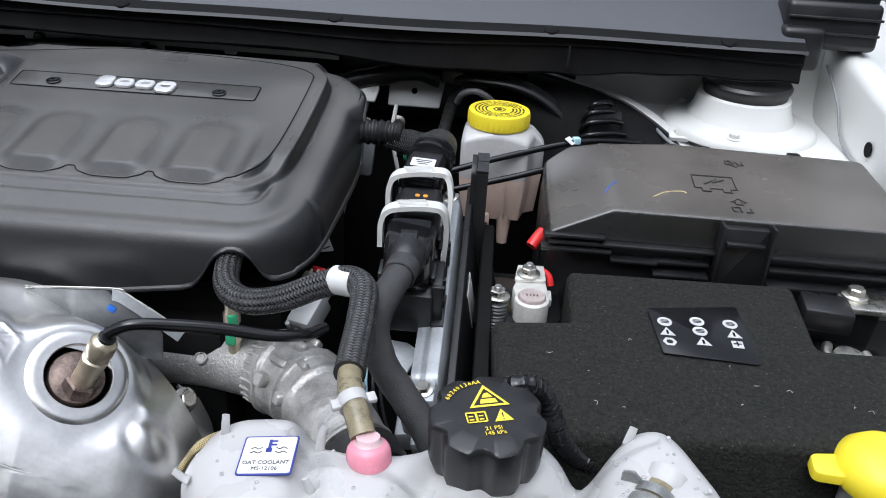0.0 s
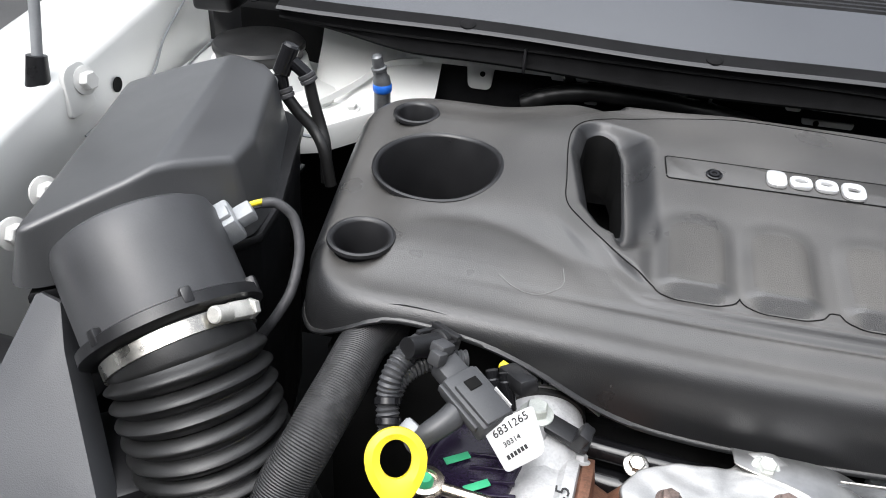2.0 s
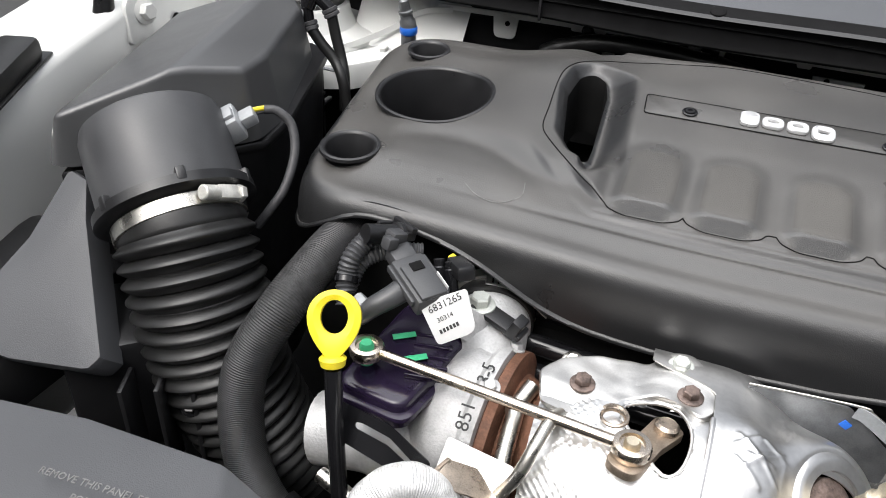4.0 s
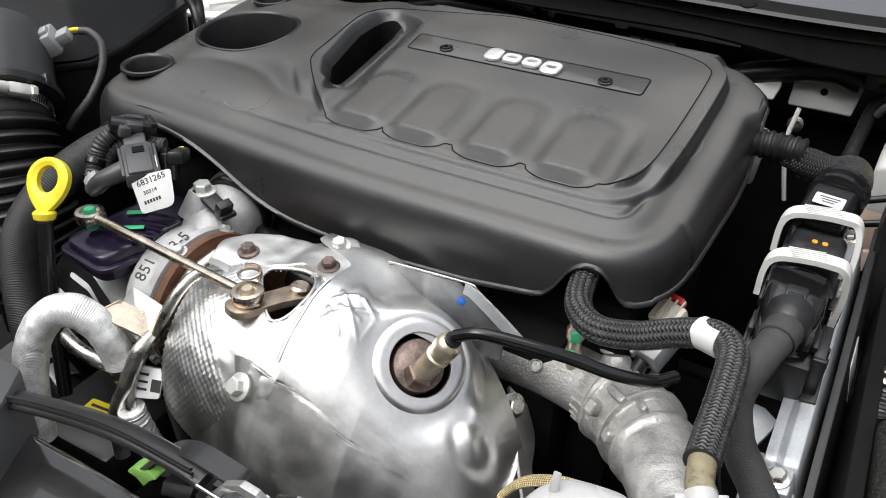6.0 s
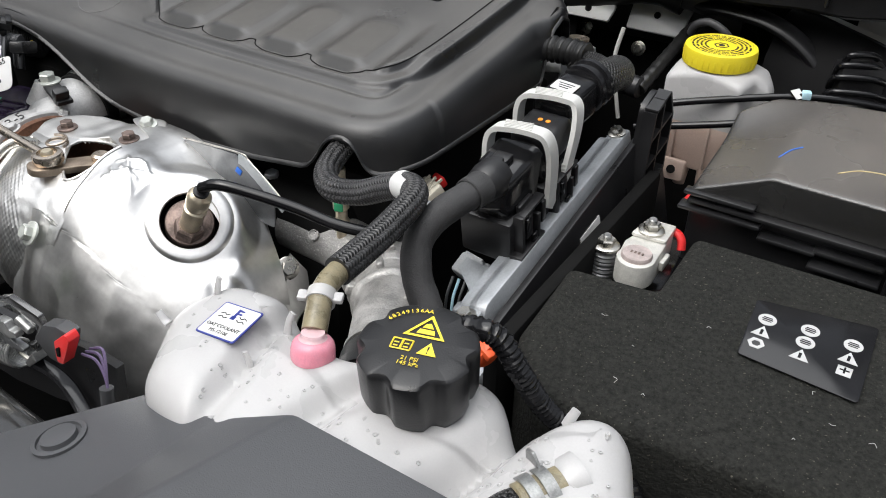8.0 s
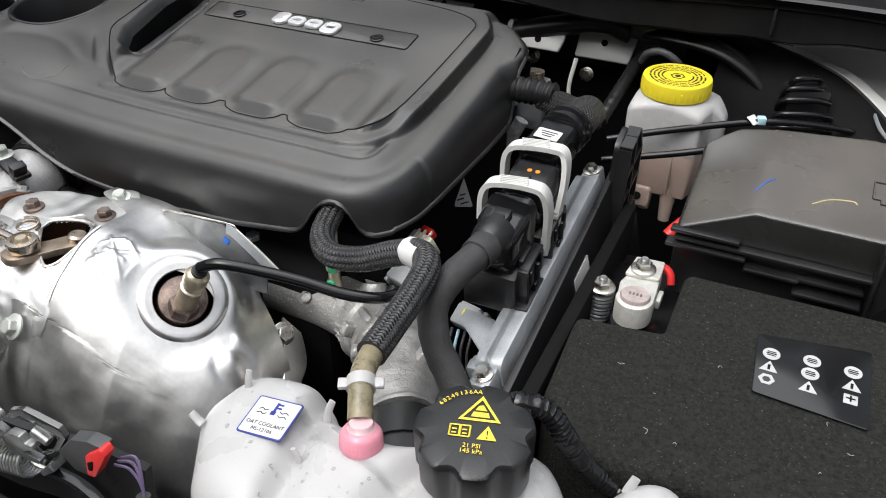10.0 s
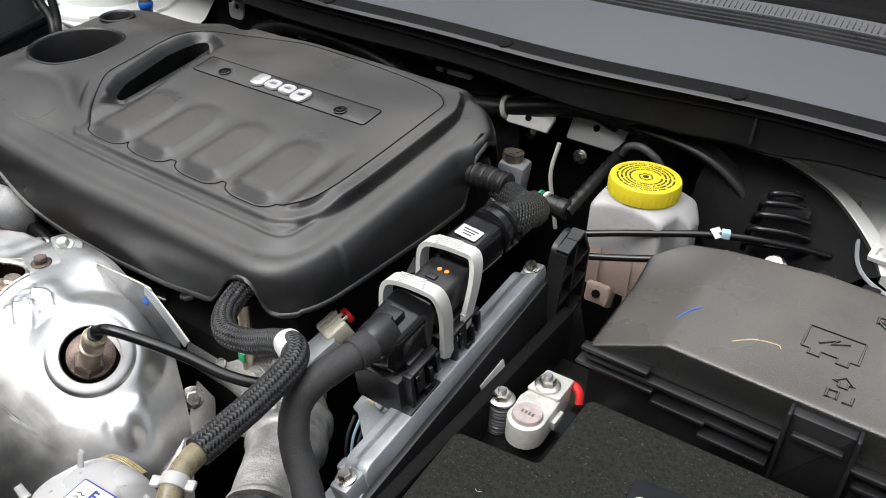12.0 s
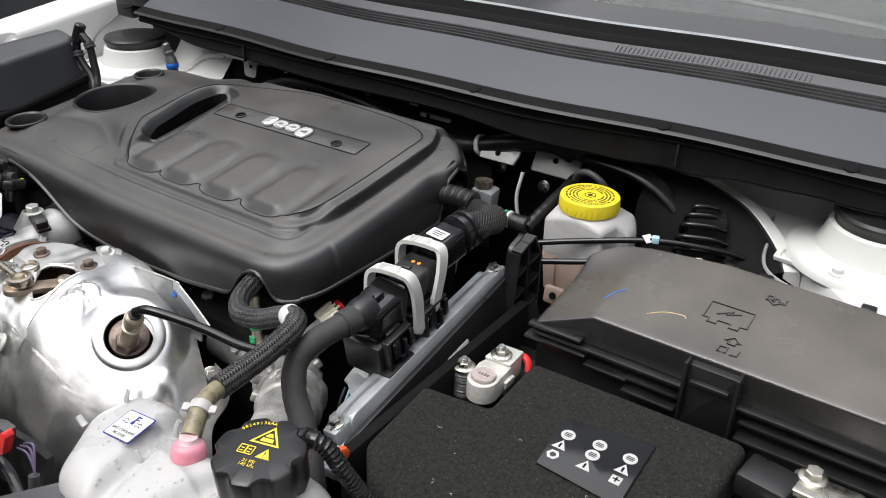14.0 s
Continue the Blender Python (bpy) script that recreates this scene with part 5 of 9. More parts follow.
def lever(y, dz, dy):
    """The line of a locking yoke: up one side, across the top and down the other side."""
    return [(-0.0800, y, 0.958 + dz), (-0.0795, y, 0.980 + dz), (-0.0740, y, 0.9905 + dz), (-0.060, y, 0.9945 + dz), (-0.040, y - 0.001, 0.9965 + dz), (-0.0290, y, 0.9930 + dz), (-0.0250, y + dy * 0.4, 0.975 + dz), (-0.0265, y + dy, 0.942 + dz)]


def plugs():
    for name, y, zc, body in (("ecu_plug", 0.587, 0.957, M_GLOSS), ("ecu_plug", 0.645, 0.962, M_GLOSS)):
        root = thing(name, "black multi-pin plug locked by a white lever", "electrical connector", (-0.05, y, 0.92), "control unit plugs")
        bm = bmnew()
        rings = []
        for dy, wx, wz, dz in ((-0.026, 0.026, 0.026, 0.006), (-0.020, 0.036, 0.036, 0.002), (-0.006, 0.040, 0.042, 0.0), (0.020, 0.041, 0.044, 0.0), (0.024, 0.034, 0.038, 0.0)):
            prof = resample(roundpoly([(-wx / 2, -wz / 2, 0.006), (wx / 2, -wz / 2, 0.006), (wx / 2, wz / 2, 0.009), (-wx / 2, wz / 2, 0.009)], 4), 48)
            rings.append([V(-0.054 + p.x, y + dy + 0.10 * p.y, zc + dz + p.y + 0.16 * dy) for p in prof])
        loft(bm, rings)
        part("hood", bm, M_GLOSS, root)
        bm = bmnew()
        box(bm, (-0.054, y, zc - 0.035), (0.046, 0.050, 0.040), 0.003, (9, 0, 0))
        for s in (-1, 1):
            box(bm, (-0.054 + s * 0.0235, y + 0.004, zc - 0.030), (0.004, 0.030, 0.010), 0.001, (9, 0, 0))
            box(bm, (-0.054 + s * 0.0215, y - 0.004, zc - 0.010), (0.004, 0.020, 0.006), 0.001, (9, 0, 0))
        part("base", bm, M_BLACK, root)
        bm = bmnew()
        box(bm, (-0.054, y - 0.004, zc + 0.0225), (0.014, 0.012, 0.005), 0.001, (9, 0, 0))
        box(bm, (-0.054, y - 0.012, zc + 0.0235), (0.010, 0.006, 0.006), 0.001, (9, 0, 0))
        part("latch", bm, M_BLACK, root)
        # latch arms, ledges and ribs down the side of the plug
        for dy, dz, sy, sz, out_ in ((-0.018, -0.030, 0.004, 0.036, 0.005), (-0.007, -0.026, 0.010, 0.022, 0.004), (0.006, -0.034, 0.004, 0.030, 0.006), (0.016, -0.024, 0.006, 0.020, 0.004), (-0.004, -0.046, 0.040, 0.004, 0.007), (-0.002, -0.012, 0.034, 0.003, 0.004)):
            part("side_latch", box(bmnew(), (-0.0300 + out_ / 2, y + dy, zc + dz), (out_ + 0.004, sy, sz), 0.0008, (9, 0, 0)), M_BLACK, root)
        bm = bmnew()
        box(bm, (-0.0235, y + 0.001, zc - 0.040), (0.003, 0.007, 0.010), 0.0006, (9, 0, 0))
        box(bm, (-0.0235, y - 0.013, zc - 0.022), (0.003, 0.004, 0.012), 0.0006, (9, 0, 0))
        part("catch", bm, M_GLOSS, root)
        rear = y > 0.6
        ly, dz, dy = (0.656, 0.010, -0.012) if rear else (0.607, 0.0, 0.010)
        bm = bmnew()
        strap(bm, lever(ly, dz, dy), 0.0128, 0.0042)
        lv = part("lever", bm, M_GREYPL, root, "white plastic locking lever")
        bm = bmnew()
        for k in range(5):
            box(bm, (-0.056 + 0.001 * k, ly + 0.005 - 0.0025 * k, 0.9978 + dz), (0.024, 0.0010, 0.0008), 0, (0, -6, 0))
        part("grip", bm, M_GREYPL, lv)
        bm = bmnew()
        foot = [(-0.007, 0.010), (0.007, 0.010), (0.0075, -0.002), (0.013, 0.004), (0.0145, -0.001), (0.003, -0.012), (-0.006, -0.007)] if not rear else [(-0.006, 0.010), (0.006, 0.010), (0.006, -0.006), (-0.005, -0.009)]
        prism(bm, [V(*p) for p in foot], -0.0021, 0.0021, plate_at((-0.0268, ly + dy, 0.938 + dz), (0, 1, 0), (1, 0, 0)), 0.0006)
        part("lever_foot", bm, M_GREYPL, root)
    root = thing("plug_cap", "black cable cap with orange dots and a white label", "cable cap", (-0.05, 0.66, 0.97))
    bm = bmnew()
    box(bm, (-0.051, 0.642, 0.974), (0.038, 0.040, 0.028), 0.006, (9, 0, 0), 3)
    part("front_cap", bm, M_BLACK, root)
    bm = bmnew()
    box(bm, (-0.053, 0.688, 0.985), (0.036, 0.052, 0.034), 0.007, (9, 0, -6), 3)
    lathe(bm, [(0.019, 0), (0.022, 0.002), (0.022, 0.006), (0.019, 0.008), (0.019, 0.011), (0.022, 0.013), (0.022, 0.017), (0.018, 0.019)], frame_of((-0.050, 0.712, 0.990), (-0.042, 0.76, 0.998)), 28)
    part("neck", bm, M_GLOSS, root)
    for dx in (-0.0035, 0.0035):
        bm = bmnew()
        lathe(bm, [(0.0021, 0), (0.0021, 0.0006)], Matrix.Translation((-0.050 + dx, 0.643, 0.9884)) @ pose(0, 0, 0, 9), 14)
        part("dot", bm, M_ORANGE, root)
    m = plate_at((-0.053, 0.684, 1.0028), (1, -0.1, 0), (0, -0.16, 1))
    bm = bmnew()
    prism(bm, roundpoly([(-0.011, -0.007, 0.0015), (0.011, -0.007, 0.0015), (0.011, 0.007, 0.0015), (-0.011, 0.007, 0.0015)], 3), 0, 0.0005, m, 0.0002)
    lab = part("label", bm, M_PAPER, root, "small white label with dark bars")
    bm = bmnew()
    for k in range(3):
        box(bm, m @ V(0, 0.003 - 0.003 * k, 0.0006), (0.015 - 0.003 * k, 0.0012, 0.0002), 0, m.to_3x3())
    part("print", bm, M_BINK, lab)


plugs()


def loom():
    bm = bmnew()
    tube(bm, [(-0.047, 0.726, 0.992), (-0.040, 0.752, 0.992), (-0.046, 0.778, 0.985), (-0.070, 0.795, 0.978), (-0.10, 0.802, 0.979)], 0.0150, 26, shape=lambda s: 1.0 + 0.10 * math.sin(s * 150) - 0.2 * smooth(0.05, 0.1, s))
    single("mesh_sleeve", bm, M_MESH, "wire loom in a coarse black mesh sleeve", "wire loom")
    bm = bmnew()
    tube(bm, [(-0.085, 0.80, 0.985), (-0.12, 0.803, 0.984), (-0.16, 0.80, 0.978), (-0.20, 0.79, 0.965)], 0.0125, 18, step=0.0016, shape=lambda s: 1 + 0.09 * math.sin(s * 900))
    single("corrugated_conduit", bm, M_RUBBER, "black corrugated conduit running under the engine cover", "conduit")
    bm = bmnew()
    tube(bm, [(-0.054, 0.872, 0.934), (-0.050, 0.905, 0.946), (-0.046, 0.945, 0.958), (-0.042, 0.980, 0.969), (-0.030, 1.000, 0.974)], 0.0072, 14, shape=lambda s: 1 + 0.06 * math.sin(s * 500))
    single("taped_wire", bm, M_RUBBER, "taped black wire bundle beside the brake reservoir", "wire loom")
    # black taped loom from the front plug down beside the coolant tank
    bm = bmnew()
    tube(bm, [(-0.054, 0.572, 0.968), (-0.056, 0.545, 0.967), (-0.064, 0.512, 0.962), (-0.068, 0.492, 0.950), (-0.060, 0.478, 0.930), (-0.042, 0.468, 0.908), (-0.022, 0.455, 0.885), (-0.005, 0.44, 0.85)], 0.0112, 20, shape=lambda s: 1 + 0.015 * math.sin(s * 260) + 0.01 * math.sin(s * 611))
    root = thing("taped_loom", "thick wire loom wrapped in black cloth tape", "wire loom", (-0.005, 0.44, 0.85))
    part("sleeve", bm, M_CLOTH, root)
    for p, q in (((-0.0545, 0.556, 0.9678), (-0.056, 0.545, 0.967)),):
        bm = bmnew()
        lathe(bm, [(0.0120, 0), (0.0130, 0.0006), (0.0130, 0.016), (0.0120, 0.0166)], frame_of(p, q), 26, (False, False))
        part("tape_wrap", bm, M_CLOTH, root, "lap of cloth tape")
    bm = bmnew()
    lathe(bm, [(0.0125, -0.010), (0.0155, -0.009), (0.0160, 0.002), (0.0145, 0.010), (0.0115, 0.013)], frame_of((-0.054, 0.566, 0.968), (-0.055, 0.545, 0.967)), 28)
    single("loom_collar", bm, M_BLACK, "black collar where the loom enters the plug", "collar")
    bm = bmnew()
    tube(bm, [(0.008, 0.418, 0.945), (0.022, 0.406, 0.968), (0.034, 0.402, 0.978), (0.046, 0.407, 0.972), (0.0570, 0.413, 0.949), (0.068, 0.427, 0.915), (0.085, 0.440, 0.890), (0.108, 0.446, 0.876), (0.130, 0.434, 0.868), (0.142, 0.405, 0.85)], 0.0066, 16, step=0.0011, shape=lambda s: 1 + 0.10 * math.sin(s * 1500))
    single("corrugated_conduit", bm, M_GLOSS, "thin black corrugated conduit behind the coolant cap", "conduit")
    bm = bmnew()
    lathe(bm, [(0.0085, 0), (0.0100, 0.001), (0.0100, 0.005), (0.0085, 0.006)], frame_of((0.012, 0.452, 0.914), (0.022, 0.449, 0.912)), 20)
    box(bm, (0.015, 0.447, 0.919), (0.014, 0.007, 0.006), 0.002, (0, 20, -15))
    single("loom_tie", bm, M_CORAL, "orange-red plastic tie on the wire loom", "tie")


loom()


# ---- engine front: heat shield, turbocharger, hoses ----
def engine_block():
    root = thing("engine_block", "dark engine block and pipework under the cover", "engine", (-0.4, 0.7, 0.5))
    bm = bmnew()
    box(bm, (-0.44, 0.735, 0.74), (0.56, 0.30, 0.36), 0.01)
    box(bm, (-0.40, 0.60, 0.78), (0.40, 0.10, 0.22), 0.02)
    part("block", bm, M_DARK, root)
    for z, y, r in ((0.895, 0.545, 0.009), (0.872, 0.535, 0.012), (0.91, 0.57, 0.007)):
        bm = bmnew()
        tube(bm, [(-0.56, y + 0.02, z), (-0.50, y + 0.01, z), (-0.38, y, z), (-0.31, y + 0.02, z - 0.01)], r, 12)
        part("pipe", bm, M_GLOSS, root)
    for x, z in ((-0.305, 0.893), (-0.47, 0.900)):
        hexbolt("bolt", (x, 0.540, z), (0, -0.5, 1), 0.0060, M_ZINC, root)


engine_block()

SHIELD_PROFILE = [(0.0, (0.538, 0.9365)), (0.10, (0.527, 0.9395)), (0.22, (0.505, 0.941)), (0.36, (0.470, 0.946)), (0.46, (0.440, 0.940)), (0.56, (0.410, 0.918)), (0.68, (0.382, 0.880)), (0.80, (0.360, 0.835)), (0.92, (0.352, 0.795)), (1.0, (0.352, 0.765))]


SHIELD_Y = [(a, p[0]) for a, p in SHIELD_PROFILE]
SHIELD_Z = [(a, p[1]) for a, p in SHIELD_PROFILE]


def port_r(x, v):
    return math.hypot((x + 0.281) * 1.25, (v - 0.385) * 0.33)


def soft(pts, x):
    """A table read along a rounded line."""
    return sum(table(pts, x + d) for d in (-0.012, -0.006, 0.0, 0.006, 0.012)) / 5


PORT, PORT_UP = V(-0.2795, 0.4628, 0.9058), V(0.58, -0.40, 0.71).normalized()


def shield_point(x, v):
    """A point of the big stamped shield: x across the car, v from its rear edge over the top and down its front."""
    y, z = 0.0, 0.0
    reach = min(0.045, v, 1.0 - v)
    for k in (-1.0, -0.6, -0.3, 0.0, 0.3, 0.6, 1.0):
        s = v + k * reach
        y += table(SHIELD_Y, s) / 7
        z += table(SHIELD_Z, s) / 7
    g = x + 0.330
    drop = soft(((-0.04, 0.0), (-0.02, 0.001), (0.0, 0.008), (0.02, 0.024), (0.05, 0.045), (0.08, 0.063), (0.10, 0.078), (0.115, 0.096), (0.13, 0.125), (0.15, 0.17)), g)
    z -= drop * (1 - 0.5 * smooth(0.5, 0.95, v))
    z -= 0.35 * max(0.0, -0.395 - x) * smooth(0.38, 0.6, v)
    y += 0.30 * max(0.0, x + 0.30) * smooth(0.3, 0.8, v) + 0.25 * max(0.0, -0.37 - x) * smooth(0.4, 0.8, v)
    # pressed forms
    z += 0.005 * math.exp(-(((x + 0.323) / 0.024) ** 4 + ((v - 0.40) / 0.09) ** 4))
    r = math.hypot((x + 0.230) * 1.3, (v - 0.430) * 0.33)
    z += 0.0035 * math.exp(-(r / 0.009) ** 2) - 0.0022 * math.exp(-((r - 0.017) / 0.006) ** 2)
    r = math.hypot((x + 0.235) * 1.3, (v - 0.365) * 0.33)
    z += 0.003 * math.exp(-(r / 0.008) ** 2)
    # pressed marks that cannot be read
    if abs(x + 0.333) < 0.026 and 0.33 < v < 0.50:
        for x0, v0, x1, v1 in ((-0.349, 0.372, -0.320, 0.455), (-0.320, 0.370, -0.349, 0.462), (-0.351, 0.402, -0.336, 0.362), (-0.332, 0.360, -0.318, 0.385), (-0.350, 0.432, -0.333, 0.472), (-0.317, 0.400, -0.317, 0.450), (-0.342, 0.418, -0.326, 0.416)):
            e, f = V(x1 - x0, (v1 - v0) * 0.33), V(x - x0, (v - v0) * 0.33)
            r = (f - e * max(0.0, min(1.0, f.dot(e) / e.length_squared))).length
            z += 0.0011 * math.exp(-(r / 0.0017) ** 2)
    # creases by the lower bolt
    z += 0.009 * smooth(-0.370, -0.386, x) * smooth(0.57, 0.62, v) * smooth(0.90, 0.76, v)
    z += 0.0018 * math.sin((x + 0.4) * 190 + v * 22) * math.exp(-((x + 0.375) / 0.02) ** 2 - ((v - 0.47) / 0.06) ** 2)
    # flat land round the sensor port
    q = V(x, y, z)
    off = (q - PORT).dot(PORT_UP)
    wide = (q - PORT - PORT_UP * off).length
    q -= PORT_UP * (off + 0.0022) * smooth(0.060, 0.038, wide) * smooth(0.05, 0.03, abs(off))
    w = V(x * 26, y * 26, z * 26)
    return q + V(0, -0.4, 0.7) * (0.0006 * noise.noise(w) + 0.0008 * noise.noise(w * 2.7) * smooth(0.4, 0.9, v))


def shield_left(v):
    return -0.412 + 0.046 * smooth(0.12, 0.24, v) - 0.044 * smooth(0.606, 0.618, v) - 0.03 * smooth(0.66, 0.95, v)


def heat_shield():
    root = thing("heat_shield", "shiny stamped steel heat shield over the exhaust manifold", "heat shield", (-0.32, 0.45, 0.77))
    NX, NV = 200, 250
    hx, hv, hr = -0.281, 0.385, 0.0300
    grid = []
    for j in range(NV + 1):
        v = j / NV
        x0 = shield_left(v)
        x1 = -0.262 + 0.070 * smooth(0.05, 0.35, v) + 0.012 * smooth(0.5, 0.9, v)
        row = []
        for i in range(NX + 1):
            x = x0 + (x1 - x0) * i / NX
            row.append([x, v])
        grid.append(row)

    def rad(p):
        return port_r(*p)
    inside = [[rad(p) < hr for p in row] for row in grid]
    bm = bmnew()
    faces, used = [], {}
    for j in range(NV):
        for i in range(NX):
            q = ((j, i), (j, i + 1), (j + 1, i + 1), (j + 1, i))
            k = sum(inside[a][b] for a, b in q)
            if k:
                if k < 4:
                    for a, b in q:
                        if not inside[a][b]:
                            p = grid[a][b]
                            s = hr / rad(p)
                            used[(a, b)] = (hx + (p[0] - hx) * s, hv + (p[1] - hv) * s)
                continue
            faces.append(q)
    for (a, b), p in used.items():
        grid[a][b] = list(p)
    vs = [[None] * (NX + 1) for _ in range(NV + 1)]
    for q in faces:
        f = []
        for a, b in q:
            if vs[a][b] is None:
                vs[a][b] = bm.verts.new(shield_point(*grid[a][b]))
            f.append(vs[a][b])
        bm.faces.new(f)
    bmesh.ops.recalc_face_normals(bm, faces=bm.faces)
    bmesh.ops.solidify(bm, geom=bm.faces[:], thickness=0.0012)
    part("main_shell", bm, M_SHIELD, root, sharp=50)
    # inside of the sensor port
    bm = bmnew()
    c = PORT
    lathe(bm, [(0.0238, -0.0030), (0.0238, -0.0004), (0.0244, 0.0003), (0.0290, 0.0002), (0.0318, 0.0003), (0.0338, -0.0005), (0.0358, -0.0020), (0.0380, -0.0040)], frame_of(c, c + PORT_UP), 64, (False, False))
    part("port_rim", bm, M_SHIELD, root, "pressed round rim of the sensor port")
    # dark lining stands in for the shade down the port
    bm = bmnew()
    lathe(bm, [(0.0239, -0.0012), (0.0242, -0.008), (0.0250, -0.022), (0.012, -0.026)], frame_of(c, c + PORT_UP), 48, (False, True))
    part("port_sleeve", bm, M_DARK, root, "near-black inside of the port, shade put in its colour")
    # top flange, gently dished
    bm = bmnew()
    out = roundpoly([(-0.478, 0.458, 0.008), (-0.446, 0.452, 0.004), (-0.430, 0.466, 0.006), (-0.424, 0.477, 0.006), (-0.403, 0.487, 0.004), (-0.386, 0.486, 0.006), (-0.374, 0.474, 0.006), (-0.362, 0.486, 0.008), (-0.364, 0.520, 0.012), (-0.384, 0.538, 0.010), (-0.404, 0.536, 0.008), (-0.413, 0.520, 0.010), (-0.450, 0.516, 0.02), (-0.474, 0.504, 0.012), (-0.486, 0.485, 0.010)], 6)
    lump(bm, out, 0.9315, lambda x, y: 0.9352 + 0.004 * smooth(-0.42, -0.39, x) - 0.006 * smooth(0.478, 0.452, y) + 0.0012 * noise.noise(V(x * 60, y * 60, 3)), 0.0018, 4, 10, 160)
    part("top_flange", bm, M_PLATE, root)
    # rear plate: an upright sheet with a folded edge
    bm = bmnew()
    up = plate_at((0, 0.5235, 0), (1, 0, 0), (0, -1, 0))
    prism(bm, roundpoly([(-0.350, 0.885, 0.004), (-0.243, 0.880, 0.004), (-0.2405, 0.906, 0.004), (-0.2800, 0.9415, 0.006), (-0.335, 0.9400, 0.004), (-0.352, 0.934, 0.004)], 4), 0, 0.0012, up, 0.0003)
    plate = part("rear_plate", bm, M_STEELDARK, root, "dull dark inner sheet")
    bm = bmnew()
    strap(bm, [(-0.276, 0.5215, 0.9395), (-0.2675, 0.5205, 0.9375), (-0.247, 0.5190, 0.9245), (-0.2235, 0.5170, 0.9085)], 0.0010, 0.010)
    part("folded_edge", bm, M_ALU, plate, "pale folded edge")
    bm = bmnew()
    tube(bm, [(-0.345, 0.5225, 0.9395), (-0.31, 0.5222, 0.9425), (-0.2720, 0.5222, 0.9445), (-0.2645, 0.5216, 0.9410), (-0.245, 0.5202, 0.9290), (-0.2205, 0.5180, 0.9125)], 0.0009, 8)
    part("bright_hem", bm, M_ZINC, plate, "bright cut edge")
    bm = bmnew()
    box(bm, (-0.2785, 0.5218, 0.9262), (0.0065, 0.0012, 0.0060), 0.0004, (0, 30, 0))
    part("paint_mark", bm, M_BLUE, plate, "small blue paint mark")
    # dimpled foil blanket round the turbine, cut open round the crank
    gap = [V(x, y) for x, y in ((-0.4225, 0.460), (-0.422, 0.472), (-0.403, 0.483), (-0.387, 0.481), (-0.378, 0.467), (-0.376, 0.451), (-0.380, 0.434), (-0.390, 0.429), (-0.408, 0.443))]
    cy, cz, R = 0.468, 0.844, 0.091
    NI, NJ = 110, 150
    pts = []
    for j in range(NJ + 1):
        t = j / NJ
        a = radians(72 + 198 * t)
        row = []
        for i in range(NI + 1):
            u = i / NI
            x = -0.479 + 0.123 * u + 0.004 * math.sin(max(0.0, (t - 0.15) / 0.85) * 2.9) * (1 - u) - 0.010 * math.sin(max(0.0, (t - 0.15) / 0.85) * 2.9) * u
            dim = 0.5 + 0.5 * math.cos(u * 0.128 * 950) * math.cos(radians(198 * t) * R * 950)
            plain = smooth(0.62, 0.72, u + 0.28 * smooth(0.45, 0.2, t) + 0.08 * math.sin(t * 23))
            rr = R - 0.014 * max(0.0, 0.45 - u) ** 2 * 4 + 0.0015 * dim * (1 - plain) + 0.0008 * noise.noise(V(x * 70, t * 30, 1))
            row.append(V(x, cy + rr * math.cos(a), cz + rr * math.sin(a)))
        pts.append(row)

    def in_gap(p):
        return p.z > cz and poly_dist(V(p.x, p.y), gap) < 0
    hole = [[in_gap(p) for p in row] for row in pts]
    faces = []
    for j in range(NJ):
        for i in range(NI):
            q = ((j, i), (j, i + 1), (j + 1, i + 1), (j + 1, i))
            k = sum(hole[a][b] for a, b in q)
            if k == 4:
                continue
            if k:
                for a, b in q:
                    if not hole[a][b]:
                        pts[a][b].z -= 0.0008
                continue
            faces.append(q)
    bm = bmnew()
    vs = {}
    for q in faces:
        for k in q:
            if k not in vs:
                vs[k] = bm.verts.new(pts[k[0]][k[1]])
        bm.faces.new([vs[k] for k in q])
    bmesh.ops.recalc_face_normals(bm, faces=bm.faces)
    part("foil_blanket", bm, M_FOIL, root, "dimpled bright foil blanket")
    bm = bmnew()
    tube(bm, [V(p.x, p.y, cz + math.sqrt(R * R - (p.y - cy) ** 2)) for p in gap + gap[:1]], 0.0012, 8, 3)
    part("gap_edge", bm, M_PLATE, root)
    for p, d, r, mt in (((-0.392, 0.522, 0.938), (0, -0.2, 1), 0.0062, M_BOLT), ((-0.454, 0.481, 0.935), (0, 0, 1), 0.0060, M_BROWN), ((-0.382, 0.493, 0.9385), (0, 0, 1), 0.0060, M_BROWN), ((-0.3855, 0.3855, 0.8955), (-0.2, -0.75, 0.6), 0.0070, M_BOLT), ((-0.226, 0.515, 0.848), (0.7, -0.4, 0.5), 0.007, M_ZINC), ((-0.395, 0.36, 0.80), (-0.4, -0.9, 0.1), 0.006, M_RUST)):
        hexbolt("bolt", p, d, r, mt, root)
    # collar that joins the shield's left edge
    bm = bmnew()
    line = [shield_point(shield_left(v), v) for v in [i / 40 for i in range(14, 24)]]
    tube(bm, line, 0.0018, 8, 1)
    part("rolled_edge", bm, M_SHIELD, root)
    bm = bmnew()
    rings = []
    for i in range(21):
        t = i / 20
        a = V(-0.236 + 0.050 * t, 0.530 - 0.075 * t, 0.852 - 0.035 * t)
        w = 0.024 + 0.006 * math.sin(t * 7)
        rings.append([a, a + V(0.6 * w, 0.2 * w, -0.7 * w), a + V(0.6 * w, 0.2 * w, -0.7 * w - 0.0015), a + V(-0.002, 0, -0.003)])
    loft(bm, rings)
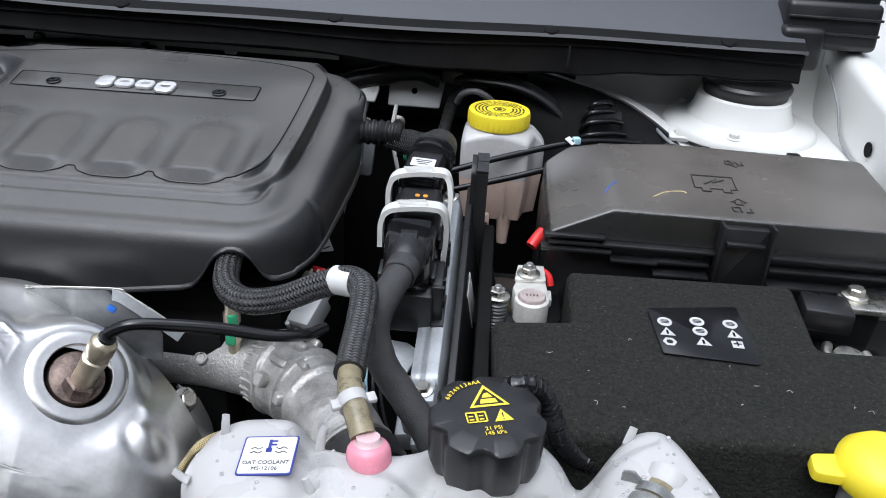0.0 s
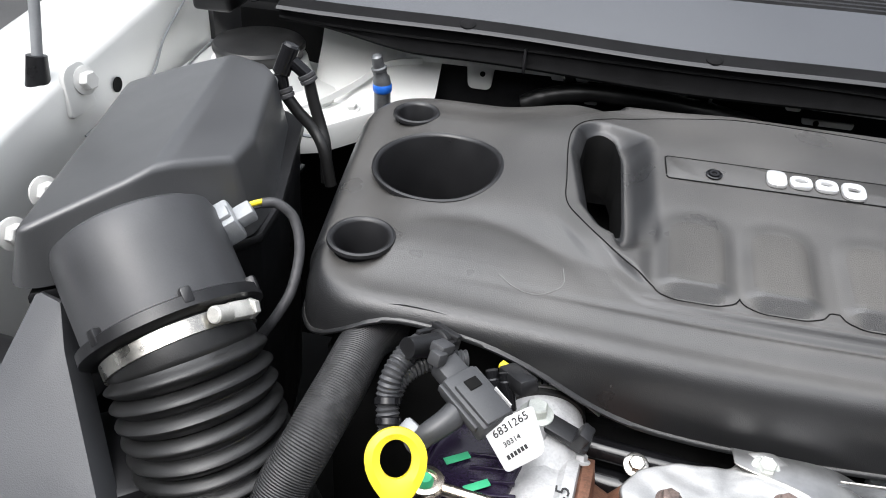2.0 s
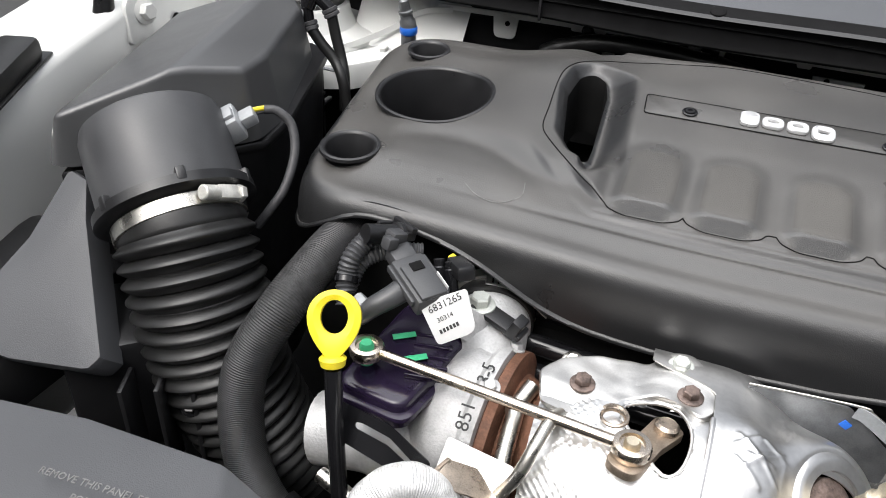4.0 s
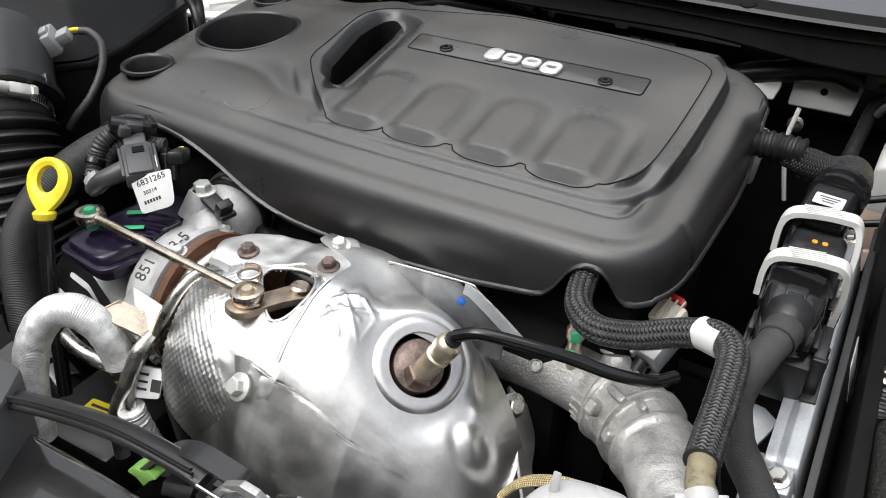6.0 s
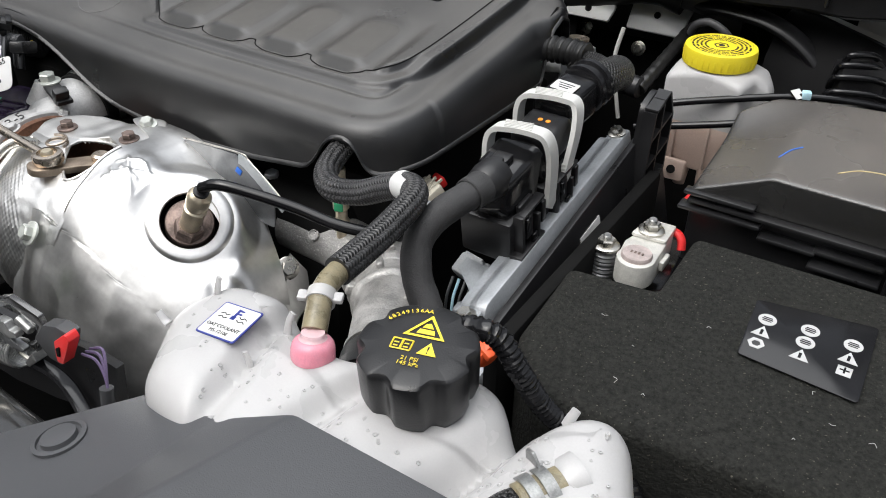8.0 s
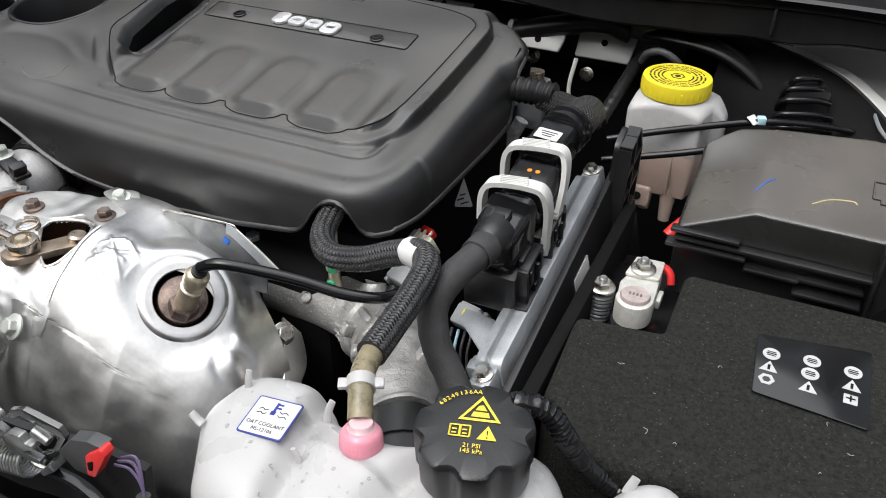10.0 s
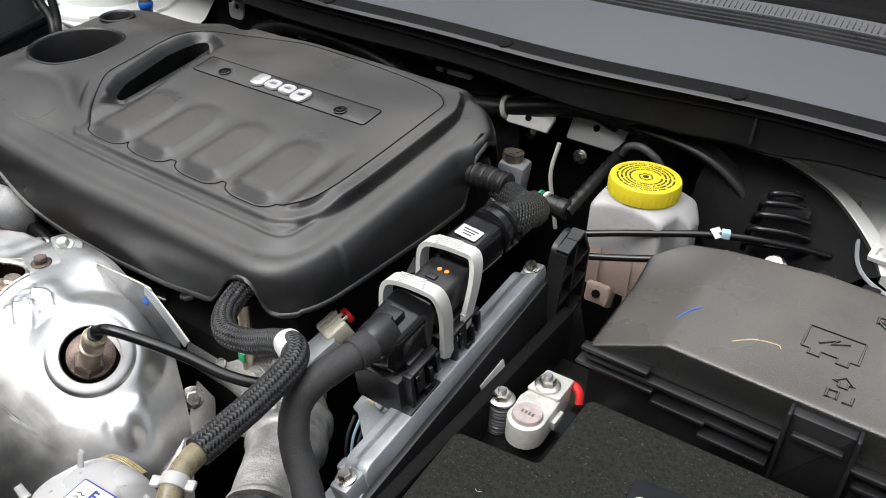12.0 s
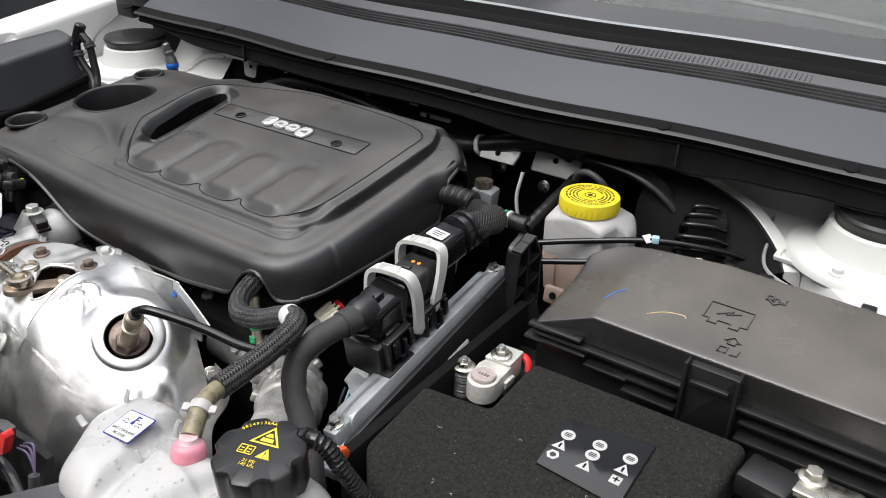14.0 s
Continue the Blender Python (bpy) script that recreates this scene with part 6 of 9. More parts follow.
    part("side_wing", bm, M_SHIELD, root)


heat_shield()


def oxygen_sensor():
    root = thing("oxygen_sensor", "brass-coloured oxygen sensor screwed into the shield port", "oxygen sensor", (-0.285, 0.459, 0.885))
    a, b = V(-0.2835, 0.459, 0.890), V(-0.249, 0.456, 0.948)
    m = frame_of(a, b)
    L = (b - a).length
    bm = bmnew()
    lathe(bm, [(0.0205, -0.020), (0.0205, 0.003), (0.0195, 0.0055), (0.0150, 0.0065), (0.0125, 0.008)], frame_of(PORT - PORT_UP * 0.010, PORT), 40)
    part("boss", bm, M_BROWN, root)
    bm = bmnew()
    lathe(bm, [(0.0125, 0.008), (0.0125, 0.018), (0.0110, 0.0195)], m, 6)
    part("hexagon", bm, M_BROWN, root, "heat-browned hexagon")
    bm = bmnew()
    lathe(bm, [(0.0088, 0.017), (0.0088, 0.040), (0.0094, 0.041), (0.0094, 0.044), (0.0080, 0.045), (0.0080, 0.050), (0.0096, 0.051), (0.0096, 0.060), (0.0080, 0.0625), (0.006, 0.0645)], m, 28)
    part("barrel", bm, M_BRASS, root, "pale brass barrel")
    bm = bmnew()
    lathe(bm, [(0.0062, 0.0635), (0.0062, 0.0665), (0.004, 0.067)], m, 18)
    part("seal", bm, M_BLACK, root)
    bm = bmnew()
    tube(bm, [(-0.249, 0.456, 0.950), (-0.232, 0.459, 0.957), (-0.205, 0.470, 0.952), (-0.175, 0.482, 0.944), (-0.145, 0.492, 0.935), (-0.122, 0.504, 0.930), (-0.110, 0.520, 0.927)], 0.0046, 14)
    part("lead", bm, M_GLOSS, root, "shiny black lead")


oxygen_sensor()


def turbocharger():
    root = thing("turbocharger", "cast aluminium turbo compressor with heat-browned turbine housing", "turbocharger", (-0.53, 0.48, 0.78))
    m = frame_of((-0.575, 0.488, 0.862), (-0.47, 0.480, 0.862))
    bm = bmnew()
    lathe(bm, [(0.030, 0.0), (0.036, 0.004), (0.050, 0.014), (0.062, 0.028), (0.066, 0.040), (0.064, 0.050), (0.068, 0.054), (0.068, 0.062), (0.060, 0.064)], m, 56)
    part("compressor_housing", bm, M_CASTDULL, root)
    # outlet that turns back under the cover, its rubber joint and worm-drive band
    axis = V(-0.2, 0.97, 0.05).normalized()
    mo = frame_of(V(-0.543, 0.556, 0.906) - axis * 0.050, V(-0.543, 0.556, 0.906))
    bm = bmnew()
    lathe(bm, [(0.022, -0.010), (0.028, 0.004), (0.0305, 0.020), (0.0315, 0.040), (0.0330, 0.042), (0.0330, 0.048), (0.030, 0.050)], mo, 44)
    part("outlet", bm, M_CASTDULL, root, "pale cast outlet")
    bm = bmnew()
    lathe(bm, [(0.030, 0.0475), (0.0345, 0.049), (0.0355, 0.052), (0.0355, 0.060), (0.0345, 0.061), (0.0345, 0.080), (0.028, 0.084)], mo, 44)
    part("outlet_joint", bm, M_RUBBER, root, "black rubber joint on the outlet")
    bm = bmnew()
    lathe(bm, [(0.0346, 0.0635), (0.0366, 0.064), (0.0366, 0.0745), (0.0346, 0.075)], mo, 48, (False, False))
    part("outlet_band", bm, M_PLATE, root, "slotted steel hose band")
    bm = bmnew()
    strap(bm, [(-0.551, 0.560, 0.9435), (-0.538, 0.5635, 0.9415), (-0.520, 0.568, 0.9335), (-0.508, 0.5705, 0.9225), (-0.5005, 0.572, 0.9155)], 0.011, 0.0012)
    tail = part("band_tail", bm, M_PLATE, root, "free slotted tail of the band")
    for k in range(6):
        bm = bmnew()
        q = V(-0.5455 + 0.0045 * k, 0.5615 + 0.0011 * k, 0.9441 - 0.0009 * k)
        box(bm, q, (0.0014, 0.0070, 0.0016), 0, (0, 12, 15))
        part("band_slot", bm, M_DARK, tail)
    bm = bmnew()
    lathe(bm, [(0.062, 0.063), (0.066, 0.065), (0.066, 0.072), (0.050, 0.075), (0.046, 0.085), (0.056, 0.095), (0.060, 0.11)], m, 48)
    part("turbine_housing", bm, M_RUST, root, "browned iron turbine housing")
    for k in range(5):
        a = radians(200 - 46 * k)
        q = m @ V(0.0655 * math.cos(a), 0.0655 * math.sin(a), 0.062)
        hexbolt("bolt", q, m.to_3x3() @ V(math.cos(a), math.sin(a), 0.0), 0.0048, M_CASTDULL, root)
    hexbolt("bolt", (-0.545, 0.527, 0.9425), (0, 0, 1), 0.0080, M_BOLT, root)
    bm = bmnew()
    box(bm, (-0.528, 0.522, 0.939), (0.046, 0.016, 0.005), 0.0015, (0, 14, -14))
    box(bm, (-0.5125, 0.517, 0.9395), (0.009, 0.014, 0.017), 0.0015, (0, 25, -14))
    part("sensor_bracket", bm, M_BLACK, root)
    bm = bmnew()
    cyl(bm, (-0.550, 0.515, 0.920), (-0.546, 0.526, 0.9405), 0.014, 0.012)
    part("boss", bm, M_CASTDULL, root)
    text("casting_number", "851", 0.014, plate_at((-0.5225, 0.4325, 0.9225), (0.0, 0.85, 0.62), (0.25, -0.55, 0.8)), M_BINK, root)
    text("casting_number", "3-5", 0.014, plate_at((-0.520, 0.470, 0.9305), (0.0, 0.97, 0.25), (0.25, -0.2, 0.95)), M_BINK, root)
    # volute that runs forward below the actuator, outlet pipe and band, inlet spigot
    bm = bmnew()
    tube(bm, [(-0.545, 0.455, 0.848), (-0.575, 0.458, 0.846), (-0.61, 0.460, 0.842), (-0.65, 0.458, 0.835)], 0.030, 28, shape=lambda s: 1 + 0.06 * math.exp(-((s - 0.05) / 0.006) ** 2))
    part("inlet_neck", bm, M_CASTDULL, root)
    bm = bmnew()
    lathe(bm, [(0.026, -0.05), (0.026, -0.01), (0.030, 0.0), (0.034, 0.006)], m, 36)
    part("inlet_spigot", bm, M_CASTDULL, root)
    # slotted black bracket across the inlet
    m3 = plate_at((-0.574, 0.409, 0.898), (0.066, 0.004, -0.016), (-0.1, -0.80, 0.6))
    outer = resample(roundpoly([(-0.042, -0.012, 0.002), (0.020, -0.014, 0.003), (0.036, -0.010, 0.004), (0.038, 0.004, 0.003), (0.0, 0.014, 0.02), (-0.042, 0.013, 0.002)], 5), 72)
    inner = resample(roundpoly([(-0.024, 0.0005, 0.0025), (0.004, 0.0005, 0.01), (0.026, -0.005, 0.0025), (0.025, -0.001, 0.0025), (0.004, 0.006, 0.01), (-0.024, 0.006, 0.0025)], 5), 72)
    bm = bmnew()
    loft(bm, [[m3 @ V(p.x, p.y, z) for p in line] for line, z in ((outer, 0.0), (outer, 0.0016), (inner, 0.0016), (inner, 0.0), (outer, 0.0))], False, False)
    bmesh.ops.remove_doubles(bm, verts=bm.verts, dist=1e-6)
    bmesh.ops.recalc_face_normals(bm, faces=bm.faces)
    part("band", bm, M_GLOSS, root, "slotted black steel bracket")
    bm = bmnew()
    strap(bm, [(-0.530, 0.396, 0.9055), (-0.5236, 0.3935, 0.9070), (-0.505, 0.3985, 0.9005), (-0.489, 0.4035, 0.8925), (-0.4845, 0.4040, 0.8880), (-0.4835, 0.4035, 0.8800)], 0.0225, 0.0016)
    part("bracket", bm, M_BRONZE, root, "bent champagne steel bracket")
    bm = bmnew()
    tube(bm, [(-0.488, 0.480, 0.922), (-0.4955, 0.460, 0.914), (-0.4935, 0.4553, 0.916), (-0.4925, 0.432, 0.9025), (-0.491, 0.412, 0.8905), (-0.4895, 0.388, 0.886), (-0.496, 0.372, 0.858), (-0.506, 0.362, 0.825), (-0.50, 0.355, 0.79)], 0.0062, 12)
    part("oil_pipe", bm, M_ZINC, root, "bright bent oil pipe")
    bm = bmnew()
    tube(bm, [(-0.50, 0.405, 0.84), (-0.54, 0.392, 0.842), (-0.575, 0.388, 0.850), (-0.62, 0.40, 0.855)], 0.0062, 12)
    part("cross_pipe", bm, M_ZINC, root)
    # actuator
    root = thing("wastegate_actuator", "violet-black actuator box with a long steel rod", "actuator", (-0.59, 0.47, 0.88))
    bm = bmnew()
    lump(bm, roundpoly([(-0.622, 0.432, 0.012), (-0.566, 0.424, 0.014), (-0.548, 0.50, 0.012), (-0.562, 0.535, 0.01), (-0.606, 0.53, 0.01)], 5), 0.897, lambda x, y: 0.922 + 0.05 * (y - 0.45), 0.004, 3, 5, 120)
    prism(bm, roundpoly([(-0.628, 0.428, 0.012), (-0.562, 0.419, 0.014), (-0.543, 0.50, 0.012), (-0.558, 0.54, 0.01), (-0.61, 0.536, 0.01)], 5), 0.908, 0.912, None, 0.001)
    part("housing", bm, M_PURPLE, root)
    bm = bmnew()
    for k in range(5):
        box(bm, (-0.562 - 0.002 * k, 0.455 + 0.011 * k, 0.924), (0.03, 0.003, 0.004), 0.001, (0, 0, 10))
    part("rib", bm, M_PURPLE, root)
    bm = bmnew()
    for x, y in ((-0.575, 0.470), (-0.592, 0.490)):
        box(bm, (x, y, 0.9262), (0.018, 0.006, 0.0006), 0.0002, (0, 0, 35))
    part("paint_mark", bm, M_GREEN, root, "green paint mark")
    a, b = V(-0.606, 0.453, 0.938), V(-0.412, 0.432, 0.939)
    bm = bmnew()
    tube(bm, [a + (b - a) * 0.06, b - (b - a) * 0.05], 0.0042, 12, flat=1.0)
    rod = part("rod", bm, M_ROD, root, "slim steel linkage rod")
    for p, mt in ((a, M_ROD), (b, M_ROD)):
        bm = bmnew()
        lathe(bm, [(0.0055, -0.004), (0.0125, -0.004), (0.0130, -0.002), (0.0130, 0.002), (0.0120, 0.004), (0.0085, 0.0045), (0.008, 0.002)], Matrix.Translation(p), 28)
        part("rod_eye", bm, mt, root)
        bm = bmnew()
        lathe(bm, [(0.0055, -0.012), (0.0055, 0.004), (0.004, 0.0065)], Matrix.Translation(p), 20)
        part("pin", bm, M_GREEN if p is a else M_BRASS, root)
    arm = Matrix.Translation((-0.412, 0.427, 0.9305)) @ pose(0, 0, 0, 0, 9, 68)
    bm = bmnew()
    prism(bm, roundpoly([(-0.014, -0.012, 0.011), (0.026, -0.010, 0.006), (0.056, -0.013, 0.007), (0.058, 0.010, 0.007), (0.026, 0.009, 0.006), (-0.014, 0.013, 0.011)], 6), -0.003, 0.003, arm, 0.001)
    crank = part("crank", bm, M_CRANK, root, "browned steel crank arm")
    bm = bmnew()
    lathe(bm, [(0.0085, 0.002), (0.0085, 0.007), (0.0065, 0.009)], arm @ Matrix.Translation((0.046, -0.002, 0)), 20)
    part("pivot", bm, M_BRONZE, crank, "pale round pivot")
    bm = bmnew()
    tube(bm, [(-0.427 + 0.0085 * math.cos(a), 0.452 + 0.0085 * math.sin(a), 0.9385 + 0.0006 * a) for a in [i * 0.6 for i in range(16)]], 0.0014, 6, 2)
    part("spring", bm, M_BRONZE, root)


turbocharger()


def hoses():
    # braided coolant hose
    root = thing("braided_hose", "coolant hose in a black braided sleeve with a white label", "hose", (-0.07, 0.41, 0.96))
    bm = bmnew()
    tube(bm, [(-0.194, 0.590, 0.968), (-0.196, 0.563, 0.955), (-0.190, 0.536, 0.947), (-0.170, 0.519, 0.946), (-0.142, 0.519, 0.951), (-0.114, 0.519, 0.965), (-0.091, 0.514, 0.9755), (-0.077, 0.498, 0.977), (-0.0735, 0.465, 0.973), (-0.0725, 0.435, 0.971), (-0.0715, 0.408, 0.9705)], 0.0102, 28, 12)
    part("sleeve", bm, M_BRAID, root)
    bm = bmnew()
    lathe(bm, [(0.0104, 0), (0.0109, 0.0006), (0.0109, 0.020), (0.0104, 0.0206)], frame_of((-0.1015, 0.5185, 0.9715), (-0.082, 0.507, 0.9765)), 32)
    part("label", bm, M_PAPER, root, "white paper label wrapped round it")
    bm = bmnew()
    tube(bm, [(-0.0716, 0.412, 0.9705), (-0.069, 0.395, 0.970), (-0.064, 0.382, 0.9675), (-0.056, 0.366, 0.958)], 0.0078, 20)
    part("bare_end", bm, M_TANHOSE, root, "bare hose end")
    bm = bmnew()
    a, b = V(-0.067, 0.388, 0.9685), V(-0.0615, 0.377, 0.9655)
    lathe(bm, [(0.0079, 0), (0.0092, 0.0), (0.0092, 0.008), (0.0079, 0.008)], frame_of(a, b), 28)
    mm = frame_of(a, b)
    for s in (-1, 1):
        box(bm, mm @ V(s * 0.0110, 0.002, 0.005), (0.006, 0.004, 0.007), 0.001, mm.to_3x3())
    part("hose_clip", bm, M_TANK, root, "pale plastic hose clip")
    # aluminium thermostat casting
    root = thing("coolant_outlet", "rough cast aluminium coolant outlet elbow", "pipe", (-0.12, 0.48, 0.80))
    axis = [(-0.27, 0.572, 0.853), (-0.21, 0.570, 0.851), (-0.165, 0.560, 0.850), (-0.130, 0.538, 0.852), (-0.105, 0.505, 0.858), (-0.085, 0.472, 0.862), (-0.068, 0.441, 0.862)]
    line = spline(axis, 14)
    long = [0.0]
    for p, q in zip(line, line[1:]):
        long.append(long[-1] + (q - p).length)

    def at(s):
        k = max(i for i in range(len(line) - 1) if long[i] <= s)
        return line[k].lerp(line[k + 1], (s - long[k]) / (long[k + 1] - long[k])), (line[k + 1] - line[k]).normalized()
    bm = bmnew()
    tube(bm, [at(0.002 + 0.011 * i)[0] for i in range(10)], 0.0265, 32, 4, shape=lambda s: 1 + 0.012 * math.sin(s * 90))
    part("inlet_pipe", bm, M_CASTROUGH, root)
    steps = [(0.0, 0.0270), (0.006, 0.0300), (0.014, 0.0315), (0.0165, 0.0350), (0.0205, 0.0352), (0.023, 0.0335), (0.052, 0.0345), (0.0545, 0.0368), (0.059, 0.0366), (0.062, 0.0330), (0.078, 0.0322), (0.081, 0.0342), (0.0845, 0.0338), (0.088, 0.0305), (0.13, 0.0290), (0.150, 0.0285), (0.153, 0.0305), (0.160, 0.0305)]
    bm = bmnew()
    tube(bm, [at(0.094 + 0.0098 * i)[0] for i in range(17)], 1.0, 72, 6, step=0.0013, shape=lambda s: table(steps, s))
    for v in bm.verts:
        v.co += V(1, 1, 1) * 0.0006 * noise.noise(v.co * 90) + V(-0.3, -0.5, 0.8) * 0.0012 * noise.noise(v.co * 38)
    part("housing", bm, M_CAST, root)
    # fine ribs of the collar
    for k in range(13):
        p, t = at(0.099)
        m = frame_of(p, p + t)
        a = radians(60 + 15 * k)
        bm = bmnew()
        cyl(bm, m @ V(0.0285 * math.cos(a), 0.0285 * math.sin(a), -0.006), m @ V(0.0305 * math.cos(a), 0.0305 * math.sin(a), 0.008), 0.0013, seg=6)
        part("collar_rib", bm, M_CAST, root)
    # lugs, a stub and bosses standing on the housing
    for s_, ang, sx, sl, h in ((0.125, 150, 0.010, 0.013, 0.006), (0.137, 95, 0.007, 0.020, 0.005), (0.139, 60, 0.007, 0.020, 0.005), (0.128, 30, 0.012, 0.010, 0.007), (0.165, 75, 0.006, 0.014, 0.004), (0.205, 125, 0.011, 0.012, 0.006), (0.170, 20, 0.010, 0.010, 0.006), (0.115, 190, 0.008, 0.010, 0.005)):
        p, t = at(s_)
        side = V(0, 0, 1).cross(t).normalized()
        out_ = (side * math.cos(radians(ang)) * -1 + t.cross(side).normalized() * math.sin(radians(ang)) * 1)
        if out_.z < 0 and ang < 180:
            out_ = -out_
        c = p + out_ * (table(steps, s_ - 0.094) + h * 0.2)
        bm = bmnew()
        m = plate_at(c, t, out_)
        box(bm, c, (sl, sx, h * 2), 0.0022, m.to_3x3(), 3)
        part("lug", bm, M_CAST, root)
    p = V(-0.160, 0.562, 0.868)
    bm = bmnew()
    lathe(bm, [(0.0135, -0.015), (0.0125, 0.004), (0.0122, 0.016), (0.0105, 0.0195), (0.006, 0.020)], frame_of(p, p + V(-0.006, 0.012, 0.02)), 26)
    part("stub", bm, M_CAST, root)
    for q in ((-0.222, 0.548, 0.8665),):
        bm = bmnew()
        lathe(bm, [(0.0055, -0.004), (0.0055, 0.0015), (0.0045, 0.002), (0.0035, 0.0008)], frame_of(q, V(*q) + V(0, -0.012, 0.014)), 20)
        part("core_mark", bm, M_CASTROUGH, root)
    hexbolt("bolt", (-0.176, 0.592, 0.874), (0, -0.2, 1), 0.0062, M_CASTDULL, root)
    bm = bmnew()
    tube(bm, [(-0.072, 0.450, 0.862), (-0.060, 0.425, 0.860), (-0.048, 0.395, 0.855)], 0.0315, 24)
    part("rubber_joint", bm, M_RUBBER, root)
    bm = bmnew()
    lathe(bm, [(0.032, 0), (0.0335, 0), (0.0335, 0.009), (0.032, 0.009)], frame_of((-0.064, 0.433, 0.8608), (-0.058, 0.421, 0.860)), 32)
    part("band_clamp", bm, M_BLACK, root, "black band clamp")
    # coolant quick connector under the arch
    root = thing("coolant_union", "small pale union with green paint marks", "pipe union", (-0.197, 0.556, 0.87))
    bm = bmnew()
    lathe(bm, [(0.0052, 0), (0.0052, 0.012), (0.0068, 0.014), (0.0068, 0.020), (0.0054, 0.022), (0.0054, 0.030), (0.0072, 0.032), (0.0072, 0.040), (0.0052, 0.043), (0.0052, 0.07)], frame_of((-0.195, 0.556, 0.868), (-0.197, 0.560, 0.945)), 22)
    part("neck", bm, M_BRASS, root)
    for h, a in ((0.886, -1.6), (0.905, -1.2)):
        bm = bmnew()
        box(bm, (-0.1955 + 0.0064 * math.cos(a), 0.5572 + 0.0064 * math.sin(a), h), (0.003, 0.008, 0.010), 0.001, (0, 0, math.degrees(a)))
        part("paint_mark", bm, M_GREEN, root, "green paint mark")
    # grey, pale and red plug beyond
    root = thing("sensor_plug", "grey plug with a pale collar and small red lock", "electrical connector", (-0.137, 0.607, 0.88))
    r = Matrix.Rotation(radians(-20), 3, "Z") @ Matrix.Rotation(radians(28), 3, "X")
    bm = bmnew()
    box(bm, (-0.1385, 0.590, 0.893), (0.022, 0.034, 0.024), 0.003, r)
    box(bm, (-0.150, 0.586, 0.893), (0.004, 0.026, 0.010), 0.001, r)
    part("grey_body", bm, M_PLUG, root)
    bm = bmnew()
    box(bm, (-0.1375, 0.609, 0.906), (0.024, 0.022, 0.024), 0.003, r)
    for k in (-1, 0, 1):
        box(bm, (-0.1375 + 0.006 * k, 0.606, 0.9185), (0.0018, 0.020, 0.003), 0.0006, r)
    part("pale_collar", bm, M_CREAM, root, "cream plastic collar")
    bm = bmnew()
    box(bm, (-0.136, 0.6225, 0.9160), (0.013, 0.006, 0.010), 0.0015, r)
    part("red_lock", bm, M_RED, root, "small red lock")
    bm = bmnew()
    tube(bm, [(-0.145, 0.575, 0.885), (-0.150, 0.56, 0.87), (-0.152, 0.55, 0.85)], 0.006, 12)
    part("lead", bm, M_RUBBER, root)
    # grey plug with a yellow latch below the control unit plugs
    root = thing("lower_plug", "grey plug with a yellow latch and four thin wires", "electrical connector", (-0.082, 0.585, 0.85))
    r = Matrix.Rotation(radians(-12), 3, "Z") @ Matrix.Rotation(radians(35), 3, "X")
    bm = bmnew()
    box(bm, (-0.081, 0.588, 0.862), (0.026, 0.020, 0.016), 0.003, r)
    box(bm, (-0.067, 0.584, 0.862), (0.006, 0.024, 0.010), 0.002, r)
    box(bm, (-0.081, 0.596, 0.868), (0.020, 0.004, 0.010), 0.001, r)
    part("body", bm, M_PLUG, root)
    bm = bmnew()
    box(bm, (-0.080, 0.583, 0.8715), (0.009, 0.007, 0.005), 0.0015, r)
    part("yellow_latch", bm, M_YELLOW, root, "yellow latch")
    for k in range(4):
        bm = bmnew()
        x = -0.092 + 0.0062 * k
        tube(bm, [(x, 0.578, 0.856), (x + 0.001, 0.566, 0.840), (x + 0.006, 0.558, 0.815), (x + 0.016, 0.552, 0.785), (x + 0.02, 0.55, 0.76)], 0.0014, 6)
        part("wire", bm, M_PALEBLUE if k == 1 else M_SLATE, root)
    bm = bmnew()
    tube(bm, [(-0.179, 0.779, 0.79), (-0.179, 0.779, 0.84), (-0.176, 0.782, 0.90)], 0.0105, 18)
    root = thing("tagged_pipe", "black pipe with a white printed band below the cover", "pipe", (-0.179, 0.779, 0.79))
    part("pipe", bm, M_RUBBER, root)
    bm = bmnew()
    lathe(bm, [(0.0108, 0), (0.0112, 0.0005), (0.0112, 0.022), (0.0108, 0.0225)], frame_of((-0.179, 0.779, 0.843), (-0.178, 0.780, 0.88)), 28)
    band = part("printed_band", bm, M_PAPER, root, "white printed band")
    bm = bmnew()
    for a, h in ((-1.2, 0.006), (-0.7, 0.012), (-0.2, 0.008), (-0.5, 0.017)):
        box(bm, (-0.1785 + 0.0113 * math.cos(a), 0.779 + 0.0113 * math.sin(a), 0.843 + h), (0.0004, 0.004, 0.0022), 0, (0, 0, math.degrees(a)))
    part("print", bm, M_BINK, band)


hoses()


